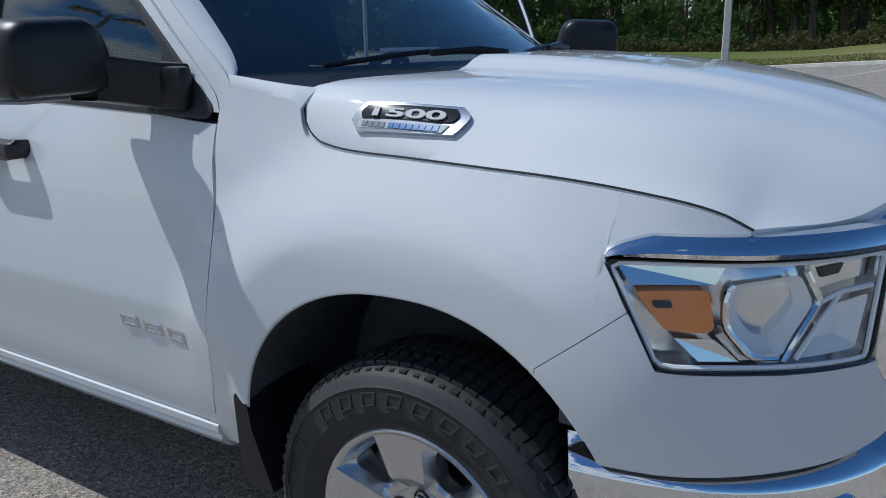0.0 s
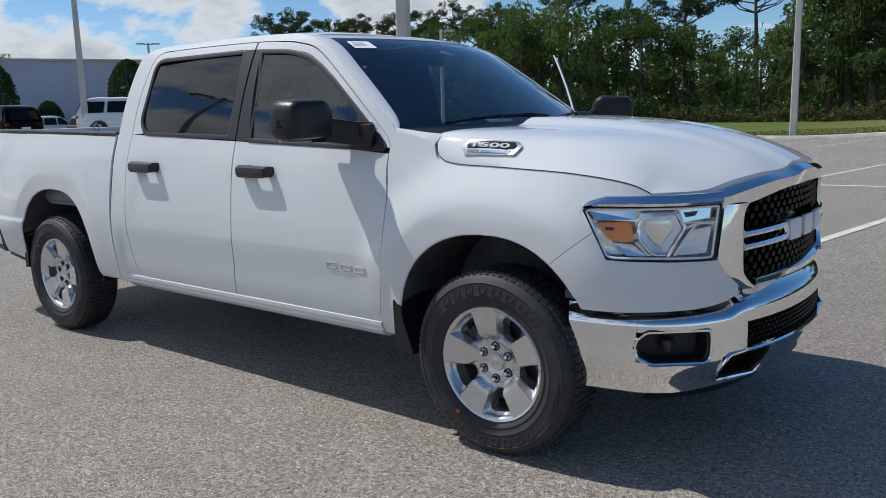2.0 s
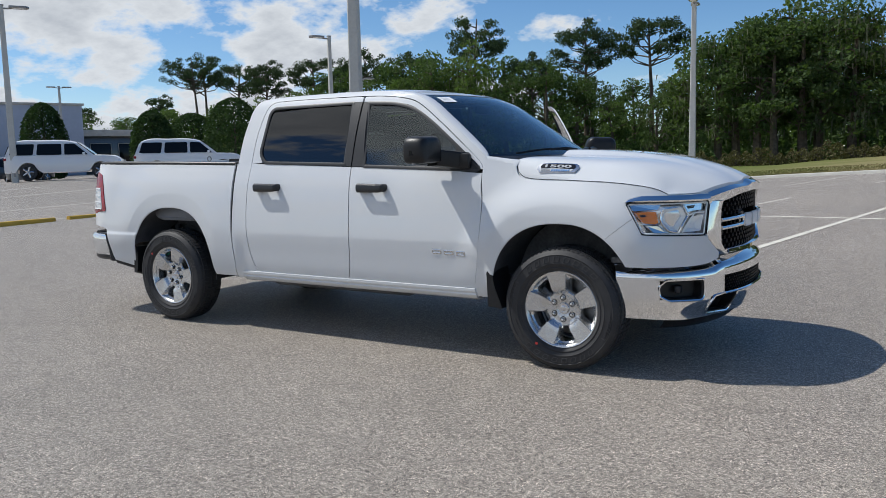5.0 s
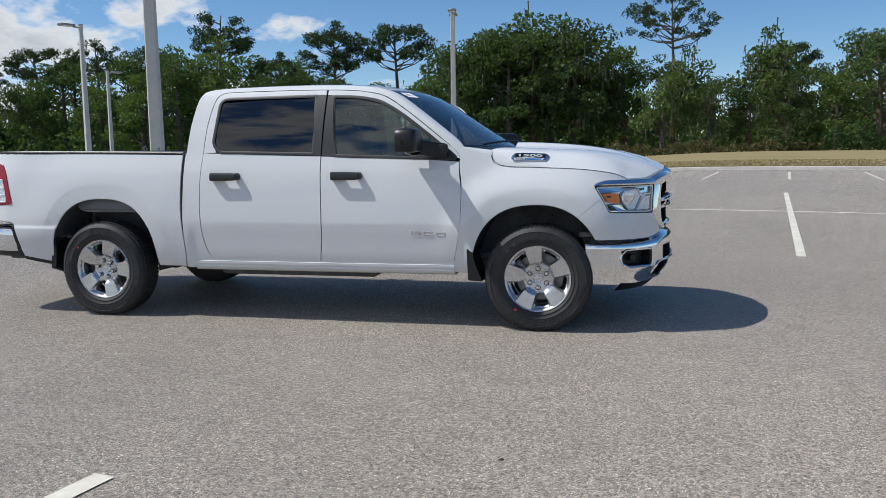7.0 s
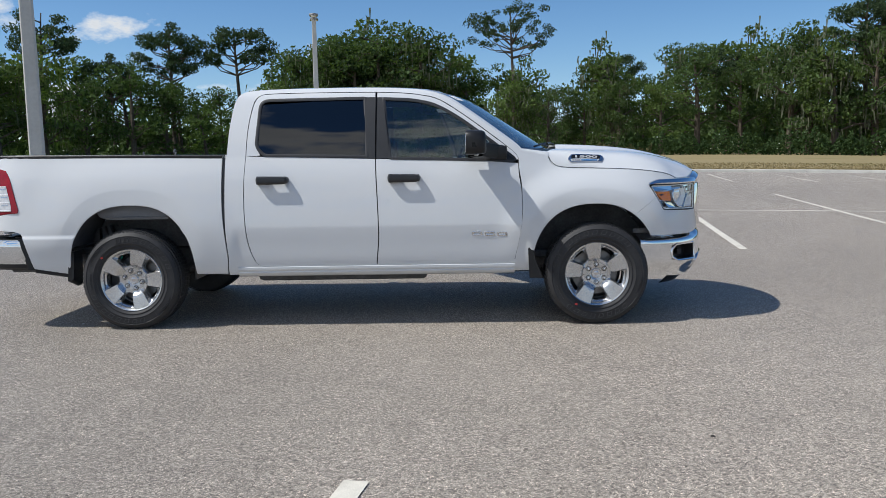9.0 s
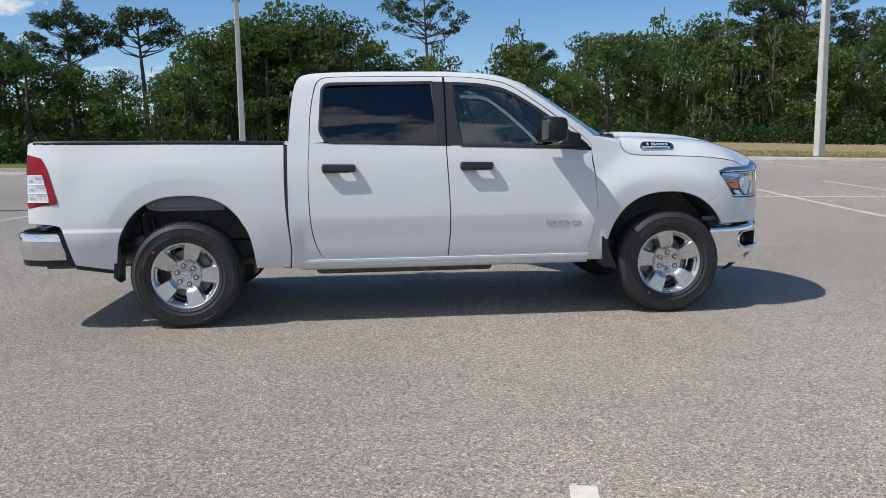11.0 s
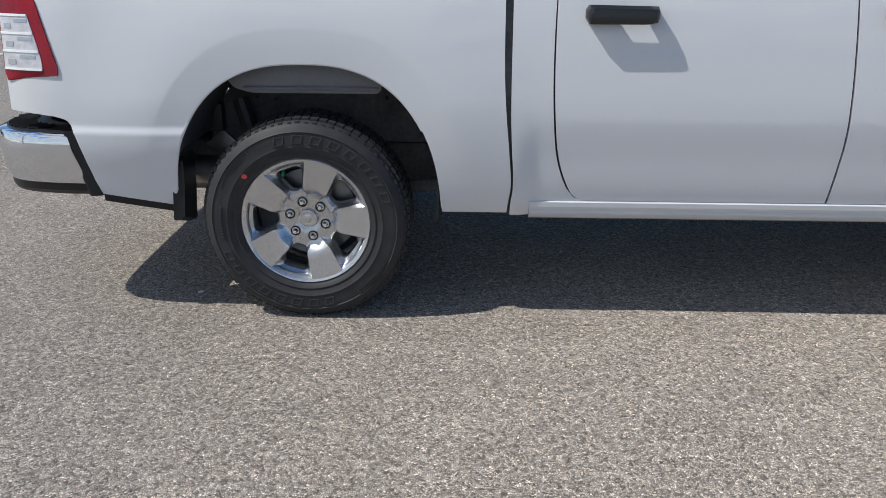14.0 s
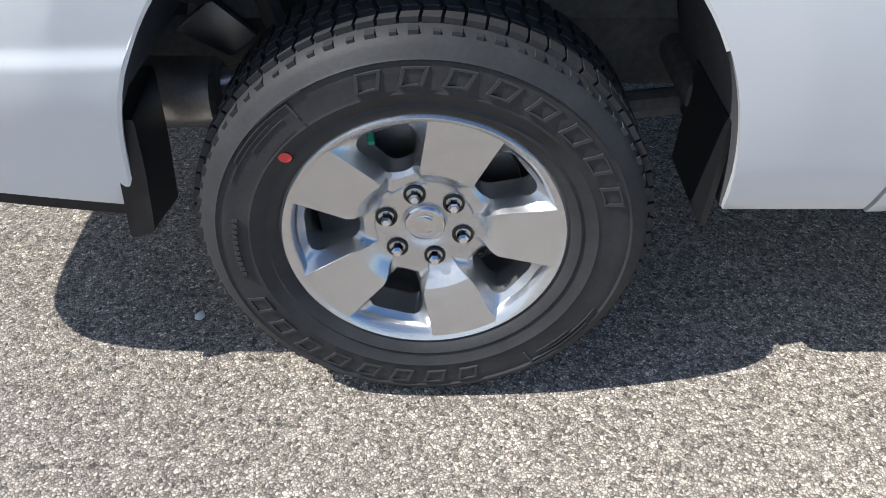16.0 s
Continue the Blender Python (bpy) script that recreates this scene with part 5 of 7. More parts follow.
for s in (-1, 1):
    rows = []
    for t in spread(0, 1, 30):
        x, y = rear_plan(t)
        rows.append([Vector((x + dx + 0.28 * t ** 4 * (0.737 - z), s * (y - dx), z)) for dx, z in ((0.075, 0.727), (0.022, 0.730), (0.006, 0.726), (0.0, 0.712), (-0.003, 0.66), (0.002, 0.57), (0.010, 0.535), (0.030, 0.528))])
    part("bumper_half", thicken(sheet(rows), (0.006, 0, 0)), CHROME, rb, "chrome rear bumper end")
    own = sheet([[Vector((x + 0.28 * (0.74 - z), s * y, z)) for x, y in ((-2.730, 0.996), (-2.720, 0.999), (-2.686, 0.990), (-2.678, 0.94))] for z in spread(0.735, 0.488, 10)])
    part("end_cap", thicken(own, (0, -s * 0.04, 0)), BLACK, rb, "black plastic bumper end")
    rows = []
    for t in spread(0, 1, 24):
        x, y = rear_plan(t)
        rows.append([Vector((x + 0.012 + 0.28 * t ** 4 * (0.737 - z), s * (y - 0.010 - d), z)) for z, d in ((0.545, 0.0), (0.505, 0.004), (0.487, 0.02))])
    part("bumper_skirt", thicken(sheet(rows), (0.02, -s * 0.02, 0)), BLACK, rb, "black lower bumper skirt")
    own = bmesh.new()
    for t in spread(0.30, 0.74, 9):
        x, y = rear_plan(t)
        tube([Vector((x + 0.03, s * (y - 0.03), 0.736)), Vector((x + 0.11, s * (y - 0.085), 0.738))], 0.008, own, n=5)
    part("tread_rib", own, BLACK, rb, "black ribs of the bumper step")
    rows = []
    for t in spread(0, 0.97, 20):
        x, y = rear_plan(t)
        rows.append([Vector((x + dx, s * (y - dx), 0.730)) for dx in (0.024, 0.07, 0.14)])
    part("step_pad", thicken(sheet(rows), (0, 0, 0.005)), BLACK, rb, "black plastic step pad")
tg = part("tailgate", box((-2.955, -0.80, 0.76), (-2.90, 0.80, 1.385), 0.012), PAINT, truck)
part("tailgate_latch", box((-2.965, -0.14, 1.25), (-2.95, 0.14, 1.33), 0.006), BLACK, tg)
part("bed_floor", box((-2.9, -0.8, 0.93), (-1.09, 0.8, 0.96)), TRIM, truck)
part("bed_front", box((-1.13, -0.8, 0.80), (-1.09, 0.8, 1.37), 0.006), PAINT, truck)
for s in (-1, 1):
    part("tie_ring", tube([Vector((-1.5 - 0.9 * (s > 0), s * 0.80 + 0.02 * math.cos(a), 1.40 + 0.02 * math.sin(a))) for a in spread(0, 2 * math.pi * 11 / 12, 12)], 0.005, n=6, closed=True), STEEL, truck)

# ---- mirrors ----
for s in (-1, 1):
    face = rounded([(0.960, 1.338), (1.005, 1.496), (1.045, 1.522), (1.228, 1.514), (1.260, 1.470), (1.258, 1.370), (1.228, 1.334)], [0.02, 0.04, 0.02, 0.028, 0.03, 0.035, 0.02], 5)
    cy, cz = 1.115, 1.427
    secs = []
    for x, k in ((0.832, 0.90), (0.830, 0.97), (0.838, 1.0), (0.890, 1.0), (0.925, 0.985), (0.950, 0.960), (0.966, 0.915), (0.976, 0.84), (0.982, 0.60)):
        secs.append([Vector((x, s * (cy + (p.x - cy) * k), cz + (p.y - cz) * k - 0.012 * (1 - k))) for p in face])
    own = sheet(secs, close_u=True)
    own.verts.ensure_lookup_table()
    n = len(face)
    own.faces.new([own.verts[i] for i in range(n)])
    own.faces.new([own.verts[len(own.verts) - n + i] for i in range(n)])
    mirror = part("side_mirror", own, BLACK, truck, "black plastic towing mirror", smooth=50)
    part("mirror_glass", prism([Vector((0.828, s * (y), z)) for y, z in rounded([(1.035, 1.350), (1.245, 1.355), (1.240, 1.490), (1.040, 1.495)], 0.025, 4)], (0.004, 0, 0)), CHROME, mirror)
    sec = [[Vector((x + p.x, s * y, z + p.y)) for p in rounded([(-0.06, -0.062), (0.055, -0.060), (0.06, 0.050), (-0.055, 0.056)], 0.014, 4)] for x, y, z in ((1.07, 0.895, 1.355), (1.02, 0.945, 1.360), (0.95, 0.99, 1.372), (0.905, 1.04, 1.380))]
    part("mirror_arm", sheet(sec, close_u=True), BLACK, mirror)
    part("mirror_foot", box((1.03, min(s * 0.90, s * 0.945), 1.292), (1.15, max(s * 0.90, s * 0.945), 1.40), 0.015), BLACK, mirror)
    lens = sheet([[Vector((x + 0.004, s * (y + 0.002), z + dz)) for x, y in ((0.885, 1.258), (0.925, 1.252), (0.952, 1.232), (0.965, 1.195), (0.970, 1.14), (0.972, 1.10))] for z, dz in ((1.392, 0.0), (1.424, 0.0))])
    part("turn_lamp", thicken(lens, (-0.012, 0, 0)), CAR_GLASS, mirror, "dark turn signal lens")
    if s > 0:
        rotated(mirror, s, -OPEN, HINGE)
    own = tube([Vector((0.90, s * 1.08, 1.328)), Vector((0.91, s * 1.20, 1.328)), Vector((0.92, s * 1.28, 1.335))], 0.007, n=6)
    part("lower_strip", own, LAMP_METAL, mirror)

# ---- wheels ----
def build_wheel(cx, s, spin):
    hub = thing("wheel", "silver five-spoke alloy wheel with black tyre", "")
    hub.parent = truck
    c = Vector((cx, 0, HUB_Z))
    def at(r, y, a):
        return Vector((cx + r * math.cos(a), s * y, HUB_Z + r * math.sin(a)))
    def turn(profile, n=72):
        return sheet([[at(r, y, 2 * math.pi * j / n) for j in range(n)] for r, y in profile], close_u=True)
    tyre = [(0.242, 0.985), (0.256, 1.006), (0.270, 1.014), (0.276, 1.011), (0.292, 1.017), (0.298, 1.021), (0.303, 1.019), (0.330, 1.023), (0.350, 1.020), (0.354, 1.023), (0.358, 1.019), (0.372, 1.012), (0.385, 0.996), (0.391, 0.972),
            (0.393, 0.95), (0.394, 0.90), (0.393, 0.84), (0.390, 0.80), (0.375, 0.775), (0.33, 0.765), (0.25, 0.79), (0.236, 0.80)]
    ty = part("tyre", turn(tyre, 96), RUBBER, hub, "black all-terrain tyre")
    own = bmesh.new()
    def block(a0, a1, y0, y1, r0, r1, skew=0.0):
        vs = []
        for r in (r0, r1):
            for a, y in ((a0, y0), (a1, y0), (a1 + skew, y1), (a0 + skew, y1)):
                vs.append(own.verts.new(at(r, y, a)))
        for f in ((0, 1, 2, 3), (4, 5, 6, 7), (0, 1, 5, 4), (1, 2, 6, 5), (2, 3, 7, 6), (3, 0, 4, 7)):
            own.faces.new([vs[i] for i in f])
    n = 76
    for k in range(n):
        a = 2 * math.pi * k / n
        d = 2 * math.pi / n
        block(a, a + d * 0.84, 0.940, 0.978, 0.390, 0.3995, d * 0.12)
        block(a + d * 0.1, a + d * (0.58 if k % 2 else 0.45), 0.976, 1.000, 0.376, 0.3888 if k % 2 else 0.3870)
        block(a + d * 0.4, a + d * 1.1, 0.906, 0.938, 0.394, 0.4015, -d * 0.25)
        block(a + d * 0.1, a + d * 0.8, 0.864, 0.897, 0.394, 0.4015, d * 0.25)
        block(a + d * 0.3, a + d, 0.800, 0.853, 0.390, 0.4005, -d * 0.12)
    part("tread", own, RUBBER, ty, smooth=0)
    # raised moulding as plain blocks round the wall
    own = bmesh.new()
    def arc(a0, a1, r0, r1, h=1.5):
        m = max(2, int(abs(a1 - a0) / 2) + 1)
        for i in range(m):
            b0, b1 = radians(a0 + (a1 - a0) * i / m), radians(a0 + (a1 - a0) * (i + 1) / m)
            rows = [at(r0, 1.0245, b0), at(r1, 1.0245, b0), at(r1, 1.0245, b1), at(r0, 1.0245, b1)]
            vs = [own.verts.new(p) for p in rows]
            ws2 = [own.verts.new(p - Vector((0, s * 0.006, 0))) for p in rows]
            own.faces.new(vs)
            for q in range(4):
                own.faces.new((vs[q], vs[(q + 1) % 4], ws2[(q + 1) % 4], ws2[q]))
    def slant(a0, a1, r0, r1, lean):
        rows = [at(r0, 1.0245, radians(a0)), at(r1, 1.0245, radians(a0 + lean)), at(r1, 1.0245, radians(a1 + lean)), at(r0, 1.0245, radians(a1))]
        vs = [own.verts.new(p) for p in rows]
        ws2 = [own.verts.new(p - Vector((0, s * 0.006, 0))) for p in rows]
        own.faces.new(vs)
        for q in range(4):
            own.faces.new((vs[q], vs[(q + 1) % 4], ws2[(q + 1) % 4], ws2[q]))
    g = spin * 57.3
    for start, count, size, r0, r1 in ((108, 8, 10.5, 0.312, 0.343), (288, 8, 10.0, 0.312, 0.342)):
        for i in range(count):
            b = start - (i * size * 1.15 if True else 0) + g
            w, bar = size * 0.66, size * 0.10
            lean = -size * 0.16
            slant(b, b - bar, r0, r1, lean)
            slant(b - w + bar, b - w, r0, r1, lean)
            arc(b - bar + lean, b - w + bar + lean, r1 - 0.0030, r1)
            arc(b - bar, b - w + bar, r0, r0 + 0.0030)
    for b in (125, 305):
        arc(b + g, b + g + 24, 0.3455, 0.3475); arc(b + g, b + g + 0.8, 0.320, 0.345); arc(b + g + 4, b + g + 18, 0.330, 0.332); arc(b + g + 8, b + g + 30, 0.338, 0.3395)
        arc(b + 175 + g, b + 190 + g, 0.352, 0.355)
    for i in range(11):
        arc(168 + g + i * 2.1, 169.2 + g + i * 2.1, 0.318, 0.327)
    tagged(part("wall_moulding", own, LETTER, ty, "raised moulding on the tyre wall", smooth=0), kind="stuff")
    dot = bmesh.new()
    a = radians(140 if cx < 0 else 235)
    q = at(0.284, 1.0165, a)
    dot.faces.new([dot.verts.new(q + Vector((0.011 * math.cos(b), 0, 0.009 * math.sin(b)))) for b in spread(0, 2 * math.pi * 13 / 14, 14)])
    part("paint_mark", thicken(dot, (0, s * 0.0015, 0)), RED_DOT, ty, "red paint mark")
    # rim: lip, barrel, spokes, hub
    lip = [(0.236, 0.80), (0.222, 0.82), (0.218, 0.90), (0.220, 0.950), (0.226, 0.985), (0.235, 0.998), (0.246, 1.003), (0.252, 0.998), (0.252, 0.985), (0.244, 0.975)]
    part("rim", turn(lip, 96), ALLOY, hub, "silver painted rim")
    face = curve([(0.0, 0.955), (0.090, 0.957), (0.100, 0.961), (0.126, 0.984), (0.16, 0.990), (0.20, 0.995), (0.245, 1.000)])
    hw = curve([(0.086, 0.022), (0.105, 0.027), (0.118, 0.036), (0.135, 0.046), (0.16, 0.051), (0.20, 0.057), (0.246, 0.065)])
    rim_r, hub_r = 0.246, 0.086
    rads = [hub_r, 0.094, 0.102, 0.110, 0.118, 0.128, 0.14, 0.16, 0.18, 0.205, 0.228, rim_r]
    def flat(e, t, r, b, y):
        return Vector((cx, 0, HUB_Z)) + e * r + t * b + Vector((0, s * y, 0))
    def axes(a):
        return Vector((math.cos(a), 0, math.sin(a))), Vector((-math.sin(a), 0, math.cos(a)))
    for k in range(5):
        a = spin + 2 * math.pi * k / 5
        e, t = axes(a)
        sk = sheet([[flat(e, t, math.sqrt(max(r * r - b * b * hw(r) ** 2, 0.0)), b * hw(r), face(r)) for b in (-1, -0.5, 0, 0.5, 1)] for r in rads])
        part("spoke", thicken(sk, (0, -s * 0.03, 0)), ALLOY, hub, smooth=18)
        # the bevelled frame of the opening between this spoke and the next
        mid = a + math.pi / 5
        em, tm = axes(mid)
        e2, t2 = axes(a + 2 * math.pi / 5)
        def edge(e, t, r, side):
            w = hw(r)
            return e * math.sqrt(r * r - w * w) + t * w * side, r
        outer = [edge(e, t, r, 1) for r in rads]
        a0, a1 = a + math.asin(hw(rim_r) / rim_r), a + 2 * math.pi / 5 - math.asin(hw(rim_r) / rim_r)
        outer += [(axes(q)[0] * rim_r, rim_r) for q in spread(a0, a1, 12)[1:-1]]
        outer += [edge(e2, t2, r, -1) for r in rads[::-1]]
        b0, b1 = a + math.asin(hw(hub_r) / hub_r), a + 2 * math.pi / 5 - math.asin(hw(hub_r) / hub_r)
        outer += [(axes(q)[0] * hub_r, hub_r) for q in spread(b1, b0, 7)[1:-1]]
        hole = rounded([(0.116, -0.020), (0.190, -0.054), (0.212, -0.044), (0.212, 0.044), (0.190, 0.054), (0.116, 0.020)], [0.016, 0.02, 0.014, 0.014, 0.02, 0.016], 5)
        cu, cv = 0.170, 0.0
        rows = []
        for q, r in outer:
            u, v = q.dot(em) - cu, q.dot(tm) - cv
            best = None
            for h0, h1 in zip(hole, hole[1:] + hole[:1]):
                x0, z0, x1, z1 = h0.x - cu, h0.y - cv, h1.x - cu, h1.y - cv
                den = u * (z1 - z0) - v * (x1 - x0)
                if abs(den) < 1e-12:
                    continue
                tt = (x0 * (z1 - z0) - z0 * (x1 - x0)) / den
                kk = (x0 * v - z0 * u) / den
                if tt > 0 and -1e-6 <= kk <= 1 + 1e-6 and (best is None or tt > best):
                    best = tt
            best = min(best or 0.6, 0.96)
            c2 = em * cu + tm * cv
            w = c2 + (q - c2) * best
            y = face(r)
            low = 0.968 if r > 0.20 else 0.958
            low = min(low, y - 0.004)
            o = Vector((cx, 0, HUB_Z))
            rows.append([o + q + Vector((0, s * y, 0)), o + q.lerp(w, 0.08) + Vector((0, s * (y - 0.002), 0)), o + q.lerp(w, 0.75) + Vector((0, s * (low + 0.003), 0)), o + w + Vector((0, s * (low - 0.004), 0)), o + w + Vector((0, s * 0.905, 0))])
        part("spoke_frame", sheet(rows, close_v=True), ALLOY, hub, smooth=24)
    hubp = [(0.0, 0.948), (0.040, 0.949), (0.044, 0.952), (0.060, 0.956), (0.088, 0.957), (0.094, 0.950), (0.096, 0.90), (0.0, 0.88)]
    part("hub", turn(hubp, 60), ALLOY, hub, smooth=40)
    cap = [(0.0, 0.9575), (0.012, 0.957), (0.020, 0.954), (0.026, 0.9555), (0.033, 0.955), (0.037, 0.951), (0.038, 0.945)]
    cc = part("centre_cap", turn(cap, 40), CHROME_SOFT, hub, "satin chrome centre cap")
    part("cap_ring", tube([at(0.033, 0.9555, x) for x in spread(0, 2 * math.pi * 39 / 40, 40)], 0.0016, n=5, closed=True), CHROME, cc)
    part("cap_boss", prism([at(0.0, 0.955, 0) + Vector((x, 0, z)) for x, z in ((-0.014, 0.012), (0, 0.018), (0.014, 0.012), (0.009, -0.004), (0, -0.016), (-0.009, -0.004))], (0, s * 0.004, 0), 0.0015), CHROME_SOFT, cc)
    for k in range(6):
        a = (radians(44) if cx < 0 else radians(30)) + 2 * math.pi * k / 6
        p = at(0.0705, 0.0, a)
        nut = lathe([(0.0, 0.022), (0.007, 0.021), (0.0105, 0.016), (0.011, 0.0), (0.0145, -0.002), (0.0145, -0.006)], 6)
        nut.transform(Matrix.Translation((p.x, s * 0.956, p.z)) @ Matrix.Diagonal((1, s, 1, 1)))
        ln = part("lug_nut", nut, CHROME, hub, "chrome lug nut", smooth=25)
        # raised black ring draws the dark of the nut's sunken pocket
        ring = lathe([(0.0150, 0.0030), (0.0195, 0.0028), (0.0200, -0.002), (0.0, -0.002)], 20)
        ring.transform(Matrix.Translation((p.x, s * 0.9575, p.z)) @ Matrix.Diagonal((1, s, 1, 1)))
        part("lug_recess_ring", ring, GLOSS_BLACK, ln)
    part("brake_disc", turn([(0.06, 0.86), (0.178, 0.86), (0.18, 0.855), (0.18, 0.838), (0.178, 0.833), (0.06, 0.833)], 60), STEEL, hub)
    cal = bmesh.new()
    ca = radians(165 if cx > 0 else 195)
    rows = [[at(r, y, ca + da) for r, y in ((0.115, 0.83), (0.115, 0.905), (0.15, 0.915), (0.20, 0.90), (0.205, 0.83))] for da in spread(-0.42, 0.42, 9)]
    sheet(rows, cal, close_u=True)
    part("caliper", cal, STEEL if cx > 0 else TRIM, hub)
    part("drum_shield", turn([(0.05, 0.80), (0.205, 0.80), (0.212, 0.815), (0.212, 0.79)], 48), DARK, hub)
    vst = at(0.205, 0.93, radians(116) if cx < 0 else radians(300))
    part("valve", tube([vst, vst + Vector((0.004, s * 0.028, -0.012))], 0.006, n=6), GREEN_CAP if cx < 0 else BLACK, hub, "green valve cap" if cx < 0 else "")


for s in (-1, 1):
    build_wheel(WHEEL_X, s, radians(26))
    build_wheel(-WHEEL_X, s, radians(0.5))

# ---- underside ----
part("floor_pan", box((-1.35, -0.74, 0.50), (2.30, 0.74, 0.56), 0.02), DARK, truck)
part("rear_pan", box((-2.85, -0.48, 0.50), (-1.36, 0.48, 0.56), 0.02), DARK, truck)
for s in (-1, 1):
    part("frame_rail", box((-2.95, min(s * 0.42, s * 0.52), 0.44), (2.45, max(s * 0.42, s * 0.52), 0.60), 0.01), DARK, truck)
    part("leaf_arm", tube([Vector((-2.55, s * 0.62, 0.55)), Vector((-2.2, s * 0.62, 0.46)), Vector((-1.836, s * 0.62, 0.40)), Vector((-1.3, s * 0.6, 0.45))], 0.03, n=8), DARK, truck)
    part("shock", tube([Vector((-2.03, s * 0.66, 0.36)), Vector((-2.16, s * 0.62, 0.80))], 0.032, n=10), TRIM, truck)
    part("lower_arm", tube([Vector((1.836, s * 0.80, 0.30)), Vector((1.75, s * 0.42, 0.42))], 0.035, n=8), DARK, truck)
part("rear_axle", tube([Vector((-1.836, -0.80, HUB_Z)), Vector((-1.836, 0.80, HUB_Z))], 0.05, n=12), DARK, truck)
part("differential", lathe([(0.0, 0.13), (0.10, 0.10), (0.15, 0.0), (0.10, -0.10), (0.0, -0.13)], 20, (-1.836, 0.1, HUB_Z)), DARK, truck)
part("muffler", tube([Vector((-2.24, -0.66, 0.50)), Vector((-2.25, -0.66, 0.50)), Vector((-2.60, -0.66, 0.50)), Vector((-2.63, -0.66, 0.50))], [0.06, 0.07, 0.07, 0.06], n=20), EXHAUST, truck, "dull steel muffler")
part("muffler_pipe", tube([Vector((-2.26, -0.65, 0.51)), Vector((-2.18, -0.62, 0.52)), Vector((-2.05, -0.55, 0.58))], 0.026, n=12), EXHAUST, truck)
part("heat_shield", prism([Vector((x, -0.60, z)) for x, z in ((-2.33, 0.60), (-2.25, 0.665), (-2.17, 0.59), (-2.23, 0.545))], (0, 0.02, 0), 0.004), STEEL, truck)
part("spring_mount", box((-2.32, -0.62, 0.66), (-2.24, -0.56, 0.78), 0.012), TRIM, truck)
# added block out of view, stops sun passing inside the rear bumper
part("rear_crossmember", box((-2.88, -0.86, 0.45), (-2.64, 0.86, 0.57), 0.02), DARK, truck)
# added filler blocks, stop sun falling through between cab and bed
for s in (-1, 1):
    part("cab_mount", box((-1.14, min(s * 0.70, s * 0.93), 0.45), (-0.98, max(s * 0.70, s * 0.93), 0.60), 0.015), DARK, truck)
part("side_tank", box((-0.9, -0.72, 0.33), (0.5, -0.40, 0.48), 0.04), DARK, truck)
part("transmission", box((-0.2, -0.2, 0.30), (1.5, 0.25, 0.55), 0.06), DARK, truck)

# ---- cabin ----
def seat_back(name, x, y0, y1, zb, zt, lean):
    own = bmesh.new()
    rows = []
    for t in spread(0, 1, 8):
        z = zb + (zt - zb) * t
        k = 1 - 0.22 * t ** 3
        ym = (y0 + y1) / 2
        hwid = (y1 - y0) / 2 * k
        d = 0.11 * (1 - 0.35 * t)
        sec = rounded([(-d, -hwid), (d, -hwid), (d * 0.6, 0), (d, hwid), (-d, hwid)], 0.05, 4)
        rows.append([Vector((x - lean * t + p.x, ym + p.y, z)) for p in sec])
    sheet(rows, own, close_u=True)
    own.verts.ensure_lookup_table()
    n = len(rows[0])
    own.faces.new([own.verts[len(own.verts) - n + i] for i in range(n)])
    ob = part(name, own, SEAT, truck, "dark grey cloth seat back")
    return ob


for y in (-0.40, 0.40):
    sb = seat_back("seat_back", 0.16, y - 0.26, y + 0.26, 1.0, 1.56, 0.16)
    part("headrest", box((-0.06, y - 0.13, 1.58), (0.04, y + 0.13, 1.76), 0.045), SEAT, sb)
    part("headrest_post", tube([Vector((-0.01, y, 1.50)), Vector((-0.01, y, 1.62))], 0.012, n=6), STEEL, sb)
    part("seat_cushion", box((0.15, y - 0.26, 0.88), (0.68, y + 0.26, 1.05), 0.06), SEAT, truck)
bench = seat_back("rear_bench", -0.72, -0.66, 0.66, 0.98, 1.55, 0.14)
for y in (-0.42, 0.42):
    part("headrest", box((-0.93, y - 0.13, 1.55), (-0.84, y + 0.13, 1.70), 0.04), SEAT, bench)
part("bench_cushion", box((-0.72, -0.66, 0.88), (-0.2, 0.66, 1.04), 0.06), SEAT, truck)
rows = [[Vector((x, y, z - 0.02 * (abs(y) / 0.8) ** 2)) for x, z in ((0.88, 0.95), (0.84, 1.16), (0.88, 1.27), (1.0, 1.315), (1.2, 1.325), (1.45, 1.36))] for y in spread(-0.80, 0.80, 17)]
dash = part("dashboard", thicken(sheet(rows), (0, 0, -0.03)), CABIN, truck)
part("cluster_hood", box((0.85, 0.22, 1.25), (1.02, 0.58, 1.36), 0.04), CABIN, dash)
part("console", box((0.0, -0.13, 0.75), (0.95, 0.13, 1.08), 0.03), CABIN, truck)
m = pose(0.72, 0.40, 1.22, 0, -66, 0)
ring = tube([m @ Vector((0.185 * math.cos(a), 0.185 * math.sin(a), 0)) for a in spread(0, 2 * math.pi * 35 / 36, 36)], 0.016, n=8, closed=True)
for a in (0.2, 2.94, 4.71):
    tube([m @ Vector((0, 0, -0.02)), m @ Vector((0.18 * math.cos(a), 0.18 * math.sin(a), 0))], 0.018, ring, n=6)
wheel_ob = part("steering_wheel", ring, CABIN, truck, "dark steering wheel")
part("wheel_boss", box((-0.07, -0.07, -0.04), (0.07, 0.07, 0.01), 0.02, turn=m), CABIN, wheel_ob)
part("headliner", box((-0.98, -0.58, 1.800), (0.42, 0.58, 1.813), 0.004), SEAT, truck)
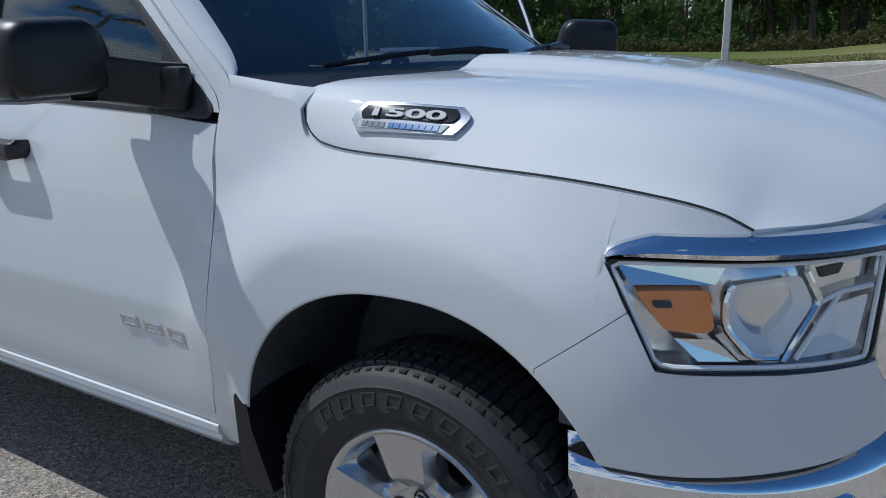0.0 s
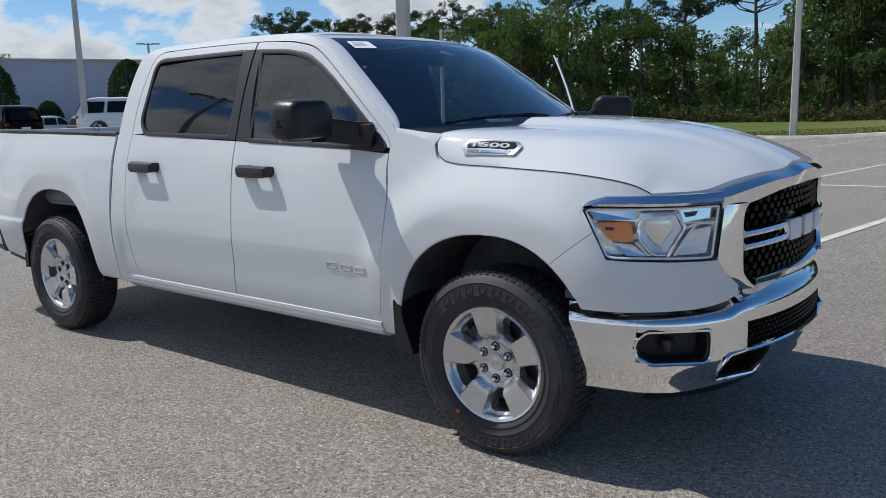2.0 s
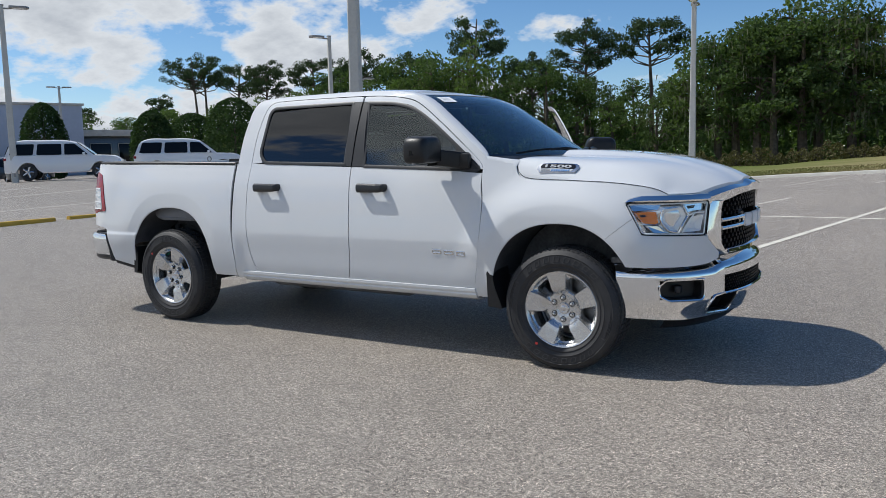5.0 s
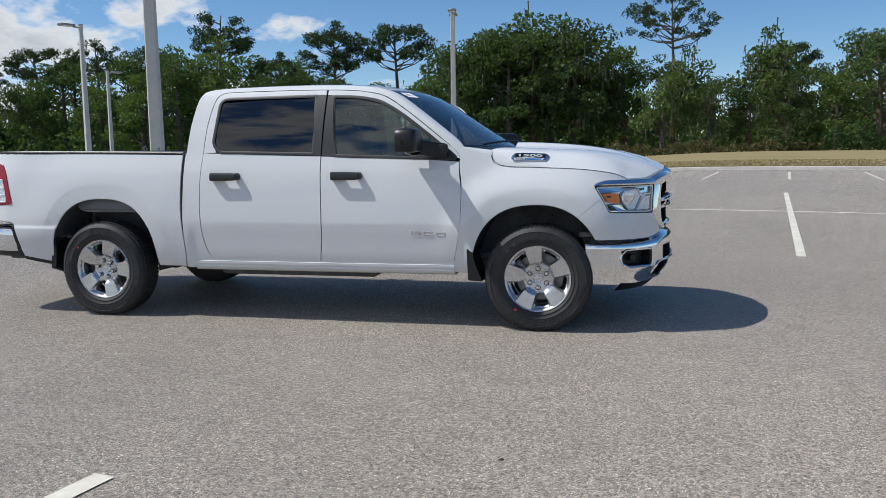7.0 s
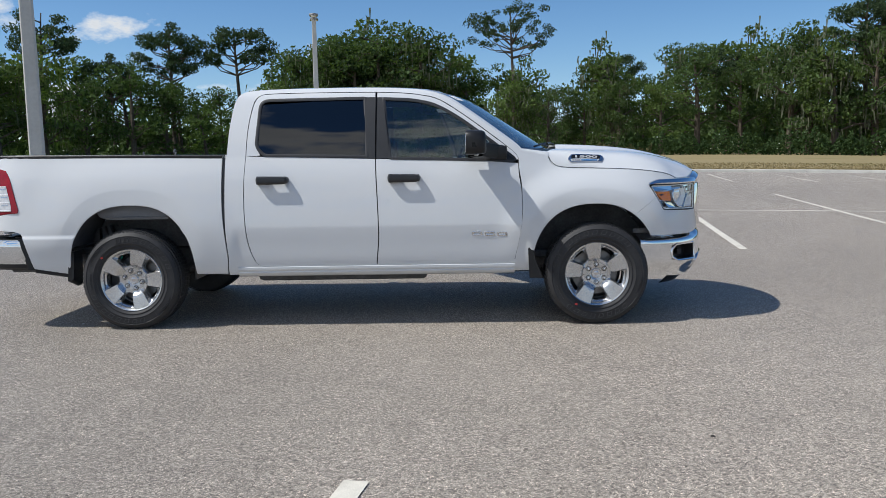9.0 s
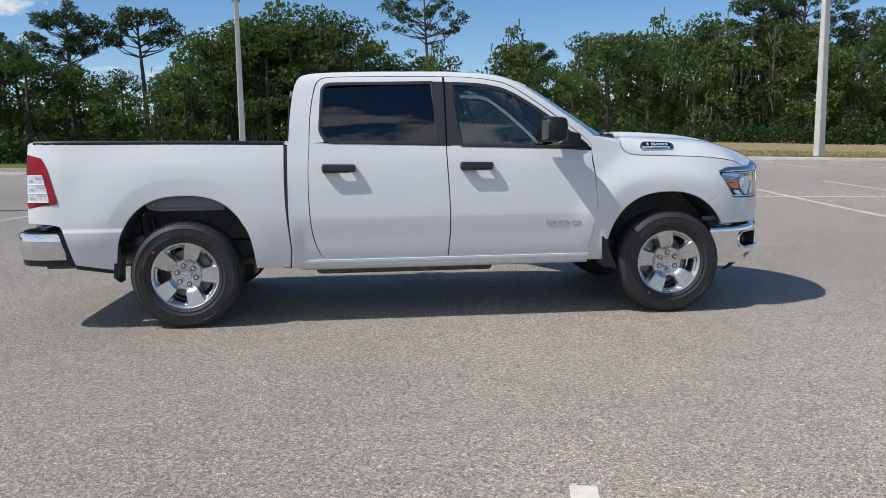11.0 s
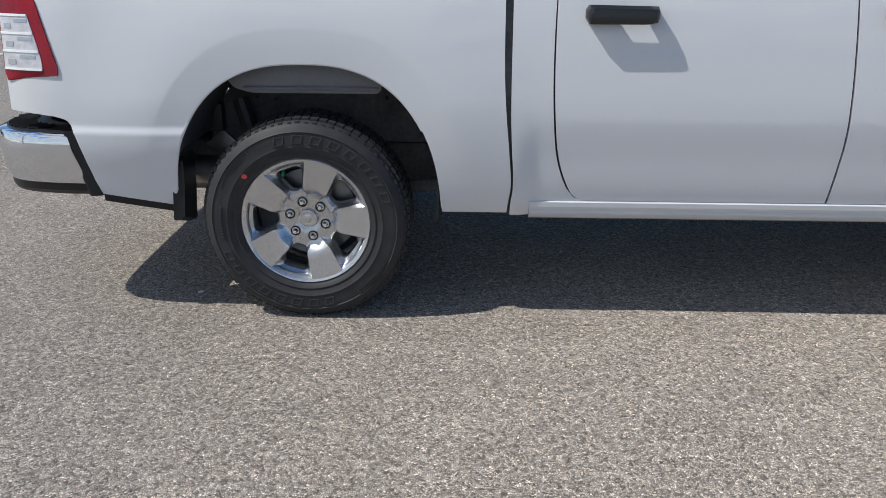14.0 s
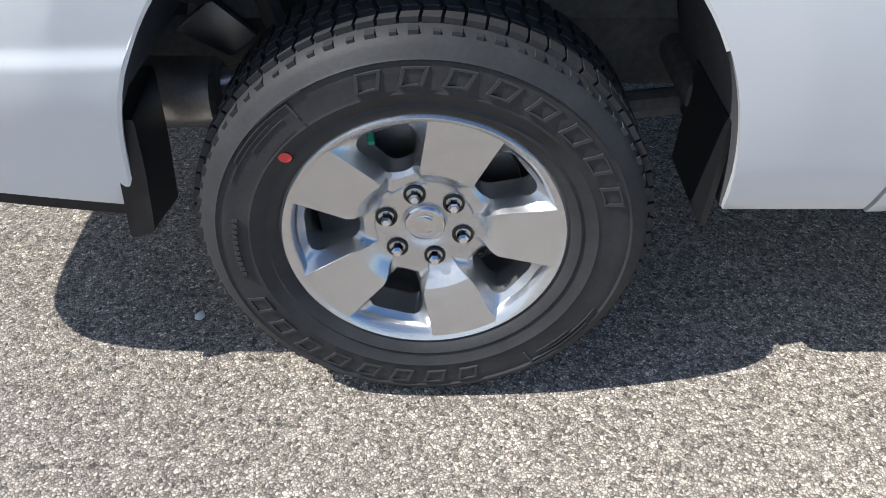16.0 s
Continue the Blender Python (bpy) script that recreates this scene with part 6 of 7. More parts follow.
part("cabin_floor", box((-1.0, -0.86, 0.56), (1.25, 0.86, 0.60), 0.01), CABIN, truck)
part("firewall", box((1.22, -0.84, 0.60), (1.26, 0.84, 1.30), 0.01), CABIN, truck)


# ---- the lot ----
TURN = radians(-9.8)
E1, E2 = Vector((math.cos(TURN), math.sin(TURN), 0)), Vector((-math.sin(TURN), math.cos(TURN), 0))
slope_at = curve([(-2.0, 0.0), (-1.0, -0.001), (-0.6, -0.005), (-0.17, -0.011), (-0.04, -0.003), (0.1, 0.005), (0.25, 0.0065), (0.45, 0.003), (0.65, -0.003), (1.0, -0.004)])


def rise(x, y):
    """The lot and the verge roll gently."""
    swell = 0.65 * math.exp(-((x + 29.0) ** 2 + (y - 19.5) ** 2) / 150.0)
    return slope_at(x / (y + 7.0)) * (min(y, 170.0) - 3.0) + swell * step(3, 8, y) if y > 3.0 else 0.0


def lot(p, q, dz=0.0):
    v = E1 * p + E2 * q
    return Vector((v.x, v.y, rise(v.x, v.y) + dz))


ps = [-900, -420, -200, -140, -110, -90, -75, -60, -50, -42, -36] + list(range(-32, 46, 1)) + [48, 54, 62, 72, 85, 100, 140, 200, 420, 900]
qs2 = [-700, -300, -120, -60, -30, -20, -12, -8, -5] + spread(-2, 37.1, 36) + [37.26, 39, 42, 46, 52, 60, 68, 78, 90, 105, 120, 140, 165, 200, 400, 1200]
bm = bmesh.new()
grid = [[bm.verts.new(lot(p, q, 0.13 * step(37.1, 37.26, q) * (1 if p > -28 else 0.0))) for p in ps] for q in qs2]
for i in range(len(qs2) - 1):
    for j in range(len(ps) - 1):
        f = bm.faces.new((grid[i][j], grid[i][j + 1], grid[i + 1][j + 1], grid[i + 1][j]))
        green = qs2[i] >= 37.2 and ps[j] >= -30 or qs2[i] >= 60
        f.material_index = 1 if green else 0
ground = finish("ground", bm, ASPHALT, None, "pale worn asphalt lot with mown grass beyond the kerb", 60, "ground", "", "structure")
ground.data.materials.append(GRASS)


def flat_strip(name, a, b, width, mat, lift=0.006):
    """A painted line from a to b in the lot's own directions."""
    (p0, q0), (p1, q1) = a, b
    d = Vector((p1 - p0, q1 - q0))
    n = max(2, int(d.length / 1.5) + 1)
    w = Vector((-d.y, d.x)).normalized() * width / 2
    rows = []
    for t in spread(0, 1, n):
        c = Vector((p0, q0)) + d * t
        rows.append([lot(c.x + w.x * k, c.y + w.y * k, lift) for k in (-1, 1)])
    return rows


def road_line(a, b, width=0.11, mat=None):
    bm = sheet(flat_strip("", a, b, width, mat))
    bmesh.ops.recalc_face_normals(bm, faces=bm.faces[:])
    return finish("painted_line", bm, mat or WHITE_LINE, None, "white painted parking line on asphalt" if mat is None else "yellow painted line on asphalt", 60, "road marking", "parking lines", "structure")


for k in range(-3, 9):
    p = 3.80 + 3.08 * k
    road_line((p + 0.05, 4.3), (p - 0.16, 17.5))
road_line((-8.9, 4.3), (-8.9, 15.2))
for k in range(-8, 12):
    p = 3.74 + 3.05 * k
    road_line((p, 25.6), (p, 33.5))
road_line((-9.5, 11.2), (29.5, 11.2), 0.16)
for k in range(-1, 0):
    road_line((1.045, -3.92), (1.045, -14.5))


def world_line(a, b, width=0.11, mat=None):
    pa, pb = Vector((*a, 0)), Vector((*b, 0))
    return road_line((pa.dot(E1), pa.dot(E2)), (pb.dot(E1), pb.dot(E2)), width, mat)


for x, y0, y1 in ((-14.4, 5.6, 11.0), (-18.1, 5.0, 16.0), (-22.9, 9.0, 19.0), (-26.0, 6.0, 13.0)):
    world_line((x, y0), (x, y1))
# kerb of cast lengths
for i in range(-10, 30):
    p0 = i * 3.0
    bm = bmesh.new()
    prof = ((37.06, -0.05), (37.08, 0.12), (37.11, 0.148), (37.23, 0.150), (37.26, 0.10), (37.26, -0.05))
    sheet([[lot(p, q, z) for q, z in prof] for p in spread(p0 + 0.006, p0 + 2.994, 3)], bm)
    finish("kerb", bm, CONCRETE, None, "pale cast concrete kerb along the grass", 40, "kerb", "kerb lengths", "structure")
    gut = sheet(flat_strip("", (p0 + 0.004, 36.82), (p0 + 2.996, 36.82), 0.46, None, 0.006))
    finish("gutter", gut, CONCRETE, None, "pale concrete gutter beside the kerb", 40, "gutter", "gutter lengths", "structure")


def wheel_stop(x, y, a):
    bm = bmesh.new()
    sec = rounded([(-0.09, 0), (-0.06, 0.11), (0.06, 0.11), (0.09, 0)], 0.02, 3)
    rows = [[Vector((p.x, t, p.y)) for p in sec] for t in (-0.9, -0.88, 0.88, 0.9)]
    sheet(rows, bm, close_u=True)
    bm.verts.ensure_lookup_table()
    n = len(sec)
    bm.faces.new(bm.verts[:n]); bm.faces.new(bm.verts[-n:])
    ob = finish("wheel_stop", bm, YELLOW_LINE, None, "low yellow-painted concrete wheel stop", 35, "wheel stop", "wheel stops")
    ob.matrix_basis = pose(x, y, 0, 0, 0, a)
    return ob


wheel_stop(-13.9, 2.60, 1); wheel_stop(-13.93, 4.75, 1); wheel_stop(-14.0, 6.95, 1)
# grit and small marks on the asphalt
def speck(x, y, r, mat, label):
    bm = bmesh.new()
    top = bm.verts.new((0, 0, r * 0.5))
    vs = [bm.verts.new((r * random.uniform(0.7, 1.2) * math.cos(a), r * random.uniform(0.5, 1.0) * math.sin(a), 0)) for a in spread(0, 2 * math.pi * 7 / 8, 8)]
    for i in range(8):
        bm.faces.new((vs[i], vs[(i + 1) % 8], top))
    ob = finish("stone_chip", bm, mat, None, label, 60, "pebble", "loose chips")
    ob.matrix_basis = pose(x, y, 0.002, 0, 0, random.uniform(0, 90))


speck(-2.354, -0.784, 0.016, PAPER, "pale stone chip lying on asphalt")
speck(1.974, -3.536, 0.016, SPECK, "dark crumb of tar on asphalt")
speck(-1.30, -1.42, 0.007, PAPER, "pale stone chip lying on asphalt")
speck(3.9, 6.0, 0.05, PAPER, "pale stone chip lying on asphalt")


# ---- lamp posts ----
def lamp_post(x, y, h, wide, heads, turn):
    """A square tapered post with one or two flat lamp heads."""
    z = rise(x, y)
    post = thing("street_lamp", "tapered pale concrete lamp post with flat grey lamp head", "street lamp", "lot lamp posts", pose(x, y, z, 0, 0, turn))
    bm = bmesh.new()
    sheet([[Vector((sx * w, sy * w, zz)) for sx, sy in ((-1, -0.8), (-0.8, -1), (0.8, -1), (1, -0.8), (1, 0.8), (0.8, 1), (-0.8, 1), (-1, 0.8))] for w, zz in ((wide / 2, -0.1), (wide / 2 * 0.92, h * 0.3), (wide / 2 * 0.66, h))], bm, close_u=True)
    part("pole", bm, POLE, post, smooth=20)
    part("base_cover", box((-wide * 0.12, -wide / 2 - 0.012, 0.25), (wide * 0.16, -wide / 2 + 0.02, 0.55), 0.004), LAMP_METAL, post)
    part("pole_cap", box((-wide * 0.38, -wide * 0.38, h), (wide * 0.38, wide * 0.38, h + 0.05), 0.01), LAMP_METAL, post)
    for k in heads:
        part("arm", tube([Vector((0, 0, h - 0.12)), Vector((k * 0.35, 0, h - 0.10)), Vector((k * 0.5, 0, h - 0.06))], 0.04, n=8), LAMP_METAL, post)
        outline = rounded([(k * 0.30, -0.20), (k * 1.0, -0.26), (k * 1.15, 0.0), (k * 1.0, 0.26), (k * 0.30, 0.20)], 0.08, 4)
        hd = part("lamp_head", prism([(p.x, p.y, h - 0.09) for p in outline], (0, 0, 0.10), 0.02), LAMP_METAL, post, "flat grey lamp head")
        part("lamp_glass", box((min(k * 0.42, k * 0.92), -0.16, h - 0.105), (max(k * 0.42, k * 0.92), 0.16, h - 0.088), 0.005), LAMP_WHITE, hd)


lamp_post(-9.1, 11.2, 9.5, 0.32, (-1, 1), 20)
lamp_post(-7.9, 40.1, 9.8, 0.36, (-1, 1), 100)
lamp_post(24.2, 36.0, 12.0, 0.45, (-1, 1), 100)
lamp_post(-24.4, 28.9, 7.6, 0.26, (-1,), 60)
lamp_post(-34.7, 45.2, 7.6, 0.26, (1,), 60)
lamp_post(-31.8, 15.3, 7.8, 0.30, (-1, 1), 60)
lamp_post(-69.2, 42.4, 8.7, 0.3, (-1, 1), 60)
lamp_post(-15.5, -9.7, 9.0, 0.24, (-1, 1), 118)


# ---- trees and woods ----
def leaf_mesh(name, centres, sizes, mat, rng, flat=0.0, long=1.0):
    """Small bent leaf sprays, four-cornered and folded, at the centres."""
    n = len(centres)
    axis = rng.normal(size=(n, 3)); axis[:, 2] *= (1 - flat)
    axis /= np.linalg.norm(axis, axis=1)[:, None] + 1e-9
    other = rng.normal(size=(n, 3))
    other -= axis * (axis * other).sum(1)[:, None]
    other /= np.linalg.norm(other, axis=1)[:, None] + 1e-9
    nor = np.cross(axis, other)
    s = np.asarray(sizes)[:, None]
    j = rng.uniform(0.6, 1.1, size=(n, 4))[:, :, None]
    a = centres + axis * s * j[:, 0] * long
    b = centres + other * s * 0.55 * j[:, 1] + nor * s * 0.22
    c = centres - axis * s * j[:, 2] * long
    d = centres - other * s * 0.55 * j[:, 3] + nor * s * 0.18
    vs = np.stack([a, b, c, d], 1).reshape(-1, 3)
    me = bpy.data.meshes.new(name)
    me.from_pydata(vs.tolist(), [], (np.arange(n * 4).reshape(-1, 4)).tolist())
    me.materials.append(mat)
    return me


def grow(rng, h, crown_base, spread_r, limbs, trunk_r, bend=0.25):
    """A trunk with limbs: returns its bmesh and the limb ends."""
    bm = bmesh.new()
    off = rng.normal(size=2) * bend
    pts = [Vector((off[0] * (t ** 2), off[1] * (t ** 2) + 0.15 * math.sin(t * 4), h * t)) for t in spread(0, 1, 9)]
    tube(pts, [trunk_r * (1.25 - t * 1.1) + 0.012 for t in spread(0, 1, 9)], bm, n=7)
    ends = []
    for i in range(limbs):
        t = crown_base + (0.97 - crown_base) * (i + rng.uniform(0, 1)) / limbs
        k = t * 8
        p = pts[int(k)].lerp(pts[min(int(k) + 1, 8)], k - int(k))
        a = rng.uniform(0, 2 * math.pi)
        reach = spread_r * rng.uniform(0.55, 1.0) * (1 - 0.45 * ((t - crown_base) / (1 - crown_base)) ** 2)
        up = rng.uniform(0.05, 0.5) * reach
        e = p + Vector((math.cos(a) * reach, math.sin(a) * reach, up))
        m = p.lerp(e, 0.5) + Vector((0, 0, rng.uniform(-0.05, 0.25) * reach))
        tube([p, m, e], [trunk_r * 0.38 * (1 - t * 0.6), trunk_r * 0.22, 0.015], bm, n=5, cap=False)
        ends.append((p, m, e, reach))
    return bm, ends, pts


def oak(name, seed, h, r, n, mat, moss=False):
    rng = np.random.default_rng(seed)
    tree = thing(name, "leafy broad-crowned oak at the wood's edge", "tree", "wood edge trees")
    bm, ends, pts = grow(rng, h * 0.92, 0.22, r, 20, 0.16 + h * 0.012)
    part("trunk", bm, BARK, tree, "grey-brown trunk and limbs")
    cs, sz = [], []
    blobs = []
    for p, m, e, reach in ends:
        for q in (m.lerp(e, 0.3), e):
            blobs.append((np.array(q) + rng.normal(size=3) * 0.3, rng.uniform(0.55, 1.05) * (0.6 + 0.12 * r)))
    for i in range(6):
        q = pts[-1] if i < 2 else pts[-2]
        blobs.append((np.array(q) + rng.normal(size=3) * 0.6, rng.uniform(0.6, 1.0)))
    per = n // len(blobs)
    for c, br in blobs:
        d = rng.normal(size=(per, 3)); d /= np.linalg.norm(d, axis=1)[:, None]
        rad = br * rng.uniform(0.35, 1.0, size=(per, 1)) ** 0.5
        cs.append(c + d * rad * (1.25, 1.25, 0.75))
        sz.append(rng.uniform(0.10, 0.26, per))
    me = leaf_mesh("crown", np.concatenate(cs), np.concatenate(sz), mat, rng)
    ob = new("crown", me); ob.parent = tree
    if moss:
        mb = []
        for c, br in blobs[::2]:
            for _ in range(12):
                p = c + rng.normal(size=3) * br * 0.6
                mb.append((p, rng.uniform(0.4, 1.3)))
        bm = bmesh.new()
        for p, ln in mb:
            w = 0.06
            a, b = rng.uniform(-0.1, 0.1, 2)
            vs = [bm.verts.new(v) for v in ((p[0] - w, p[1], p[2]), (p[0] + w, p[1] + w, p[2]), (p[0] + w * 0.5 + a, p[1], p[2] - ln * 0.6), (p[0] + a + b, p[1] + b, p[2] - ln))]
            bm.faces.new(vs)
        tagged(part("hanging_moss", bm, MOSS, tree, "grey hanging moss", smooth=0), kind="stuff")
    return tree


def pine(name, seed, h, base=0.62, r=2.6, limbs=13):
    """A bare trunk under an open umbrella of forking limbs with flat needle clumps at their ends."""
    rng = np.random.default_rng(seed)
    tree = thing(name, "tall slender pine with an open crown", "tree", "tall pines")
    bm = bmesh.new()
    off = rng.normal(size=2) * 0.45
    pts = [Vector((off[0] * t ** 2, off[1] * t ** 2 + 0.12 * math.sin(t * 5), h * 0.97 * t)) for t in spread(0, 1, 11)]
    tube(pts, [0.23 * (1.2 - t * 1.05) + 0.015 for t in spread(0, 1, 11)], bm, n=7)
    clumps = []
    mid, tall = (base + 1.0) / 2 * h - 0.2, (1.0 - base) / 2 * h
    for i in range(limbs * 3):
        a, up = i * 2.39996 + rng.uniform(-0.4, 0.4), rng.uniform(-0.55, 1.0)
        flat, k = math.sqrt(1 - min(up * up, 0.96)), rng.uniform(0.66, 1.08)
        e = Vector((off[0] * 0.7 + math.cos(a) * r * flat * k, off[1] * 0.7 + math.sin(a) * r * flat * k, mid + tall * up * k))
        root = max(base * 0.97, (e.z - rng.uniform(0.25, 0.6) * r) / h)
        q = min(root / 0.97, 0.96) * 10
        p = pts[int(q)].lerp(pts[min(int(q) + 1, 10)], q - int(q))
        if i % 3 != 2:
            m = p.lerp(e, 0.55) + Vector((rng.uniform(-0.2, 0.2), rng.uniform(-0.2, 0.2), -0.10 * r * flat))
            tube([p, m, e], [0.075, 0.045, 0.012], bm, n=5, cap=False)
            clumps.append((p.lerp(e, 0.72) + Vector((0, 0, 0.1)), rng.uniform(0.26, 0.46)))
        clumps.append((e, rng.uniform(0.45, 0.80)))
    part("trunk", bm, BARK, tree, "straight bare trunk with forking limbs")
    cs, sz = [], []
    for c, br in clumps:
        n = int(170 * br)
        d = rng.normal(size=(n, 3)); d /= np.linalg.norm(d, axis=1)[:, None]
        cs.append(np.array(c) + d * br * rng.uniform(0.15, 1.0, size=(n, 1)) ** 0.6 * (1.2, 1.2, 0.72))
        sz.append(rng.uniform(0.08, 0.17, n))
    me = leaf_mesh("crown", np.concatenate(cs), np.concatenate(sz), NEEDLE, rng, long=1.2)
    ob = new("crown", me); ob.parent = tree
    return tree


EYE = Vector((2.5, -6.9))
FAR = 1.45


def spot(az, dist):
    """A place at az degrees right of north and dist metres from the middle of the walk."""
    a = radians(az)
    x, y = EYE.x + FAR * dist * math.sin(a), EYE.y + FAR * dist * math.cos(a)
    return x, y, rise(x, y)


def stand(tree, az, dist, scale, turn, first):
    x, y, z = spot(az, dist)
    m = pose(x, y, z - 0.05, 0, 0, turn)
    scale *= FAR * (1.1 if az < -2 else 0.92)
    if first:
        tree.matrix_basis = m
        tree.scale = (scale, scale, scale)
        return tree
    ob = copy_thing(tree, m)
    ob.scale = (scale, scale, scale)
    return ob


rt = random.Random(4)
oaks = [oak("oak_tree", 11, 11.0, 4.2, 3900, LEAF), oak("oak_tree", 12, 10.2, 4.6, 3900, LEAF, True), oak("oak_tree", 13, 9.2, 3.6, 3600, LEAF_LIGHT), oak("oak_tree", 14, 11.6, 3.8, 3900, LEAF),
        oak("oak_tree", 15, 8.0, 3.4, 3000, LEAF_LIGHT, True), oak("oak_tree", 16, 10.8, 4.4, 3900, LEAF, True)]
pines = [pine("pine_tree", 21, 15.0, 0.66, 3.0, 12), pine("pine_tree", 22, 16.5, 0.66, 4.6, 12), pine("pine_tree", 23, 14.0, 0.60, 2.9, 15), pine("pine_tree", 24, 13.0, 0.68, 3.2, 11)]
used = set()


# height of the wood's top along its front
skyline = curve([(-75, 8), (-50, 8.5), (-44, 9.5), (-41, 12), (-38, 14.6), (-33, 16.2), (-29.5, 17.6), (-26, 16.2), (-20.5, 14.8), (-17, 12.8), (-14.8, 13), (-12.4, 17.5), (-10, 20.5), (-6.7, 21), (-4, 19.2), (-0.5, 15.8), (1.2, 13.2), (3.7, 14), (5.2, 13), (6.4, 10), (7.8, 10.4), (9.2, 14), (11.7, 12.4), (13.7, 15.4), (16, 16.6), (30, 17), (60, 16)])


def put(kind, i, az, dist, scale=1.0, turn=None):
    key = (kind, i)
    src = (oaks if kind == "oak" else pines)[i]
    if kind == "oak":
        scale *= skyline(az) * dist / 83.0 / ((11.0, 10.6, 9.6, 11.6, 9.0, 10.8)[i] * FAR * (1.1 if az < -2 else 0.92))
    stand(src, az, dist, scale, rt.uniform(0, 360) if turn is None else turn, key not in used)
    used.add(key)


# the front of the wood, then rows behind it
az = -52.0
k = 0
while az < 42:
    put("oak", k % 6 if rt.random() < 0.7 else rt.randrange(6), az, rt.uniform(80, 86) + (6 if az < -38 else 0), rt.uniform(0.72, 1.0))
    az += rt.uniform(2.1, 3.0)
    k += 1
az = -55.0
while az < 44:
    put("oak", rt.randrange(6), az, rt.uniform(93, 106), rt.uniform(0.88, 1.05))
    az += rt.uniform(2.3, 3.2)
for az, d, i, sc in ((2.5, 84, 1, 1.07), (-28.6, 96, 0, 1.06), (-20.8, 92, 2, 1.04), (-16.4, 92, 3, 1.14), (9.7, 90, 3, 0.92), (16.1, 90, 0, 0.82), (25.0, 86, 2, 1.18), (27.5, 88, 1, 1.1), (31.0, 92, 0, 1.0),
                     (-50.0, 112, 2, 0.62), (-47.6, 108, 1, 0.80), (-46.9, 112, 0, 0.88), (-45.0, 110, 3, 0.94), (-43.0, 104, 2, 0.86), (-55, 130, 3, 0.64), (-36.0, 100, 0, 0.86), (-33.0, 99, 2, 0.9), (-39.5, 103, 3, 0.95), (-24.5, 96, 2, 0.85)):
    put("pine", i, az, d, sc)
for az, d, i, sc in ((-9.5, 82, 3, 0.98), (-6.8, 83, 0, 1.0), (-4.0, 84, 5, 1.0), (-12.0, 84, 1, 1.0), (9.4, 84, 4, 1.15), (22.0, 84, 5, 1.0), (33.0, 84, 3, 1.0), (-64.8, 100, 0, 1.18), (-63.2, 101, 3, 1.12), (-61.5, 104, 1, 0.95), (-58, 96, 0, 0.85)):
    put("oak", i, az, d, sc)


# scrub and hedge at the foot of the wood
def scrub(name, mat, label, az0, az1, dist, depth, height, n, size, seed):
    rng = np.random.default_rng(seed)
    az = rng.uniform(az0, az1, n)
    d = (dist + rng.uniform(0, depth, n)) * FAR
    height, size = height * FAR, size * FAR
    a = np.radians(az)
    x, y = EYE.x + d * np.sin(a), EYE.y + d * np.cos(a)
    wave = 0.72 + 0.28 * np.sin(az * 2.3 + 1.0) * np.sin(az * 0.9) + 0.12 * np.sin(az * 9.1)
    wave = wave * np.array([min(1.0, skyline(a) / 16.5) for a in az])
    z = np.array([rise(p, q) for p, q in zip(x, y)]) + height * wave * rng.uniform(0, 1, n) ** 0.8
    me = leaf_mesh(name, np.stack([x, y, z], 1), rng.uniform(size * 0.6, size * 1.4, n), mat, rng)
    return tagged(new(name, me), label, "shrub", "", "stuff")


scrub("scrub", DRY, "tangled dry scrub along the wood's edge", -22, 12, 76.0, 2.0, 1.7, 9000, 0.15, 1)
scrub("hedge", SHRUB, "dense green hedge along the wood's edge", -70, -12, 77.0, 2.5, 2.3, 16000, 0.16, 2)
scrub("hedge", SHRUB, "dense green hedge along the wood's edge", 9, 50, 76.0, 2.5, 2.6, 14000, 0.16, 3)
scrub("undergrowth", LEAF, "dark undergrowth between the trees", -70, 50, 84.0, 26.0, 5.0, 42000, 0.34, 4)
scrub("far_woods", LEAF, "dark mass of woods behind the front trees", -72, 54, 112.0, 10.0, 10.6, 42000, 0.55, 5)

# grass blades on the verge, nearest the kerb
rng = np.random.default_rng(9)
n = 26000
gp = rng.uniform(-20, 40, n); gq = 37.3 + rng.uniform(0, 1, n) ** 1.6 * 16
pos = np.array([lot(a, b, 0.15) for a, b in zip(gp, gq)])
me = leaf_mesh("verge_grass", pos, rng.uniform(0.03, 0.08, n), BLADES, rng)
tagged(new("verge_grass", me), "short mown grass of the verge", "grass", "", "stuff")


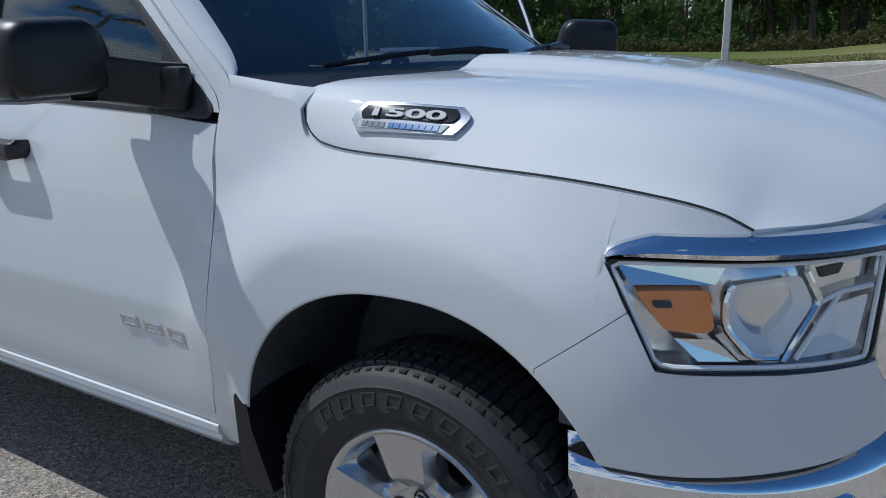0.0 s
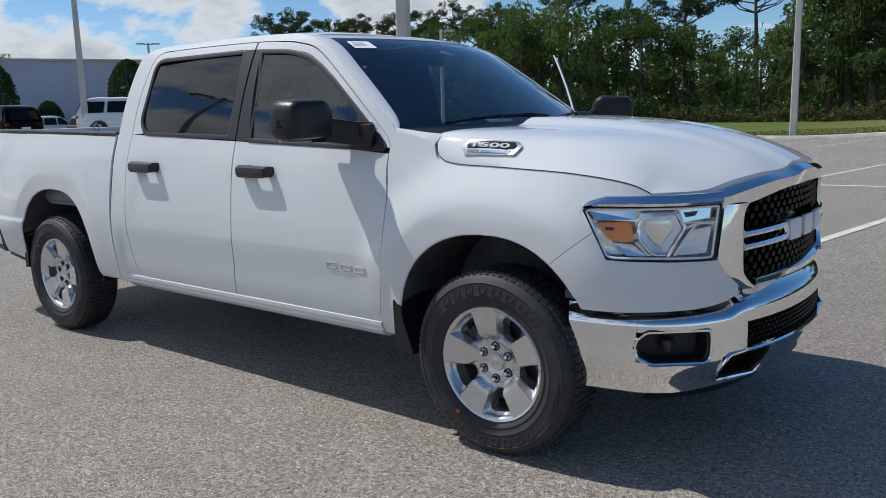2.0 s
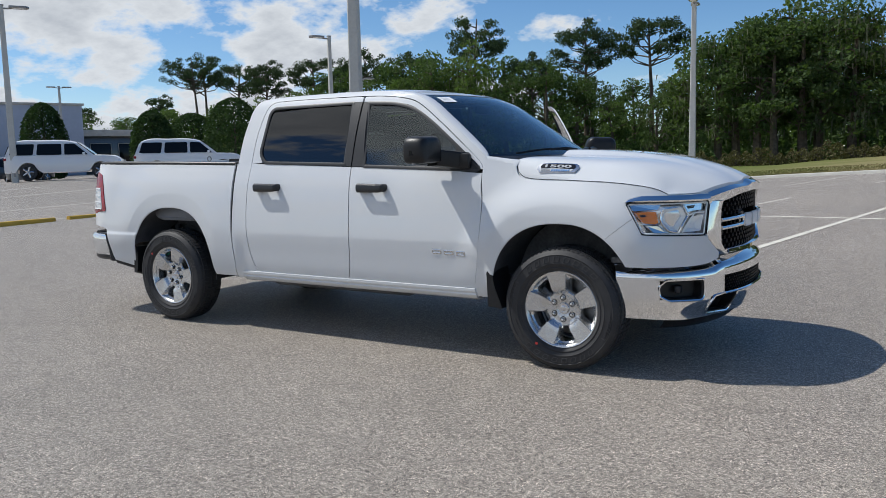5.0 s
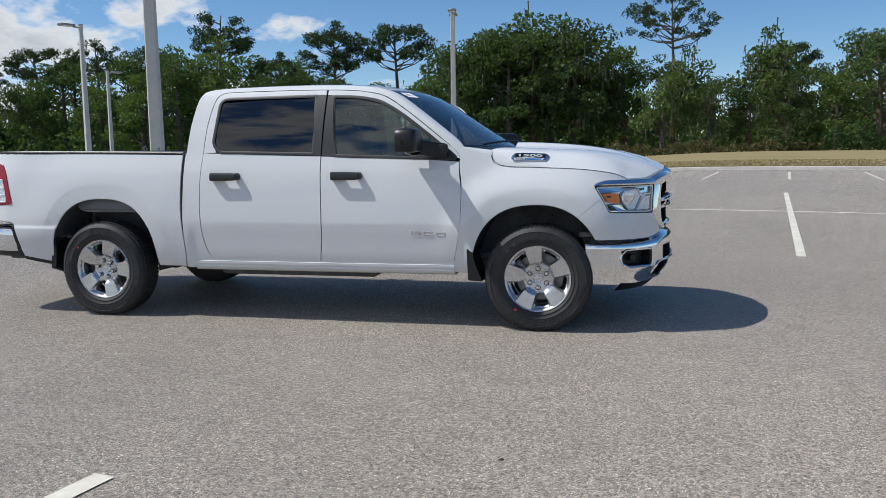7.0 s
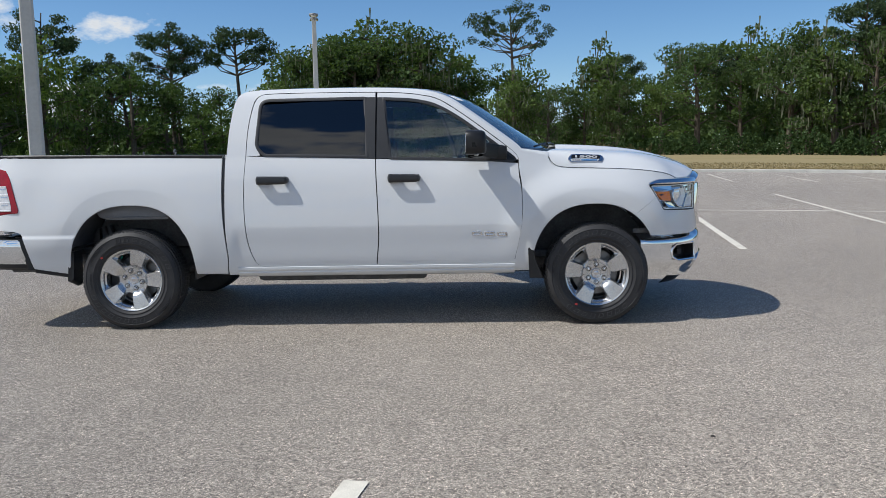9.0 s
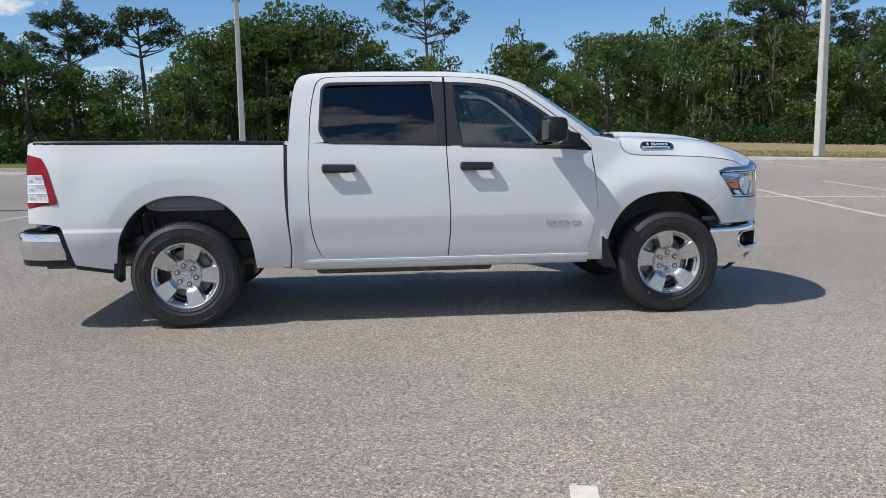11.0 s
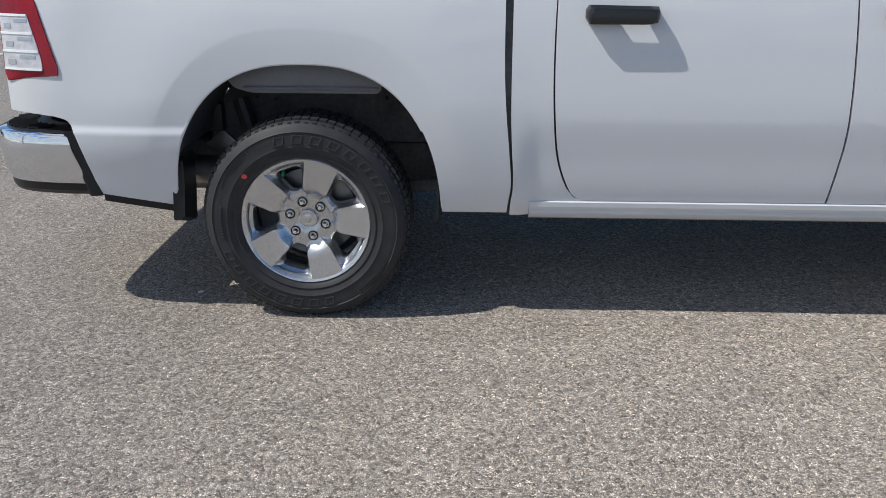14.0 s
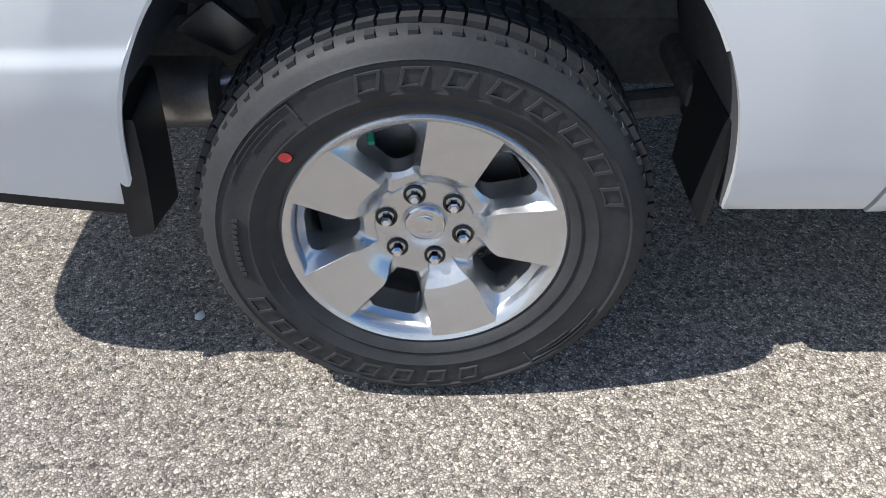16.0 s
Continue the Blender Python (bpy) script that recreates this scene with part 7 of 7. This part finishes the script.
# ---- buildings and cars beyond the lot ----
def clad_building():
    hall = thing("showroom_building", "long low grey-walled showroom building with flat roof", "building", at=pose(-80.5, 36.0, 0, 0, 0, 70))
    part("wall", box((-22, -0.2, 0), (14, 14, 7.45), 0.05), WALL_GREY, hall)
    part("roof", box((-22.2, -0.4, 7.45), (14.2, 14.2, 7.70), 0.03), CONCRETE, hall)
    part("pier", box((-9.0, -0.7, 0), (-7.6, -0.2, 7.85), 0.03), CONCRETE, hall)
    for x in (-16.0, -2.5, 4.5, 9.0):
        part("downpipe", tube([Vector((x, -0.28, 0)), Vector((x, -0.28, 7.35))], 0.08, n=8), CONCRETE, hall)
    low = part("entrance_wing", box((14, 1.0, 0), (22, 12, 4.2), 0.05), CAR_GREY, hall)
    part("canopy", box((13.5, 0.2, 4.2), (22.5, 12.2, 4.9), 0.03), CONCRETE, low)
    for x in (16, 19):
        w = part("window", box((x - 1.1, 0.9, 0.6), (x + 1.1, 1.02, 3.4), 0.02), CAR_GLASS, hall)
        part("window_frame", tube([Vector((x + a, 0.88, b)) for a, b in ((-1.1, 0.6), (1.1, 0.6), (1.1, 3.4), (-1.1, 3.4))], 0.05, n=4, closed=True), CONCRETE, w)
    for zz in (2.2, 3.0):
        part("louvre", box((10.5, -0.3, zz), (12.6, -0.18, zz + 0.35), 0.02), TRIM, hall)


clad_building()


def clipped_shrub(x, y, h, r, seed):
    rng = np.random.default_rng(seed)
    sh = thing("clipped_shrub", "cone-shaped dense green shrub by the building", "shrub", "shrubs by the building", pose(x, y, rise(x, y)))
    part("stem", tube([Vector((0, 0, 0)), Vector((0.05, 0, h * 0.5)), Vector((0, 0, h * 0.9))], [0.12, 0.08, 0.02], n=6), BARK, sh)
    n = 6500
    t = rng.uniform(0, 1, n) ** 1.1
    a = rng.uniform(0, 2 * math.pi, n)
    rad = r * (np.sin(np.pi * np.clip(0.16 + t * 0.84, 0, 1)) ** 0.45) * rng.uniform(0.55, 1.05, n) ** 0.6
    pos = np.stack([rad * np.cos(a), rad * np.sin(a), 0.2 + t * (h - 0.2)], 1)
    ob = new("foliage", leaf_mesh("foliage", pos, rng.uniform(0.10, 0.20, n), SHRUB, rng)); ob.parent = sh


for i, (az, d, h, r) in enumerate(((-66.5, 72, 5.9, 1.7), (-63.6, 76, 3.0, 1.1), (-58.7, 70, 6.0, 1.75), (-52.2, 66, 5.2, 1.7), (-69.2, 74, 5.4, 1.7), (-49.5, 75, 5.5, 2.4), (-46.8, 70, 6.5, 2.6))):
    a = radians(az)
    clipped_shrub(4.1 + d * math.sin(a), -4.4 + d * math.cos(a), h, r, 40 + i)


def parked_suv(x, y, turn, mat, label, truckish=False):
    """A parked estate car: body with lofted glasshouse, lamps, wheels."""
    car = thing("parked_car", label, "car", "parked cars", pose(x, y, rise(x, y), 0, 0, turn))
    top = curve([(-2.52, 1.02), (-2.48, 1.10), (-2.0, 1.12), (0.9, 1.10), (1.6, 1.08), (2.3, 0.98), (2.52, 0.80)])
    wid = curve([(-2.52, 0.78), (-2.3, 0.93), (-1.5, 0.96), (1.5, 0.96), (2.2, 0.88), (2.52, 0.66)])
    rows = []
    for xx in spread(-2.52, 2.52, 33):
        w, zt = wid(xx), top(xx)
        d = min(abs(xx - 1.52), abs(xx + 1.52))
        zb = 0.32 + (0.45 * math.sqrt(max(0, 1 - (d / 0.43) ** 2)) if d < 0.43 else 0)
        rows.append([Vector((xx, sy * yy, zz)) for sy, yy, zz in ((-1, w * 0.7, zb), (-1, w * 0.97, zb + 0.03), (-1, w, max(0.62, zb + 0.05)), (-1, w * 0.985, max(0.85, zb + 0.08)), (-1, w * 0.93, zt), (-1, w * 0.6, zt + 0.03), (1, w * 0.6, zt + 0.03), (1, w * 0.93, zt), (1, w * 0.985, max(0.85, zb + 0.08)), (1, w, max(0.62, zb + 0.05)), (1, w * 0.97, zb + 0.03), (1, w * 0.7, zb))])
    bm = sheet(rows, close_u=True)
    bm.verts.ensure_lookup_table()
    bm.faces.new(bm.verts[:12]); bm.faces.new(bm.verts[-12:])
    part("body", bm, mat, car)
    roofl = curve([(-2.44, 1.15), (-2.25, 1.58), (-2.0, 1.74), (-1.0, 1.79), (0.2, 1.76), (0.55, 1.66), (1.25, 1.12)])
    rear = -2.44 if not truckish else -0.9
    rows = []
    for xx in spread(rear, 1.25, 25):
        zt = roofl(xx) if not truckish else min(roofl(xx), 1.12 + (xx + 0.9) * 6)
        rows.append([Vector((xx, sy * yy, zz)) for sy, yy, zz in ((-1, 0.88, 1.06), (-1, 0.86, 1.10), (-1, 0.86 - 0.16 * (zt - 1.1) / 0.66, zt - 0.02 * 1), (-1, 0.55, zt + 0.025), (1, 0.55, zt + 0.025), (1, 0.86 - 0.16 * (zt - 1.1) / 0.66, zt - 0.02), (1, 0.86, 1.10), (1, 0.88, 1.06))])
    part("cabin", sheet(rows), mat, car)
    for s in (-1, 1):
        for x0, x1, t0, t1 in ((-2.28, -1.30, -2.10, -1.22), (-1.15, -0.10, -1.10, -0.10), (0.02, 1.02, 0.02, 0.46)):
            if truckish and x1 < -0.9:
                continue
            pts = [Vector((a, s * (0.872 - 0.13 * (z - 1.12) / 0.6 + 0.004), z)) for a, z in rounded([(x0, 1.14), (x1, 1.14), (t1, 1.64), (t0, 1.64)], 0.06, 4)]
            part("side_window", prism(pts, (0, s * 0.008, 0)), CAR_GLASS, car)
        part("mirror", box((0.80, min(s * 0.93, s * 1.08), 1.10), (0.92, max(s * 0.93, s * 1.08), 1.24), 0.03), mat, car)
        part("tail_lamp", box((-2.52, min(s * 0.45, s * 0.86), 0.90), (-2.40, max(s * 0.45, s * 0.86), 1.02), 0.02), RED_LENS, car)
        part("head_lamp", box((2.28, min(s * 0.5, s * 0.84), 0.74), (2.44, max(s * 0.5, s * 0.84), 0.86), 0.03), CLEAR_LAMP, car)
        for wx in (-1.52, 1.52):
            w = part("wheel", lathe([(0.25, 0.10), (0.30, 0.115), (0.36, 0.10), (0.375, 0.0), (0.36, -0.10), (0.25, -0.11)], 32, (wx, s * 0.86, 0.375)), RUBBER, car)
            own = bmesh.new()
            for k in range(5):
                a = 2 * math.pi * k / 5
                tube([Vector((wx, s * 0.955, 0.375)), Vector((wx + 0.25 * math.cos(a), s * 0.955, 0.375 + 0.25 * math.sin(a)))], [0.05, 0.04], own, n=6)
            lathe([(0.22, s * 0.05), (0.25, s * 0.095), (0.26, s * 0.06)], 32, (wx, s * 0.86, 0.375), own)
            part("rim", own, ALLOY, w)
            part("rim_back", lathe([(0.0, 0.02), (0.24, 0.02), (0.24, 0.0)], 24, (wx, s * 0.88, 0.375)), DARK, w)
    if not truckish:
        pts = [Vector((roof_x, y, z)) for roof_x, y, z in ((-2.46, -0.68, 1.16), (-2.46, 0.68, 1.16), (-2.30, 0.60, 1.55), (-2.30, -0.60, 1.55))]
        part("back_window", prism(pts, (-0.03, 0, 0.01)), CAR_GLASS, car)
    pts = [Vector(p) for p in ((1.24, -0.74, 1.14), (1.24, 0.74, 1.14), (0.56, 0.60, 1.68), (0.56, -0.60, 1.68))]
    part("front_window", prism(pts, (0.02, 0, 0.02)), CAR_GLASS, car)
    part("number_plate", box((-2.545, -0.2, 0.72), (-2.515, 0.2, 0.84), 0.004), PAPER, car)
    return car


parked_suv(-27.2, 21.4, 49, CAR_WHITE, "white parked sport utility with dark windows")
parked_suv(-31.0, 17.4, 49, CAR_WHITE, "white parked sport utility with dark windows")
parked_suv(-36.0, 13.3, 182, CAR_BLACK, "glossy black parked sport utility")
parked_suv(-52.0, 27.5, 100, CAR_GREY, "dark grey parked car before the building")
parked_suv(-47.0, 24.8, 150, CAR_GREY, "dark grey parked car before the building")
parked_suv(-58.0, 26.5, 100, CAR_WHITE, "white parked car before the building")
parked_suv(-44.0, 40.0, 60, CAR_WHITE, "white parked pickup with a dark bed", True)
parked_suv(-36.5, 42.0, 60, CAR_BLACK, "black parked car before the wood")
# low barrier seen past the bed
bar = thing("barrier", "low grey and white barrier at the lot's end", "barrier", at=pose(-30.0, 44.0, 0, 0, 0, 30))
part("rail", box((-2.0, -0.1, 0.35), (2.0, 0.1, 0.75), 0.04), WALL_GREY, bar)
for x in (-1.6, 1.6):
    part("foot", box((x - 0.2, -0.4, 0.0), (x + 0.2, 0.4, 0.36), 0.05), PAPER, bar)
